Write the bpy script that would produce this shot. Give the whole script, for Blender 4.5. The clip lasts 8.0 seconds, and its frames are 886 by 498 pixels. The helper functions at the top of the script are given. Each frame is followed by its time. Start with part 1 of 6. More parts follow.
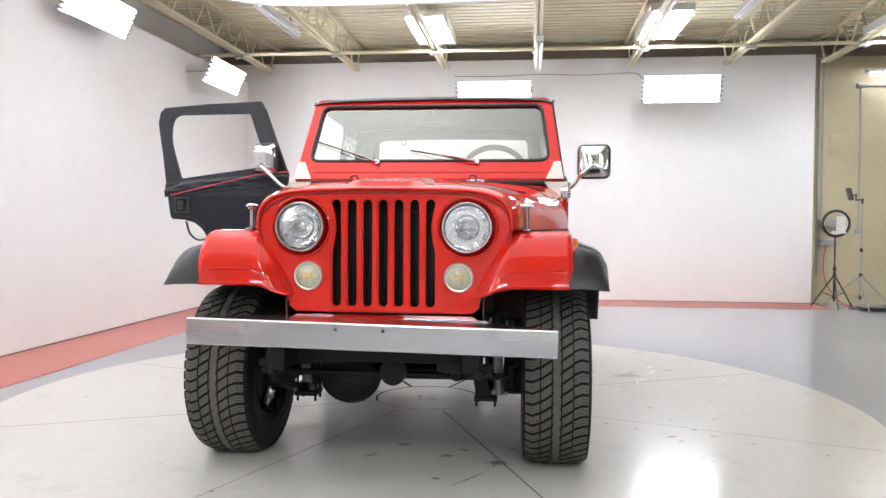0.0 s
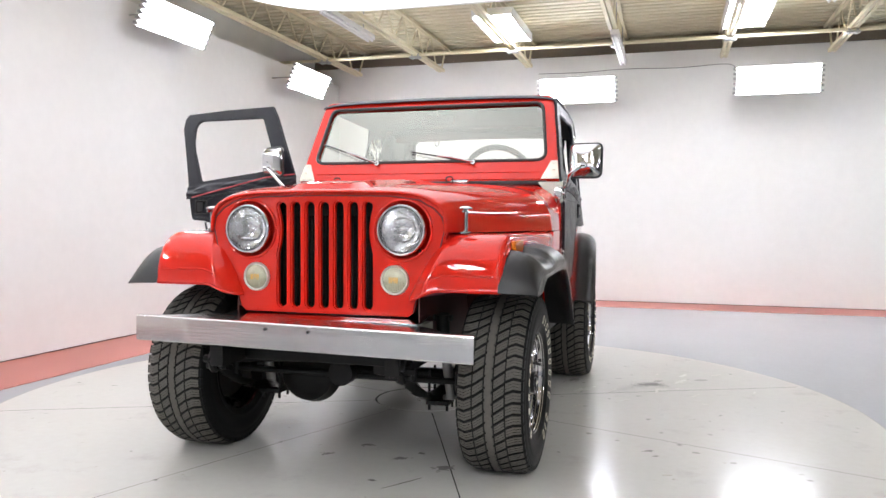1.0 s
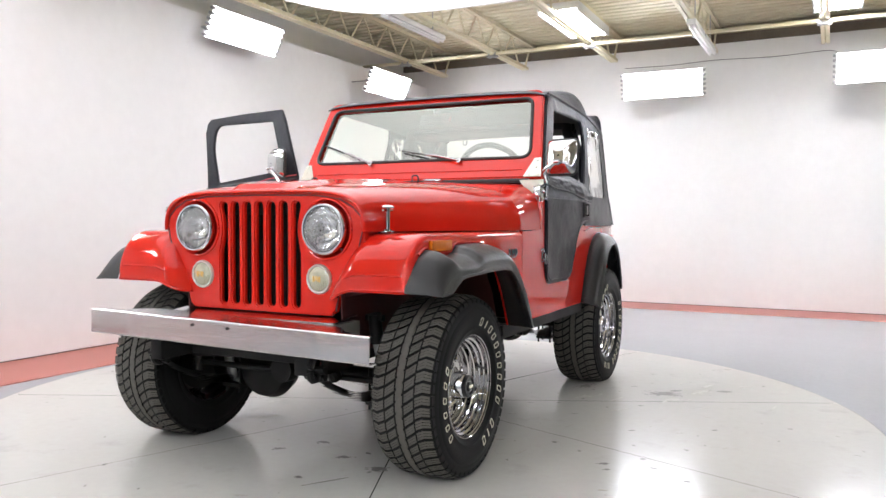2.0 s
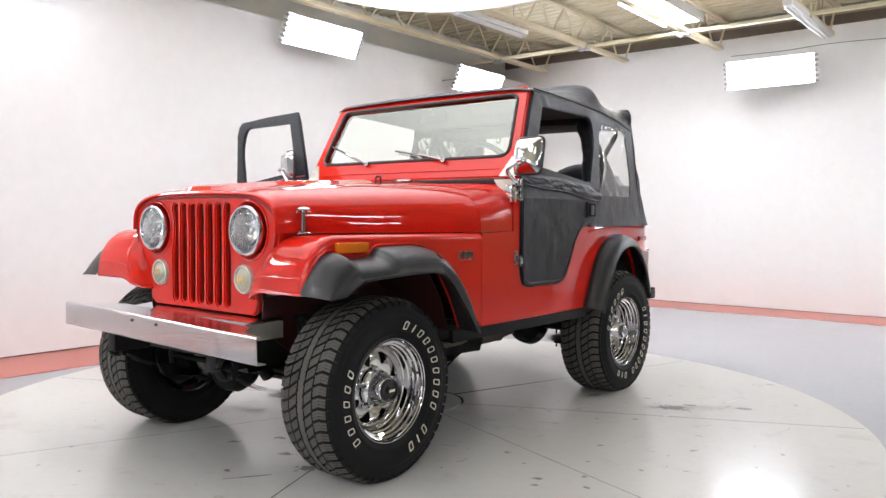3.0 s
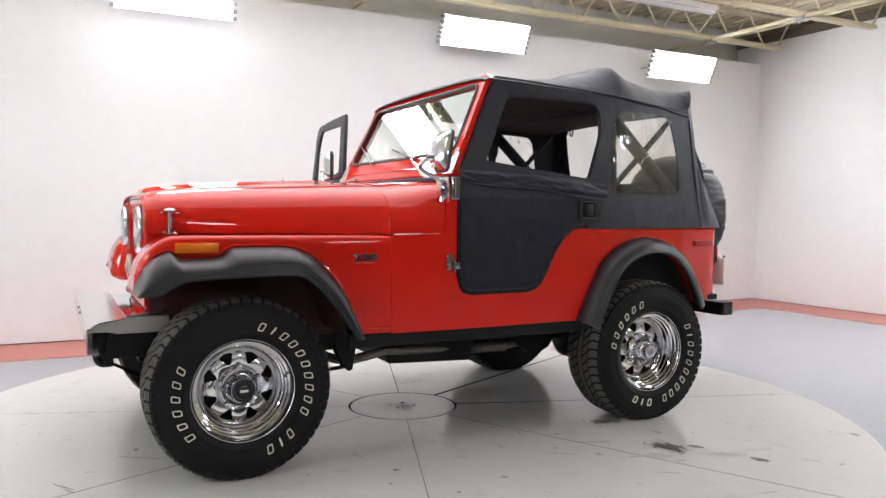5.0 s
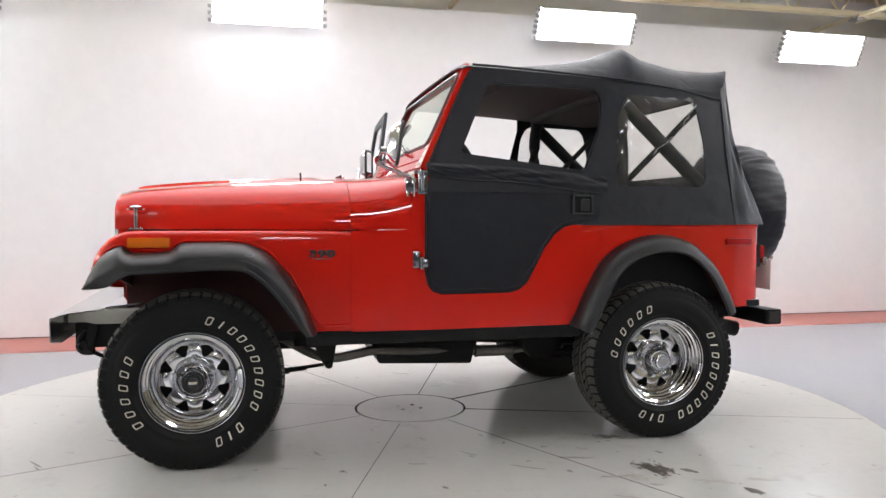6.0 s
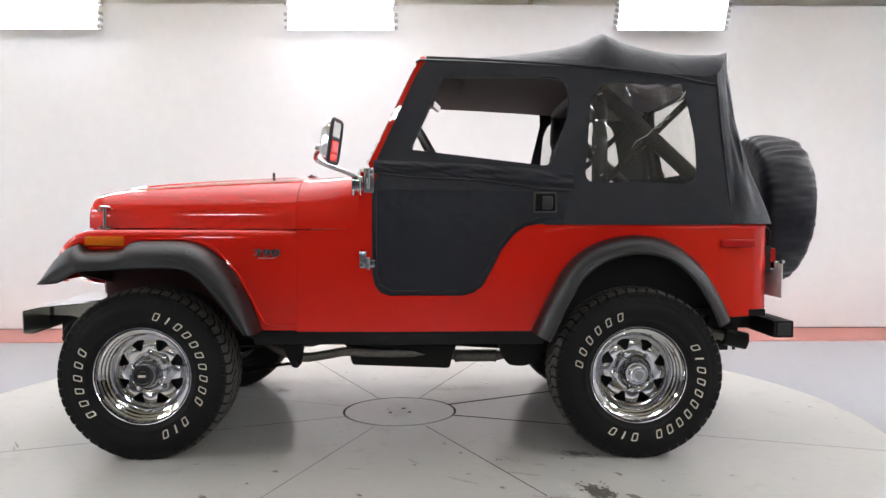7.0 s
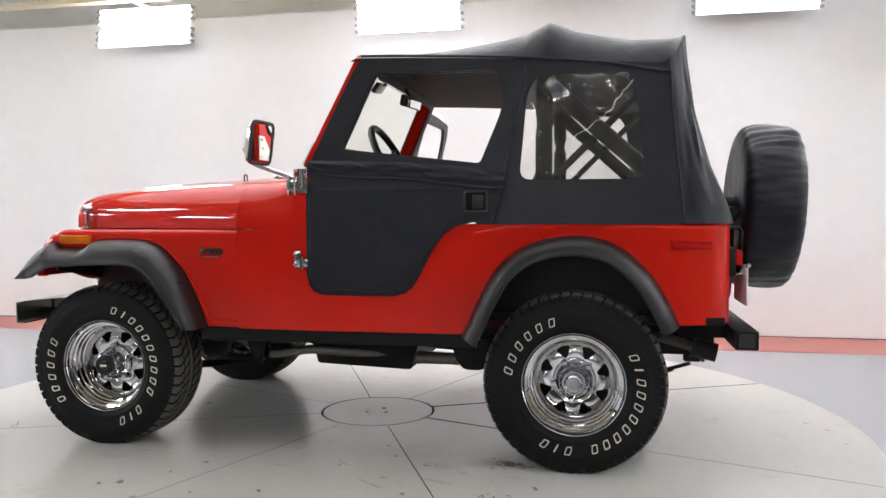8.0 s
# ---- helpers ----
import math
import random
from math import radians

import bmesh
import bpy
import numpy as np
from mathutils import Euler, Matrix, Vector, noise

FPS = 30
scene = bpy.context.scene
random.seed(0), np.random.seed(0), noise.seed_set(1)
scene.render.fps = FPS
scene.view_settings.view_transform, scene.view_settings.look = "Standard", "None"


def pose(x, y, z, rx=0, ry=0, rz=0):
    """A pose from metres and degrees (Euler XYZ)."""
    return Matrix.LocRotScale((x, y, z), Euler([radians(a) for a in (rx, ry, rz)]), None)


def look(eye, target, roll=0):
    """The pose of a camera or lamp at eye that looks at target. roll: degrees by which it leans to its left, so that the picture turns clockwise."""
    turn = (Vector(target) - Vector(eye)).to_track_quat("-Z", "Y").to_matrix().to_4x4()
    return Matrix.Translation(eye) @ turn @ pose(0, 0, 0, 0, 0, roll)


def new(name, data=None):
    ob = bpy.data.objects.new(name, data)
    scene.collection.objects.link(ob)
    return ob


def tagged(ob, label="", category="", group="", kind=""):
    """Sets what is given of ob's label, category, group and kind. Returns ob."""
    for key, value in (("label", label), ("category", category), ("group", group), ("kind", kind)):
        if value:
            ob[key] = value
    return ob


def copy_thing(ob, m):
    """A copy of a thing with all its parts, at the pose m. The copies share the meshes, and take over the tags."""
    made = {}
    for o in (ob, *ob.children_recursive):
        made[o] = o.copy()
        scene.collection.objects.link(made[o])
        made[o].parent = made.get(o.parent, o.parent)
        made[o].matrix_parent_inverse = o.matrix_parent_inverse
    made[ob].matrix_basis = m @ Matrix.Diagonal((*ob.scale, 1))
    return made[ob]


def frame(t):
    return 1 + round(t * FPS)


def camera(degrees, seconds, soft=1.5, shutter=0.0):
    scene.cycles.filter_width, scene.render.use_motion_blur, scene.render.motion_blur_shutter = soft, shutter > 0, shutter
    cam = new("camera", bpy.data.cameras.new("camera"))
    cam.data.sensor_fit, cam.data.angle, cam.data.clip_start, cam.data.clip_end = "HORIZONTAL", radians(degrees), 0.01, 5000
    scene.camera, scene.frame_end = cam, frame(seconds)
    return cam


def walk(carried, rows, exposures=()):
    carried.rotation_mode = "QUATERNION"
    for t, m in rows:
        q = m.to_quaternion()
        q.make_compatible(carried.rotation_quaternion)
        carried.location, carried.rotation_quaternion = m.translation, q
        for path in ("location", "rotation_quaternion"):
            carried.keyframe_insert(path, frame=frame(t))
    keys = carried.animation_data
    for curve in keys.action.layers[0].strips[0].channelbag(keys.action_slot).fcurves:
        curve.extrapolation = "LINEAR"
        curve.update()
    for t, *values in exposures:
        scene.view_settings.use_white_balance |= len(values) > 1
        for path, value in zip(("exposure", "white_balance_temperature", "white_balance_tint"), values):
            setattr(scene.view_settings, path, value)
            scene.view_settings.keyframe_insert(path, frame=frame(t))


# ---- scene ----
cam = camera(59.8, 8.0)
PATH = [
    (0, (0.585, -4.432, 1.016), (0.361, -2.446, 0.949), 0.3),
    (0.5, (0.923, -4.353, 1.016), (0.544, -2.39, 0.951), 0.3),
    (1, (1.351, -4.252, 1.034), (0.783, -2.336, 0.962), 0.3),
    (1.5, (1.735, -4.098, 1.027), (1.002, -2.239, 0.955), 0.2),
    (3, (2.884, -3.335, 1.06), (1.639, -1.772, 0.976), 0.4),
    (3.5, (3.223, -2.979, 1.071), (1.821, -1.555, 0.983), 0.2),
    (4, (3.497, -2.607, 1.045), (1.957, -1.333, 0.967), 0.2),
    (4.5, (3.717, -2.203, 1.067), (2.054, -1.095, 0.978), 0.4),
    (5, (3.912, -1.753, 1.093), (2.133, -0.844, 0.994), 0.5),
    (6.5, (4.128, -0.302, 1.046), (2.143, -0.065, 0.961), -0.0),
    (7, (4.1, 0.173, 1.048), (2.103, 0.202, 0.961), -0.0),
    (7.5, (4.034, 0.694, 1.05), (2.047, 0.493, 0.96), -0.1),
    (8, (3.939, 1.181, 1.047), (1.983, 0.773, 0.959), -0.2),
]
walk(cam, [(t, look(eye, target, roll)) for t, eye, target, roll in PATH])

# ---------------------------------------------------------------- light
world = bpy.data.worlds.new("world")
scene.world = world
world.use_nodes = True
world.node_tree.nodes["Background"].inputs[0].default_value = (0.9, 0.93, 1.0, 1)
world.node_tree.nodes["Background"].inputs[1].default_value = 0.05
scene.view_settings.exposure = 1.48
TUBE = 10.0      # glow of the fluorescent tubes
SCRIM = 1.25      # glow of the overhead diffusion cloth at its middle
TROFFER = 19.0    # glow of the ceiling panels


# ---------------------------------------------------------------- materials
def material(name, color, rough=0.5, metal=0.0, coat=0.0, grain=0.0, grain_scale=40.0, stain=0.0, stain_scale=3.0,
             stain_color=None, bump=0.0, bump_scale=200.0, rough_var=0.0, emit=0.0, transmission=0.0, ior=1.5, spec=0.5,
             stretch=(1, 1, 1), island=0.0, coat_rough=0.03, wave=0.0, wave_scale=8.0, fleck=0.0, fleck_scale=14.0):
    m = bpy.data.materials.new(name)
    m.use_nodes = True
    nt = m.node_tree
    n, link = nt.nodes, nt.links.new
    b = n["Principled BSDF"]
    b.inputs["Base Color"].default_value = (*color, 1)
    b.inputs["Roughness"].default_value = rough
    b.inputs["Metallic"].default_value = metal
    b.inputs["Coat Weight"].default_value = coat
    b.inputs["Coat Roughness"].default_value = coat_rough
    b.inputs["Transmission Weight"].default_value = transmission
    b.inputs["IOR"].default_value = ior
    b.inputs["Specular IOR Level"].default_value = spec
    if emit:
        b.inputs["Emission Color"].default_value = (*color, 1)
        b.inputs["Emission Strength"].default_value = emit
    tc = n.new("ShaderNodeTexCoord")
    mp = n.new("ShaderNodeMapping")
    mp.inputs["Scale"].default_value = stretch
    link(tc.outputs["Object"], mp.inputs["Vector"])
    last = None

    def tint(fac_socket, other, amount):
        nonlocal last
        mix = n.new("ShaderNodeMix")
        mix.data_type = "RGBA"
        mul = n.new("ShaderNodeMath")
        mul.operation = "MULTIPLY"
        mul.inputs[1].default_value = amount
        mul.use_clamp = True
        link(fac_socket, mul.inputs[0])
        link(mul.outputs[0], mix.inputs[0])
        if last is None:
            mix.inputs[6].default_value = (*color, 1)
        else:
            link(last, mix.inputs[6])
        mix.inputs[7].default_value = (*other, 1)
        last = mix.outputs[2]

    def noise_node(scale, detail=5.0, rough_=0.6):
        t = n.new("ShaderNodeTexNoise")
        t.inputs["Scale"].default_value = scale
        t.inputs["Detail"].default_value = detail
        t.inputs["Roughness"].default_value = rough_
        link(mp.outputs[0], t.inputs["Vector"])
        return t

    def ramp(sock, lo, hi):
        r = n.new("ShaderNodeMapRange")
        r.inputs[1].default_value, r.inputs[2].default_value = lo, hi
        link(sock, r.inputs[0])
        return r.outputs[0]

    if grain:
        tint(ramp(noise_node(grain_scale).outputs[0], 0.35, 0.7), [c * 0.55 for c in color], grain)
    if stain:
        s = noise_node(stain_scale, 4.0, 0.5)
        tint(ramp(s.outputs[0], 0.35, 0.85), stain_color or [c * 0.5 for c in color], stain)
    if fleck:  # sparse dark specks and rubbed smears
        tint(ramp(noise_node(fleck_scale, 3.0, 0.5).outputs[0], 0.70, 0.76), [c * 0.25 for c in color], fleck)
        tint(ramp(noise_node(fleck_scale * 0.28, 6.0, 0.68).outputs[0], 0.58, 0.78), [c * 0.62 for c in color], fleck * 0.55)
    if island:
        g = n.new("ShaderNodeObjectInfo")
        tint(g.outputs["Random"], [c * 0.7 for c in color], island)
    if last is not None:
        link(last, b.inputs["Base Color"])
    if rough_var:
        r = n.new("ShaderNodeMapRange")
        r.inputs[1].default_value, r.inputs[2].default_value = 0.25, 0.8
        r.inputs[3].default_value, r.inputs[4].default_value = max(0.0, rough - rough_var), min(1.0, rough + rough_var)
        link(noise_node(stain_scale * 1.6, 2.0, 0.5).outputs[0], r.inputs[0])
        link(r.outputs[0], b.inputs["Roughness"])
    if bump:
        bp = n.new("ShaderNodeBump")
        bp.inputs["Strength"].default_value = min(1.0, bump)
        bp.inputs["Distance"].default_value = 0.004
        link(noise_node(bump_scale, 3.0).outputs[0], bp.inputs["Height"])
        link(bp.outputs[0], b.inputs["Normal"])
        if wave:  # broad slack folds
            slack = n.new("ShaderNodeBump")
            slack.inputs["Strength"].default_value = wave
            slack.inputs["Distance"].default_value = 0.03
            soft = noise_node(wave_scale, 2.0, 0.45)
            soft.inputs["Distortion"].default_value = 0.8
            link(soft.outputs[0], slack.inputs["Height"])
            link(slack.outputs[0], bp.inputs["Normal"])
    return m


M = {
    "white_wall": material("white_wall", (0.80, 0.79, 0.785), 0.75, grain=0.07, grain_scale=9, stain=0.22, stain_scale=1.1,
                           stain_color=(0.66, 0.65, 0.64), bump=0.15, bump_scale=60),
    "beige_wall": material("beige_wall", (0.52, 0.45, 0.29), 0.7, grain=0.15, grain_scale=12, stain=0.35, stain_scale=0.9, bump=0.2, bump_scale=40),
    "grey_wall": material("grey_wall", (0.74, 0.725, 0.70), 0.8, stain=0.3, stain_scale=1.5),
    "floor": material("floor", (0.31, 0.32, 0.345), 0.20, grain=0.10, grain_scale=30, stain=0.15, stain_scale=1.3,
                      stain_color=(0.32, 0.325, 0.34), rough_var=0.012, bump=0.03, bump_scale=25, spec=0.5),
    "stripe": material("stripe", (0.46, 0.14, 0.11), 0.35, grain=0.10, stain=0.10, stain_scale=2.5),
    "deck": material("deck", (0.50, 0.494, 0.462), 0.18, grain=0.08, grain_scale=22, stain=0.18, stain_scale=1.6,
                     stain_color=(0.58, 0.56, 0.50), rough_var=0.015, spec=0.47, bump=0.03, bump_scale=30, island=0.05, fleck=0.8),
    "joint": material("joint", (0.012, 0.0115, 0.011), 0.8, spec=0.1),
    "stain": material("stain", (0.105, 0.096, 0.084), 0.42, grain=0.6, grain_scale=60, spec=0.30),
    "stain_pale": material("stain_pale", (0.34, 0.325, 0.285), 0.45, grain=0.5, grain_scale=50, spec=0.25),
    "cream_steel": material("cream_steel", (0.70, 0.63, 0.44), 0.55, grain=0.1, stain=0.25, stain_scale=3),
    "cream_deck": material("cream_deck", (0.70, 0.645, 0.47), 0.6, grain=0.1, stain=0.28, stain_scale=1.2, stain_color=(0.50, 0.43, 0.28)),
    "dark_ledge": material("dark_ledge", (0.16, 0.13, 0.10), 0.8, grain=0.3),
    "tube": material("tube", (0.90, 0.925, 1.0), 0.4, emit=TUBE),
    "panel_glow": material("panel_glow", (0.93, 0.945, 1.0), 0.4, emit=TROFFER),
    "lamp_metal": material("lamp_metal", (0.75, 0.75, 0.74), 0.3, metal=0.3, grain=0.1),
    "cloth_white": material("cloth_white", (0.82, 0.82, 0.82), 0.8, grain=0.04),
    "cable": material("cable", (0.05, 0.05, 0.05), 0.6),
    "paint": material("paint", (0.588, 0.0158, 0.0078), 0.5, coat=1.0, grain=0.05, grain_scale=300, stain=0.05, stain_scale=6, spec=0.0, coat_rough=0.012),
    # dirty body red, darkened in its colour for shade inside arches and gaps
    "paint_shaded": material("paint_shaded", (0.060, 0.006, 0.0055), 0.6, stain=0.7, stain_scale=8, stain_color=(0.04, 0.01, 0.01)),
    "black_vinyl": material("black_vinyl", (0.0055, 0.0062, 0.0115), 0.38, spec=0.37, grain=0.2, grain_scale=90, bump=0.25, bump_scale=500, rough_var=0.07, stain_scale=5, wave=0.22, wave_scale=7.0),
    "flare_plastic": material("flare_plastic", (0.0095, 0.0095, 0.0105), 0.34, spec=0.46, grain=0.25, grain_scale=120, bump=0.25, bump_scale=400, rough_var=0.08, stain_scale=4),
    "rubber": material("rubber", (0.0065, 0.0065, 0.0065), 0.6, spec=0.2, grain=0.3, grain_scale=70, stain=0.25, stain_scale=9, stain_color=(0.012, 0.0115, 0.011), bump=0.1, bump_scale=200),
    "tread_rubber": material("tread_rubber", (0.110, 0.104, 0.091), 0.85, spec=0.3, grain=0.4, grain_scale=90, stain=0.4, stain_scale=10, stain_color=(0.085, 0.080, 0.070)),
    "letter_white": material("letter_white", (0.72, 0.68, 0.55), 0.6, grain=0.2, grain_scale=150),
    "chrome": material("chrome", (0.63, 0.63, 0.645), 0.07, metal=1.0),
    "brushed": material("brushed", (0.66, 0.66, 0.665), 0.20, metal=1.0, grain=0.06, grain_scale=60, stretch=(0.1, 1, 1), bump=0.05, bump_scale=90),
    "steel": material("steel", (0.46, 0.46, 0.47), 0.16, metal=1.0, grain=0.3, grain_scale=80),
    "chassis": material("chassis", (0.0048, 0.0047, 0.0046), 0.5, spec=0.26, grain=0.4, grain_scale=40, stain=0.3, stain_scale=12, stain_color=(0.012, 0.011, 0.010)),
    "exhaust": material("exhaust", (0.30, 0.28, 0.25), 0.5, metal=0.8, grain=0.4, grain_scale=60, stain=0.4, stain_scale=15),
    "interior": material("interior", (0.011, 0.011, 0.012), 0.6, spec=0.3, grain=0.3, grain_scale=60),
    "headliner": material("headliner", (0.085, 0.072, 0.066), 0.8, grain=0.3, grain_scale=90),
    "gasket": material("gasket", (0.02, 0.02, 0.02), 0.45),
    "silver_plate": material("silver_plate", (0.62, 0.60, 0.52), 0.35, metal=0.7, grain=0.2, grain_scale=120),
    "amber": material("amber", (0.72, 0.16, 0.004), 0.25, coat=0.2, spec=0.25, grain=0.3, grain_scale=180),
    "red_lens": material("red_lens", (0.46, 0.006, 0.006), 0.3, coat=0.15, spec=0.2, grain=0.4, grain_scale=200),
    "lens_amber_clear": material("lens_amber_clear", (0.42, 0.415, 0.29), 0.12, coat=1.0, grain=0.35, grain_scale=160),
    "bulb_amber": material("bulb_amber", (0.62, 0.34, 0.05), 0.3),
    "reflector": material("reflector", (0.92, 0.92, 0.93), 0.12, metal=1.0),
    "plate_white": material("plate_white", (0.75, 0.74, 0.72), 0.45),
    "plate_bar": material("plate_bar", (0.30, 0.10, 0.10), 0.5),
    "black_plastic": material("black_plastic", (0.018, 0.018, 0.019), 0.28),
    "grey_metal": material("grey_metal", (0.40, 0.40, 0.40), 0.4, metal=0.6, grain=0.2),
    "cord_red": material("cord_red", (0.45, 0.06, 0.07), 0.7),
    "mirror_glass": material("mirror_glass", (0.9, 0.9, 0.9), 0.02, metal=1.0),
    "dim_wall": material("dim_wall", (0.19, 0.185, 0.18), 0.8, stain=0.3, stain_scale=0.8),
    "room_wall": material("room_wall", (0.80, 0.79, 0.77), 0.75, stain=0.15, stain_scale=0.7),
}


def glass_material(name, tint, rough=0.0, body=0.0, bump=0.0, bump_scale=20.0, boost_by=1.7, gloss_tint=(1, 1, 1), base=0.0):
    """A thin pane: see-through with a Fresnel gloss; body is the share of milky diffuse."""
    m = bpy.data.materials.new(name)
    m.use_nodes = True
    nt = m.node_tree
    n, link = nt.nodes, nt.links.new
    n.remove(n["Principled BSDF"])
    out = n["Material Output"]
    clear = n.new("ShaderNodeBsdfTransparent")
    clear.inputs[0].default_value = (*tint, 1)
    gloss = n.new("ShaderNodeBsdfGlossy")
    gloss.inputs["Roughness"].default_value = rough
    gloss.inputs[0].default_value = (*gloss_tint, 1)
    fres = n.new("ShaderNodeFresnel")
    fres.inputs[0].default_value = 1.5
    boost = n.new("ShaderNodeMath")
    boost.operation = "MULTIPLY_ADD"
    boost.inputs[1].default_value = boost_by
    boost.inputs[2].default_value = base
    boost.use_clamp = True
    link(fres.outputs[0], boost.inputs[0])
    mix = n.new("ShaderNodeMixShader")
    link(boost.outputs[0], mix.inputs[0])
    link(clear.outputs[0], mix.inputs[1])
    link(gloss.outputs[0], mix.inputs[2])
    last = mix
    if body:
        milk = n.new("ShaderNodeBsdfDiffuse")
        milk.inputs[0].default_value = (0.6, 0.6, 0.6, 1)
        mix2 = n.new("ShaderNodeMixShader")
        mix2.inputs[0].default_value = body
        link(mix.outputs[0], mix2.inputs[1])
        link(milk.outputs[0], mix2.inputs[2])
        last = mix2
    if bump:
        tc = n.new("ShaderNodeTexCoord")
        t = n.new("ShaderNodeTexNoise")
        t.inputs["Scale"].default_value = bump_scale
        t.inputs["Detail"].default_value = 2.0
        bp = n.new("ShaderNodeBump")
        bp.inputs["Strength"].default_value = bump
        bp.inputs["Distance"].default_value = 0.02
        link(tc.outputs["Object"], t.inputs["Vector"])
        link(t.outputs[0], bp.inputs["Height"])
        link(bp.outputs[0], gloss.inputs["Normal"])
        link(bp.outputs[0], fres.inputs["Normal"])
    link(last.outputs[0], out.inputs["Surface"])
    return m


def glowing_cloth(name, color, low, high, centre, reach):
    """Diffusion cloth that glows by itself, brightest at its centre and dimmer towards the hem."""
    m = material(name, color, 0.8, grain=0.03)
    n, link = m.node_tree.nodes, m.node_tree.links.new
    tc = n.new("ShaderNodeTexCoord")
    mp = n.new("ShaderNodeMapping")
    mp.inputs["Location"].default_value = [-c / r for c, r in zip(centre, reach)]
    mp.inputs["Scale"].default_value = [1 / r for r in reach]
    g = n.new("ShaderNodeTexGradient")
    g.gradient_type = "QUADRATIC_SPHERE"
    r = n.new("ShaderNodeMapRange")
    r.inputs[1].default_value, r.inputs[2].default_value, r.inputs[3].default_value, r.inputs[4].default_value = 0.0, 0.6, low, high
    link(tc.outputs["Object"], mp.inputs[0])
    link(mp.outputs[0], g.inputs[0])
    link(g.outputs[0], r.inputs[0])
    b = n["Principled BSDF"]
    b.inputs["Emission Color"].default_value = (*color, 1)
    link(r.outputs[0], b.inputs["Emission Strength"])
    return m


# the glow is put into the cloth itself; no lamps stand above it
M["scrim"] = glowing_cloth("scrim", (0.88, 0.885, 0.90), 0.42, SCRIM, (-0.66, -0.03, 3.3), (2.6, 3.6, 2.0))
M["windscreen"] = glass_material("windscreen", (0.88, 0.92, 0.87), 0.0, 0.0, boost_by=1.0, gloss_tint=(0.95, 1.0, 0.92), base=0.14)
M["vinyl_window"] = glass_material("vinyl_window", (0.88, 0.88, 0.86), 0.03, 0.03, 0.03, 14.0, boost_by=1.7)
M["back_window"] = glass_material("back_window", (0.94, 0.94, 0.92), 0.05, 0.02, 0.0, 9.0, boost_by=0.12)
M["lamp_lens"] = glass_material("lamp_lens", (0.97, 0.98, 0.98), 0.05, 0.17, boost_by=2.4)


# ---------------------------------------------------------------- mesh tools
def link_mesh(name, bm, mat, parent=None, label="", angle=35.0, flip=True):
    if flip:
        bmesh.ops.recalc_face_normals(bm, faces=bm.faces)
    me = bpy.data.meshes.new(name)
    bm.to_mesh(me)
    bm.free()
    me.materials.append(M[mat])
    for p in me.polygons:
        p.use_smooth = True
    me.set_sharp_from_angle(angle=radians(angle))
    ob = new(name, me)
    ob.parent = parent
    if label:
        tagged(ob, label)
    return ob


def part(name, bm, mat, parent, label="", angle=35.0, flip=True):
    return link_mesh(name, bm, mat, parent, label, angle, flip)


def crisp(ob):
    """Keeps large flat faces flat-shaded beside their rounded edges."""
    mod = ob.modifiers.new("crisp", "WEIGHTED_NORMAL")
    mod.keep_sharp = True
    mod.weight = 80
    return ob


def box(bm, lo, hi, bevel=0.0, turn=None):
    """An upright box between two corners; turn is a matrix put on it afterwards."""
    made = bmesh.ops.create_cube(bm, size=1.0)["verts"]
    c = [(a + b) / 2 for a, b in zip(lo, hi)]
    s = [abs(b - a) for a, b in zip(lo, hi)]
    for v in made:
        v.co = Vector((v.co.x * s[0] + c[0], v.co.y * s[1] + c[1], v.co.z * s[2] + c[2]))
    if bevel:
        edges = list({e for v in made for e in v.link_edges})
        out = bmesh.ops.bevel(bm, geom=edges, offset=bevel, segments=2, affect="EDGES", profile=0.6)
        made = list({v for f in out["faces"] for v in f.verts} | {v for v in made if v.is_valid})
    if turn is not None:
        bmesh.ops.transform(bm, matrix=turn, verts=made)
    return made


def rod(bm, a, b, r, sides=10, r2=None):
    """A straight round bar from a to b."""
    a, b = Vector(a), Vector(b)
    d = b - a
    q = d.to_track_quat("Z", "Y").to_matrix().to_4x4()
    out = bmesh.ops.create_cone(bm, cap_ends=True, segments=sides, radius1=r, radius2=r if r2 is None else r2, depth=d.length,
                                matrix=Matrix.Translation((a + b) / 2) @ q)
    return out["verts"]


def tube(bm, pts, r, sides=10, closed=False, flat=1.0):
    """A round bar along a line of points."""
    pts = [Vector(p) for p in pts]
    rings = []
    n = len(pts)
    up = Vector((0, 0, 1))
    for i, p in enumerate(pts):
        a = pts[i - 1] if (i or closed) else pts[0]
        b = pts[(i + 1) % n] if (i < n - 1 or closed) else pts[-1]
        d = (b - a).normalized()
        side = d.cross(up)
        if side.length < 0.05:
            side = d.cross(Vector((0, 1, 0)))
        side.normalize()
        top = side.cross(d)
        rings.append([bm.verts.new(p + side * math.cos(t) * r + top * math.sin(t) * r * flat)
                      for t in (2 * math.pi * k / sides for k in range(sides))])
    for i in range(n if closed else n - 1):
        a, b = rings[i], rings[(i + 1) % n]
        for k in range(sides):
            bm.faces.new((a[k], a[(k + 1) % sides], b[(k + 1) % sides], b[k]))
    if not closed:
        bm.faces.new(rings[0])
        bm.faces.new(rings[-1])


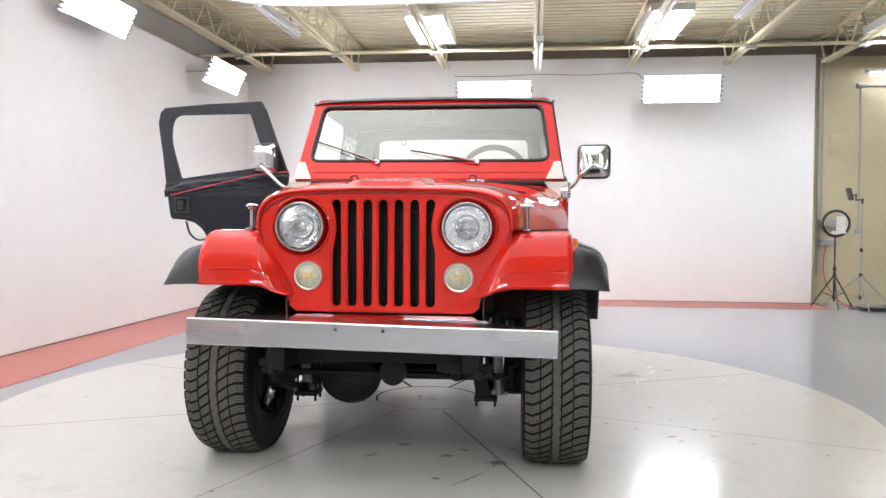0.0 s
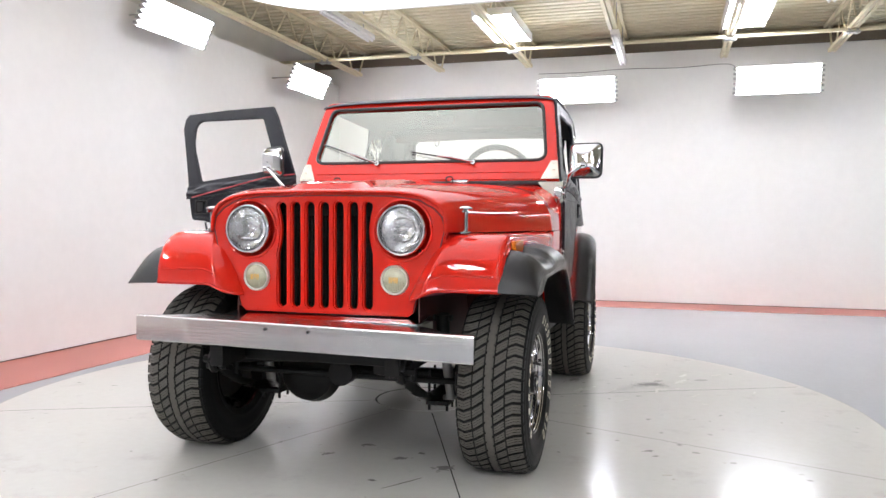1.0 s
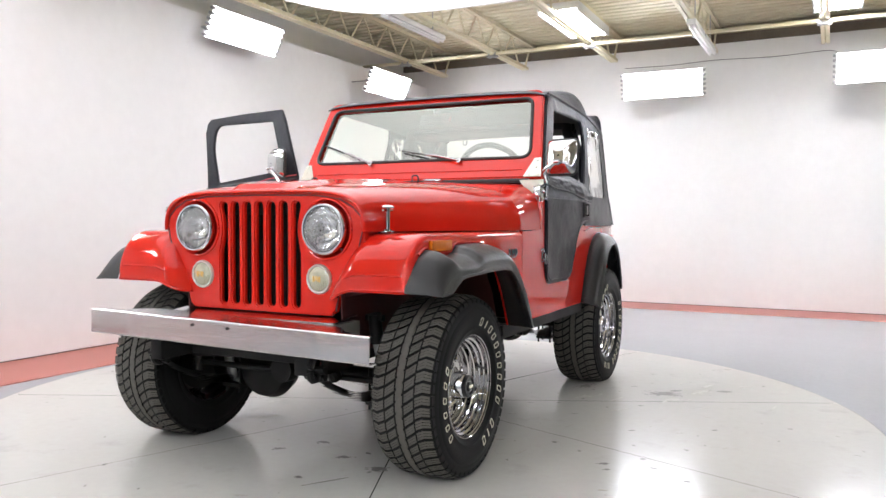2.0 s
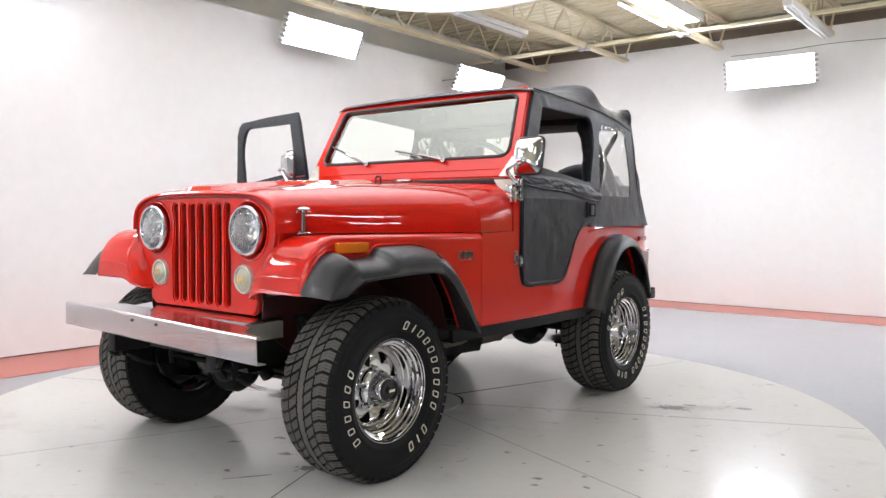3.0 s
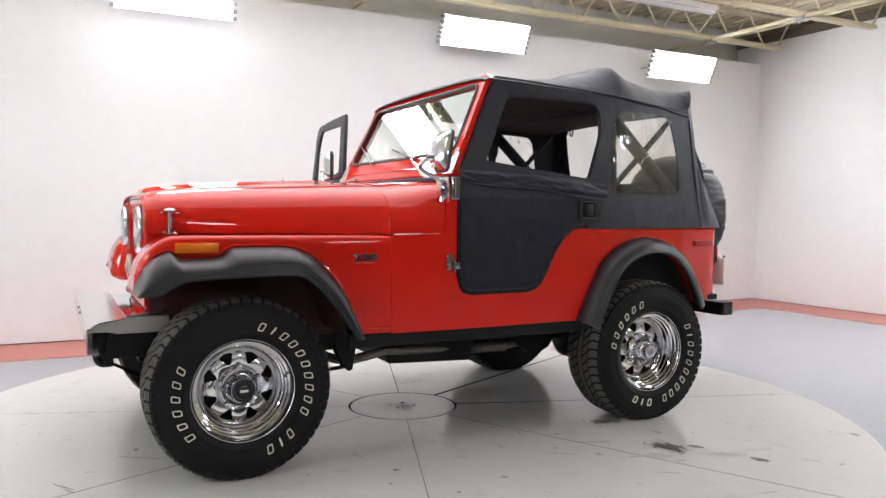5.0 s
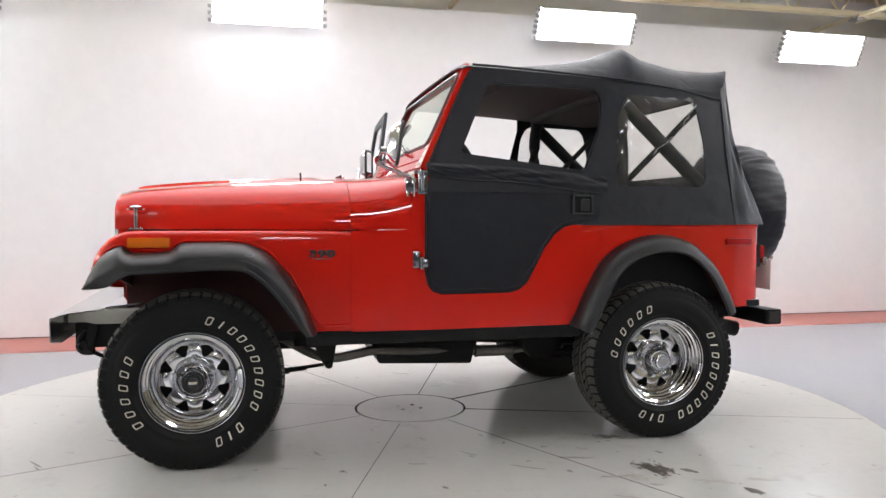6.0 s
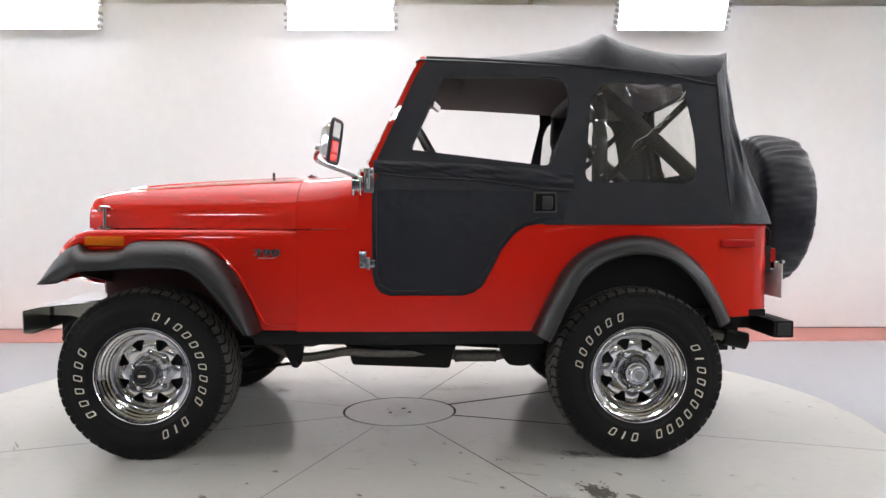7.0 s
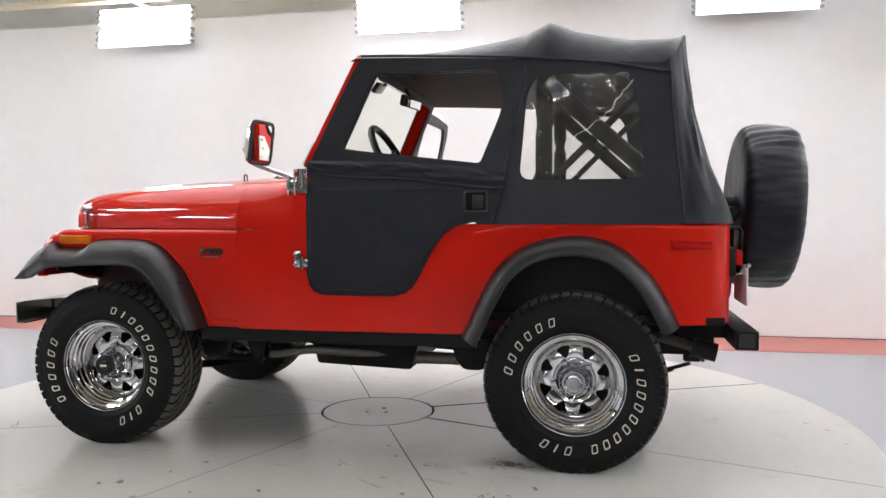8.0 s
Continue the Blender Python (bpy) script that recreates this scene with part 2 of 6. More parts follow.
def smooth_line(pts, steps=6):
    """A Catmull-Rom line through the points."""
    pts = [Vector(p) for p in pts]
    out = []
    for i in range(len(pts) - 1):
        p0, p1, p2, p3 = pts[max(i - 1, 0)], pts[i], pts[i + 1], pts[min(i + 2, len(pts) - 1)]
        for k in range(steps):
            t = k / steps
            out.append(0.5 * ((2 * p1) + (p2 - p0) * t + (2 * p0 - 5 * p1 + 4 * p2 - p3) * t * t + (3 * p1 - p0 - 3 * p2 + p3) * t ** 3))
    out.append(pts[-1])
    return out


def lathe(bm, profile, steps=48, axis="x", centre=(0, 0, 0), closed=False):
    """Turns (along, radius) pairs about an axis through the centre."""
    c = Vector(centre)
    rings = []
    for h, r in profile:
        ring = []
        for k in range(steps):
            t = 2 * math.pi * k / steps
            u, v = r * math.cos(t), r * math.sin(t)
            p = {"x": (h, u, v), "y": (u, h, v), "z": (u, v, h)}[axis]
            ring.append(bm.verts.new(c + Vector(p)))
        rings.append(ring)
    pairs = list(zip(rings, rings[1:])) + ([(rings[-1], rings[0])] if closed else [])
    for a, b in pairs:
        for k in range(steps):
            bm.faces.new((a[k], a[(k + 1) % steps], b[(k + 1) % steps], b[k]))
    if not closed:
        for ring, (h, r) in ((rings[0], profile[0]), (rings[-1], profile[-1])):
            if r > 1e-4:
                bm.faces.new(ring)
    bmesh.ops.remove_doubles(bm, verts=[v for r in rings for v in r], dist=1e-5)


def grid(bm, rows):
    """A sheet through rows of points."""
    vs = [[bm.verts.new(p) for p in row] for row in rows]
    for a, b in zip(vs, vs[1:]):
        for k in range(len(a) - 1):
            bm.faces.new((a[k], a[k + 1], b[k + 1], b[k]))
    return vs


def thicken(bm, t):
    """Gives a sheet a thickness, inwards of its faces."""
    bmesh.ops.recalc_face_normals(bm, faces=bm.faces)
    bmesh.ops.solidify(bm, geom=list(bm.faces), thickness=t)


def rounded(points, r, steps=4):
    """A closed 2D outline with its corners rounded; r is one radius or one for each corner."""
    n = len(points)
    rs = r if isinstance(r, (list, tuple)) else [r] * n
    out = []
    for i, p in enumerate(points):
        p = Vector(p)
        a, b = Vector(points[i - 1]) - p, Vector(points[(i + 1) % n]) - p
        k = min(rs[i], a.length * 0.45, b.length * 0.45)
        if k < 1e-4:
            out.append(p)
            continue
        s, e = p + a.normalized() * k, p + b.normalized() * k
        for j in range(steps + 1):
            t = j / steps
            out.append(s * (1 - t) ** 2 + p * 2 * t * (1 - t) + e * t * t)
    return out


def sheet(bm, outline, holes=(), place=None, depth=0.0, way=(1, 0, 0)):
    """A flat plate of a 2D outline with holes, put into space by place(u, v) and given a depth along way."""
    edges = []
    loops = []
    for loop in (outline, *holes):
        vs = [bm.verts.new(place(p[0], p[1])) for p in loop]
        loops.append(vs)
        for i in range(len(vs)):
            edges.append(bm.edges.new((vs[i - 1], vs[i])))
    out = bmesh.ops.triangle_fill(bm, use_beauty=True, use_dissolve=False, edges=edges)
    faces = [g for g in out["geom"] if isinstance(g, bmesh.types.BMFace)]
    if depth:
        w = Vector(way).normalized() * depth
        back = {}
        for vs in loops:
            for v in vs:
                back[v] = bm.verts.new(v.co + w)
        for f in faces:
            bm.faces.new([back[v] for v in reversed(f.verts)])
        for vs in loops:
            for i in range(len(vs)):
                a, b = vs[i - 1], vs[i]
                bm.faces.new((a, b, back[b], back[a]))
    return faces


def interp(x, table):
    if x <= table[0][0]:
        return table[0][1]
    for (a, p), (b, q) in zip(table, table[1:]):
        if x <= b:
            return p + (q - p) * (x - a) / (b - a)
    return table[-1][1]


def ease(t):
    t = max(0.0, min(1.0, t))
    return t * t * (3 - 2 * t)


# ---------------------------------------------------------------- the studio
FLOOR = -0.115
LEFT, BACK = -3.76, 7.12
RIGHT, FRONT, DECK = 16.0, -9.0, 3.72


def structure(name, bm, mat, label, parent=None):
    return tagged(link_mesh(name, bm, mat, parent), label, kind="structure")


bm = bmesh.new()
box(bm, (LEFT - 0.6, FRONT - 0.3, FLOOR - 0.2), (RIGHT + 0.3, BACK + 0.6, FLOOR))
structure("floor", bm, "floor", "glossy grey epoxy-painted concrete studio floor with faint scuffs")

bm = bmesh.new()
box(bm, (LEFT + 0.002, FRONT, FLOOR - 0.01), (-2.95, 6.37, FLOOR + 0.004))
structure("floor_stripe_left", bm, "stripe", "faded red painted band on the floor along the white wall")
bm = bmesh.new()
box(bm, (LEFT + 0.002, 6.37, FLOOR - 0.01), (4.60, BACK - 0.002, FLOOR + 0.004))
structure("floor_stripe_back", bm, "stripe", "faded red painted band on the floor along the back wall")

bm = bmesh.new()
box(bm, (LEFT - 0.12, FRONT, FLOOR + 0.012), (LEFT, BACK, 3.17))
structure("wall_left", bm, "white_wall", "smooth white painted false wall with faint smudges")
bm = bmesh.new()
box(bm, (LEFT - 0.5, FRONT, FLOOR), (LEFT - 0.42, BACK + 0.6, DECK))
structure("wall_left_outer", bm, "grey_wall", "plain grey masonry wall above the white false wall")
bm = bmesh.new()
box(bm, (LEFT - 0.42, BACK, FLOOR + 0.012), (4.60, BACK + 0.1, 3.44))
structure("wall_back", bm, "white_wall", "smooth white painted back wall of the photo studio")
bm = bmesh.new()
box(bm, (LEFT - 0.42, BACK + 0.22, FLOOR), (RIGHT, BACK + 0.4, DECK))
structure("wall_back_outer", bm, "beige_wall", "beige painted concrete block wall behind the white wall")
bm = bmesh.new()
box(bm, (LEFT - 0.42, BACK - 0.01, 3.445), (RIGHT, BACK + 0.2, 3.56))
structure("trim", bm, "dark_ledge", "dark brown ledge beam along the top of the back wall")
# unseen wall, kept dark so that the car's side reflects little
bm = bmesh.new()
box(bm, (RIGHT, FRONT, FLOOR), (RIGHT + 0.2, BACK + 0.4, DECK))
structure("wall_right", bm, "dim_wall", "plain dark grey wall added out of view across the open side")
# unseen wall, kept near and white to reflect into grille and bumper
bm = bmesh.new()
box(bm, (LEFT - 0.5, FRONT - 0.2, FLOOR), (RIGHT + 0.2, FRONT, DECK))
structure("wall_front", bm, "room_wall", "plain off-white wall added out of view ahead of the bonnet")

# corrugated roof deck, its ribs along x
bm = bmesh.new()
rows = []
y = FRONT - 0.2
while y < BACK + 0.5:
    for dy, dz in ((0.0, 0.0), (0.05, 0.0), (0.07, 0.045), (0.12, 0.045), (0.14, 0.0)):
        rows.append([(LEFT - 0.6, y + dy, DECK + dz), (RIGHT + 0.3, y + dy, DECK + dz)])
    y += 0.152
grid(bm, rows)
thicken(bm, 0.02)
structure("ceiling", bm, "cream_deck", "cream painted corrugated steel roof deck")


def joist(x):
    """An open-web roof joist along y: twin chords, zigzag web and end strut."""
    bm = bmesh.new()
    top, low = DECK - 0.012, 3.30
    for dx in (-0.028, 0.028):
        box(bm, (x + dx - 0.022, FRONT, top - 0.05), (x + dx + 0.022, BACK + 0.2, top))
        box(bm, (x + dx - 0.020, FRONT + 0.4, low - 0.02), (x + dx + 0.020, BACK - 0.15, low + 0.025))
    y, up = BACK - 0.42, True
    while y > FRONT + 1.0:
        rod(bm, (x, y, low if up else top - 0.03), (x, y - 0.30, top - 0.03 if up else low), 0.012, 6)
        y -= 0.30
        up = not up
    rod(bm, (x, BACK - 0.18, low), (x, BACK + 0.05, top - 0.03), 0.014, 6)
    ob = link_mesh("ceiling_joist", bm, "cream_steel")
    return tagged(ob, "cream painted open-web steel roof joist under the deck", "joist", "roof joists", "structure")


for i in range(-1, 11):
    joist(-2.01 + 1.335 * i)

for y, z in ((5.72, 3.262), (1.2, 3.262), (-3.6, 3.262)):
    bm = bmesh.new()
    box(bm, (LEFT - 0.3, y - 0.018, z), (RIGHT, y + 0.018, z + 0.035))
    tagged(link_mesh("bridging_bar", bm, "cream_steel"), "cream steel bridging angle across the roof joists", "bar", "bridging bars", "structure")
for i in range(-1, 9):
    bm = bmesh.new()
    x = -2.01 + 1.335 * i
    box(bm, (x - 0.075, 5.675, 3.236), (x + 0.075, 5.765, 3.258), 0.004)
    box(bm, (x - 0.055, 5.69, 3.225), (x - 0.030, 5.75, 3.30), 0.003)
    box(bm, (x + 0.030, 5.69, 3.225), (x + 0.055, 5.75, 3.30), 0.003)
    tagged(link_mesh("joist_clamp", bm, "grey_metal"), "grey steel clamp joining the bridging bar to a joist", "clamp", "joist clamps", "structure")
bm = bmesh.new()
rod(bm, (LEFT - 0.3, 6.35, 3.42), (RIGHT, 6.35, 3.42), 0.016, 8)
tagged(link_mesh("conduit", bm, "cream_steel"), "thin cream conduit pipe under the roof deck", "pipe", kind="structure")


def fluorescent(name, centre, length, height, facing, tilt, split=False, reach=0.45, hung=False):
    """A shallow reflector pan with six bare tubes; facing is its turn about z, tilt leans its face down."""
    m = pose(*centre, 0, 0, facing) @ pose(0, 0, 0, tilt)
    top = new(name)
    top.matrix_world = m
    bm = bmesh.new()
    h, l = height / 2, length / 2
    prof = [(-h, 0.0), (-h, 0.05), (h, 0.05), (h, 0.0), (h - 0.012, 0.0), (h - 0.012, 0.04), (-h + 0.012, 0.04), (-h + 0.012, 0.0)]
    grid(bm, [[(-l, y, z) for z, y in prof + prof[:1]], [(l, y, z) for z, y in prof + prof[:1]]])
    part("pan", bm, "lamp_metal", top)
    zs = [-h + height * (k + 0.5) / 6 for k in range(6)]
    if split:
        zs = [z + (0.018 if z > 0 else -0.018) for z in zs]
    for z in zs:
        bm = bmesh.new()
        rod(bm, (-l - 0.008, 0.012, z), (l + 0.008, 0.012, z), 0.021, 8)
        part("tube", bm, "tube", top)
    for sx in (-1, 1):
        for z in zs:
            bm = bmesh.new()
            box(bm, (sx * (l + 0.03) - 0.022, -0.008, z - 0.016), (sx * (l + 0.03) + 0.022, 0.045, z + 0.016), 0.004)
            part("end_cap", bm, "grey_metal", top)
    for sx in (-0.35, 0.35):
        bm = bmesh.new()
        back = m.inverted() @ (m @ Vector((sx * length, 0.05, 0)) + (Vector((0, 0, DECK - centre[2])) if hung else (pose(0, 0, 0, 0, 0, facing) @ Vector((0, reach, 0)))))
        rod(bm, (sx * length, 0.045, 0.0), back, 0.007, 6)
        part("bracket", bm, "grey_metal", top)
    return tagged(top, "lit six-tube fluorescent strip light hung in front of the wall", "light", "fluorescent lights")


# in front of the back wall
fluorescent("fluorescent_light", (0.06, 6.62, 2.86), 1.0, 0.36, 0, 14, False, 0.48)
fluorescent("fluorescent_light", (2.62, 6.40, 2.855), 0.97, 0.37, 0, 14, False, 0.70)
# in front of the left wall
fluorescent("fluorescent_light", (-3.36, 5.30, 2.90), 0.95, 0.34, 90, 24, False, 0.40)
fluorescent("fluorescent_light", (-3.46, 2.52, 3.01), 1.02, 0.33, 90, 26, False, 0.40)
fluorescent("fluorescent_light", (-3.48, -0.71, 3.05), 1.0, 0.38, 90, 8, True, 0.34)
fluorescent("fluorescent_light", (-3.44, -3.56, 3.04), 1.02, 0.39, 90, -6, True, 0.34)
# added out of view: +x row streaks the paint, -y row brightens the front
for y in (-5.0, -1.0, 3.0):
    fluorescent("fluorescent_light", (12.4, y, 3.1), 1.0, 0.36, -90, 12, hung=True)
for x in (-2.6, -0.6, 1.4, 3.4, 5.4):
    fluorescent("fluorescent_light", (x, -8.3, 3.0), 1.0, 0.36, 180, 20, hung=True)


def troffer(x, y, z):
    """A ceiling panel light on the joists: white tray with two glowing lenses."""
    top = new("ceiling_light")
    top.location = (x, y, z)
    bm = bmesh.new()
    box(bm, (-0.24, -0.64, 0.02), (0.24, 0.64, 0.10), 0.008)
    part("tray", bm, "lamp_metal", top)
    for sx in (-1, 1):
        bm = bmesh.new()
        box(bm, (sx * 0.117 - 0.100, -0.60, -0.002), (sx * 0.117 + 0.100, 0.60, 0.018), 0.004)
        part("lens", bm, "panel_glow", top)
    for sx in (-1, 0, 1):
        bm = bmesh.new()
        box(bm, (sx * 0.228 - 0.012, -0.64, -0.012), (sx * 0.228 + 0.012, 0.64, 0.021), 0.003)
        part("rail", bm, "lamp_metal", top)
    return tagged(top, "lit white fluorescent panel light under the roof joists", "light", "ceiling panel lights")


for x in (-0.63, 2.12, 4.85):
    troffer(x, 4.95, 3.34)
# panels added out of view to light the car's side and front
troffer(4.85, -5.2, 3.34)
troffer(5.6, 0.6, 3.34)
for x in (-0.63, 2.12):
    troffer(x, -5.2, 3.34)


def strip_light(x, y0, y1, z):
    """A slim bare strip light under a joist."""
    top = new("strip_light")
    bm = bmesh.new()
    box(bm, (x - 0.05, y0, z), (x + 0.05, y1, z + 0.06), 0.006)
    part("channel", bm, "plate_white", top)
    for y in (y0 + 0.25, y1 - 0.25):
        bm = bmesh.new()
        rod(bm, (x, y, z + 0.05), (x, y, DECK + 0.01), 0.006, 6)
        part("hanger", bm, "grey_metal", top)
    for dx in (-0.028, 0.028):
        bm = bmesh.new()
        rod(bm, (x + dx, y0 + 0.03, z - 0.018), (x + dx, y1 - 0.03, z - 0.018), 0.014, 8)
        part("tube", bm, "plate_white", top)
    return tagged(top, "unlit white twin-tube strip light under a roof joist", "light", "strip lights")


strip_light(0.68, 5.0, 6.7, 3.22)
strip_light(-2.2, 3.2, 4.6, 3.24)
strip_light(2.94, 2.9, 4.85, 3.40)

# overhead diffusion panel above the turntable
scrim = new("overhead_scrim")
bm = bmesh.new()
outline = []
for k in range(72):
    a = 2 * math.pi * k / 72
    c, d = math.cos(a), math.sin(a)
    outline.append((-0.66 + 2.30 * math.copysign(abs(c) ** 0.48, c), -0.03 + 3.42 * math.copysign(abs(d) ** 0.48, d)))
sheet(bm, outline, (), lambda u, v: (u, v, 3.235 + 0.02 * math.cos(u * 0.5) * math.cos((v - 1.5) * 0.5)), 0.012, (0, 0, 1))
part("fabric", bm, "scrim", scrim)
bm = bmesh.new()
tube(bm, [(p[0], p[1], 3.262) for p in outline], 0.022, 8, True)
part("hoop", bm, "plate_white", scrim)
bm = bmesh.new()
grid(bm, [[(p[0], p[1], z) for p in outline + outline[:1]] for z in (3.235, 3.40)])
thicken(bm, 0.004)
part("skirt", bm, "cloth_white", scrim)
bm = bmesh.new()
for x, y in ((-2.5, 2.85), (1.2, 2.85), (-2.9, 0.0), (1.58, 0.0), (-2.5, -2.9), (1.2, -2.9)):
    rod(bm, (x, y, 3.26), (x, y, DECK), 0.006, 6)
part("hanger", bm, "cable", scrim)
tagged(scrim, "large lit white fabric lightbox hung flat over the turntable", "lightbox")


# ---------------------------------------------------------------- the turntable
TABLE_R = 2.405
table = new("turntable")
tagged(table, "pale grey painted steel car turntable with radial joints", "turntable")
bm = bmesh.new()
lathe(bm, [(FLOOR, 0.05), (FLOOR, TABLE_R - 0.03), (-0.012, TABLE_R - 0.006), (-0.012, 0.05)], 128, "z")
part("base", bm, "joint", table, "dark steel base of the turntable")
bm = bmesh.new()
lathe(bm, [(-0.02, 0.02), (-0.02, 0.290), (-0.001, 0.291), (0.0, 0.290), (0.0, 0.02)], 72, "z")
hub_plate = part("centre_plate", bm, "deck", table, "round centre plate with bolt holes")
for x, y in ((0.03, 0.05), (-0.05, 0.02), (0.04, -0.05), (-0.03, -0.06)):
    bm = bmesh.new()
    lathe(bm, [(-0.01, 0.002), (-0.01, 0.011), (0.0015, 0.011), (0.0015, 0.002)], 12, "z", (x, y, 0))
    part("bolt", bm, "joint", hub_plate)
def seam_width(a, r):
    """How far a joint has opened: two of them gape towards the middle, two are nearly filled."""
    a = (a + 68.0) % 360 - 68.0
    if abs(a - 117.0) < 0.1:
        return 4.0 - 1.5 * ease((r - 1.0) / 1.0)
    if abs(a - 71.5) < 0.1:
        return 3.4 - 2.6 * ease((r - 0.5) / 0.6)
    if abs(a + 20.0) < 0.1 or abs(a - 250.0) < 0.1:
        return 0.55
    return 0.95


SEAMS = (-68.0, -20.0, 25.5, 71.5, 117.0, 160.5, 205.0, 250.0)
for i, a0 in enumerate(SEAMS):
    a1 = SEAMS[i + 1] if i < 7 else SEAMS[0] + 360
    bm = bmesh.new()
    gap = 0.0026
    rows = []
    for r in (0.303, 0.7, 1.2, 1.8, 2.2, TABLE_R - 0.012, TABLE_R - 0.004, TABLE_R):
        g0, g1 = [math.degrees(gap * seam_width(a, r) / r) for a in (a0, a1)]
        z = 0.0 if r < TABLE_R - 0.001 else -0.004
        rows.append([(r * math.cos(radians(a)), r * math.sin(radians(a)), z) for a in np.linspace(a0 + g0, a1 - g1, 17)])
    rows.append([(p[0], p[1], FLOOR + 0.004) for p in rows[-1]])
    grid(bm, rows)
    part("deck_plate", bm, "deck", table, angle=50)


def blot(name, x, y, size, long, turn, mat, seed, z=0.0008):
    """A flat dried spill with a ragged edge."""
    rnd = random.Random(seed)
    bm = bmesh.new()
    pts = []
    for k in range(18):
        a = 2 * math.pi * k / 18
        r = size * (0.6 + 0.6 * rnd.random())
        u, v = r * math.cos(a) * long, r * math.sin(a)
        t = radians(turn)
        pts.append((x + u * math.cos(t) - v * math.sin(t), y + u * math.sin(t) + v * math.cos(t)))
    sheet(bm, pts, (), lambda u, v: (u, v, z), 0.0006, (0, 0, -1))
    ob = link_mesh(name, bm, mat)
    return tagged(ob, "small dried dark spill on the pale turntable deck", "stain", "stains on the deck")


for i, (x, y, s, l, a, mt) in enumerate(((1.28, 0.93, 0.018, 2.0, 40, "stain"), (1.44, 1.16, 0.016, 4.0, 70, "stain_pale"),
                                         (1.48, 1.80, 0.014, 1.6, 20, "stain"), (0.59, -0.05, 0.015, 1.8, 10, "stain_pale"), 
                                         (0.30, -1.02, 0.012, 1.4, 0, "stain"), (0.351, -1.409, 0.004, 24.3, 56, "stain"), (0.98, -0.455, 0.01, 1.5, 0, "stain_pale"),
                                         (0.89, -0.69, 0.008, 5.0, 80, "stain_pale"), (0.45, -1.62, 0.016, 1.6, 30, "stain_pale"), (1.27, 1.16, 0.009, 3.0, 75, "stain_pale"),
                                         (1.35, -1.0, 0.008, 3.0, 20, "stain_pale"), (1.7, -0.2, 0.007, 2.0, 50, "stain_pale"), (1.55, 0.35, 0.008, 2.5, 15, "stain_pale"), (0.9, 0.62, 0.014, 2.0, 70, "stain_pale"),
                                         (-0.5, 0.25, 0.014, 2.5, 60, "stain_pale"), (-0.7, 0.5, 0.018, 1.8, 30, "stain_pale"), (1.95, 0.3, 0.006, 2.0, 0, "stain"), (1.62, -0.75, 0.006, 2.2, 10, "stain"))):
    blot("stain", x, y, s, l, a, mt, i)


for i, (x, y, s, l, a, mt) in enumerate(((0.60, -1.72, 0.004, 16.0, 35, "stain"), (0.66, -1.70, 0.003, 14.0, 28, "stain"), (0.22, -1.42, 0.012, 1.8, 0, "stain"), (0.52, -0.98, 0.010, 2.2, 20, "stain"), (1.55, 1.05, 0.03, 1.4, 10, "stain"),
                                         (1.40, 0.72, 0.012, 2.0, 70, "stain_pale"), (1.25, -0.1, 0.007, 2.2, 40, "stain"), (1.12, -0.55, 0.006, 1.8, 0, "stain"), (1.32, -0.35, 0.006, 1.5, 0, "stain"), 
                                         (-0.9, 0.1, 0.012, 5.0, 60, "stain_pale"), (1.9, -0.9, 0.006, 2.0, 0, "stain"), 
                                         (0.74, 0.30, 0.006, 2.0, 0, "stain"), (1.62, 0.1, 0.005, 3.0, 50, "stain"))):
    blot("stain", x, y, s, l, a, mt, 40 + i, 0.0011)
def smear(bm, x, y, size, long, turn, seed, count, fleck=0.010):
    """A scuffed, crumbly patch: many small flecks that thin out from its middle."""
    rnd = random.Random(seed)
    t = radians(turn)
    for k in range(count):
        u, v = rnd.gauss(0, size * long * 0.5), rnd.gauss(0, size * 0.5)
        fade = 1.3 - 0.8 * min(1.0, math.hypot(u / long, v) / size)
        cx, cy = x + u * math.cos(t) - v * math.sin(t), y + u * math.sin(t) + v * math.cos(t)
        z = 0.0012 + 0.000012 * k
        way = t + rnd.uniform(-0.5, 0.5)
        ring = []
        for j in range(9):
            a = 2 * math.pi * j / 9
            r = fleck * fade * rnd.uniform(0.45, 1.35)
            p, q = r * 1.9 * math.cos(a), r * math.sin(a)
            ring.append(bm.verts.new((cx + p * math.cos(way) - q * math.sin(way), cy + p * math.sin(way) + q * math.cos(way), z)))
        bm.faces.new(ring)


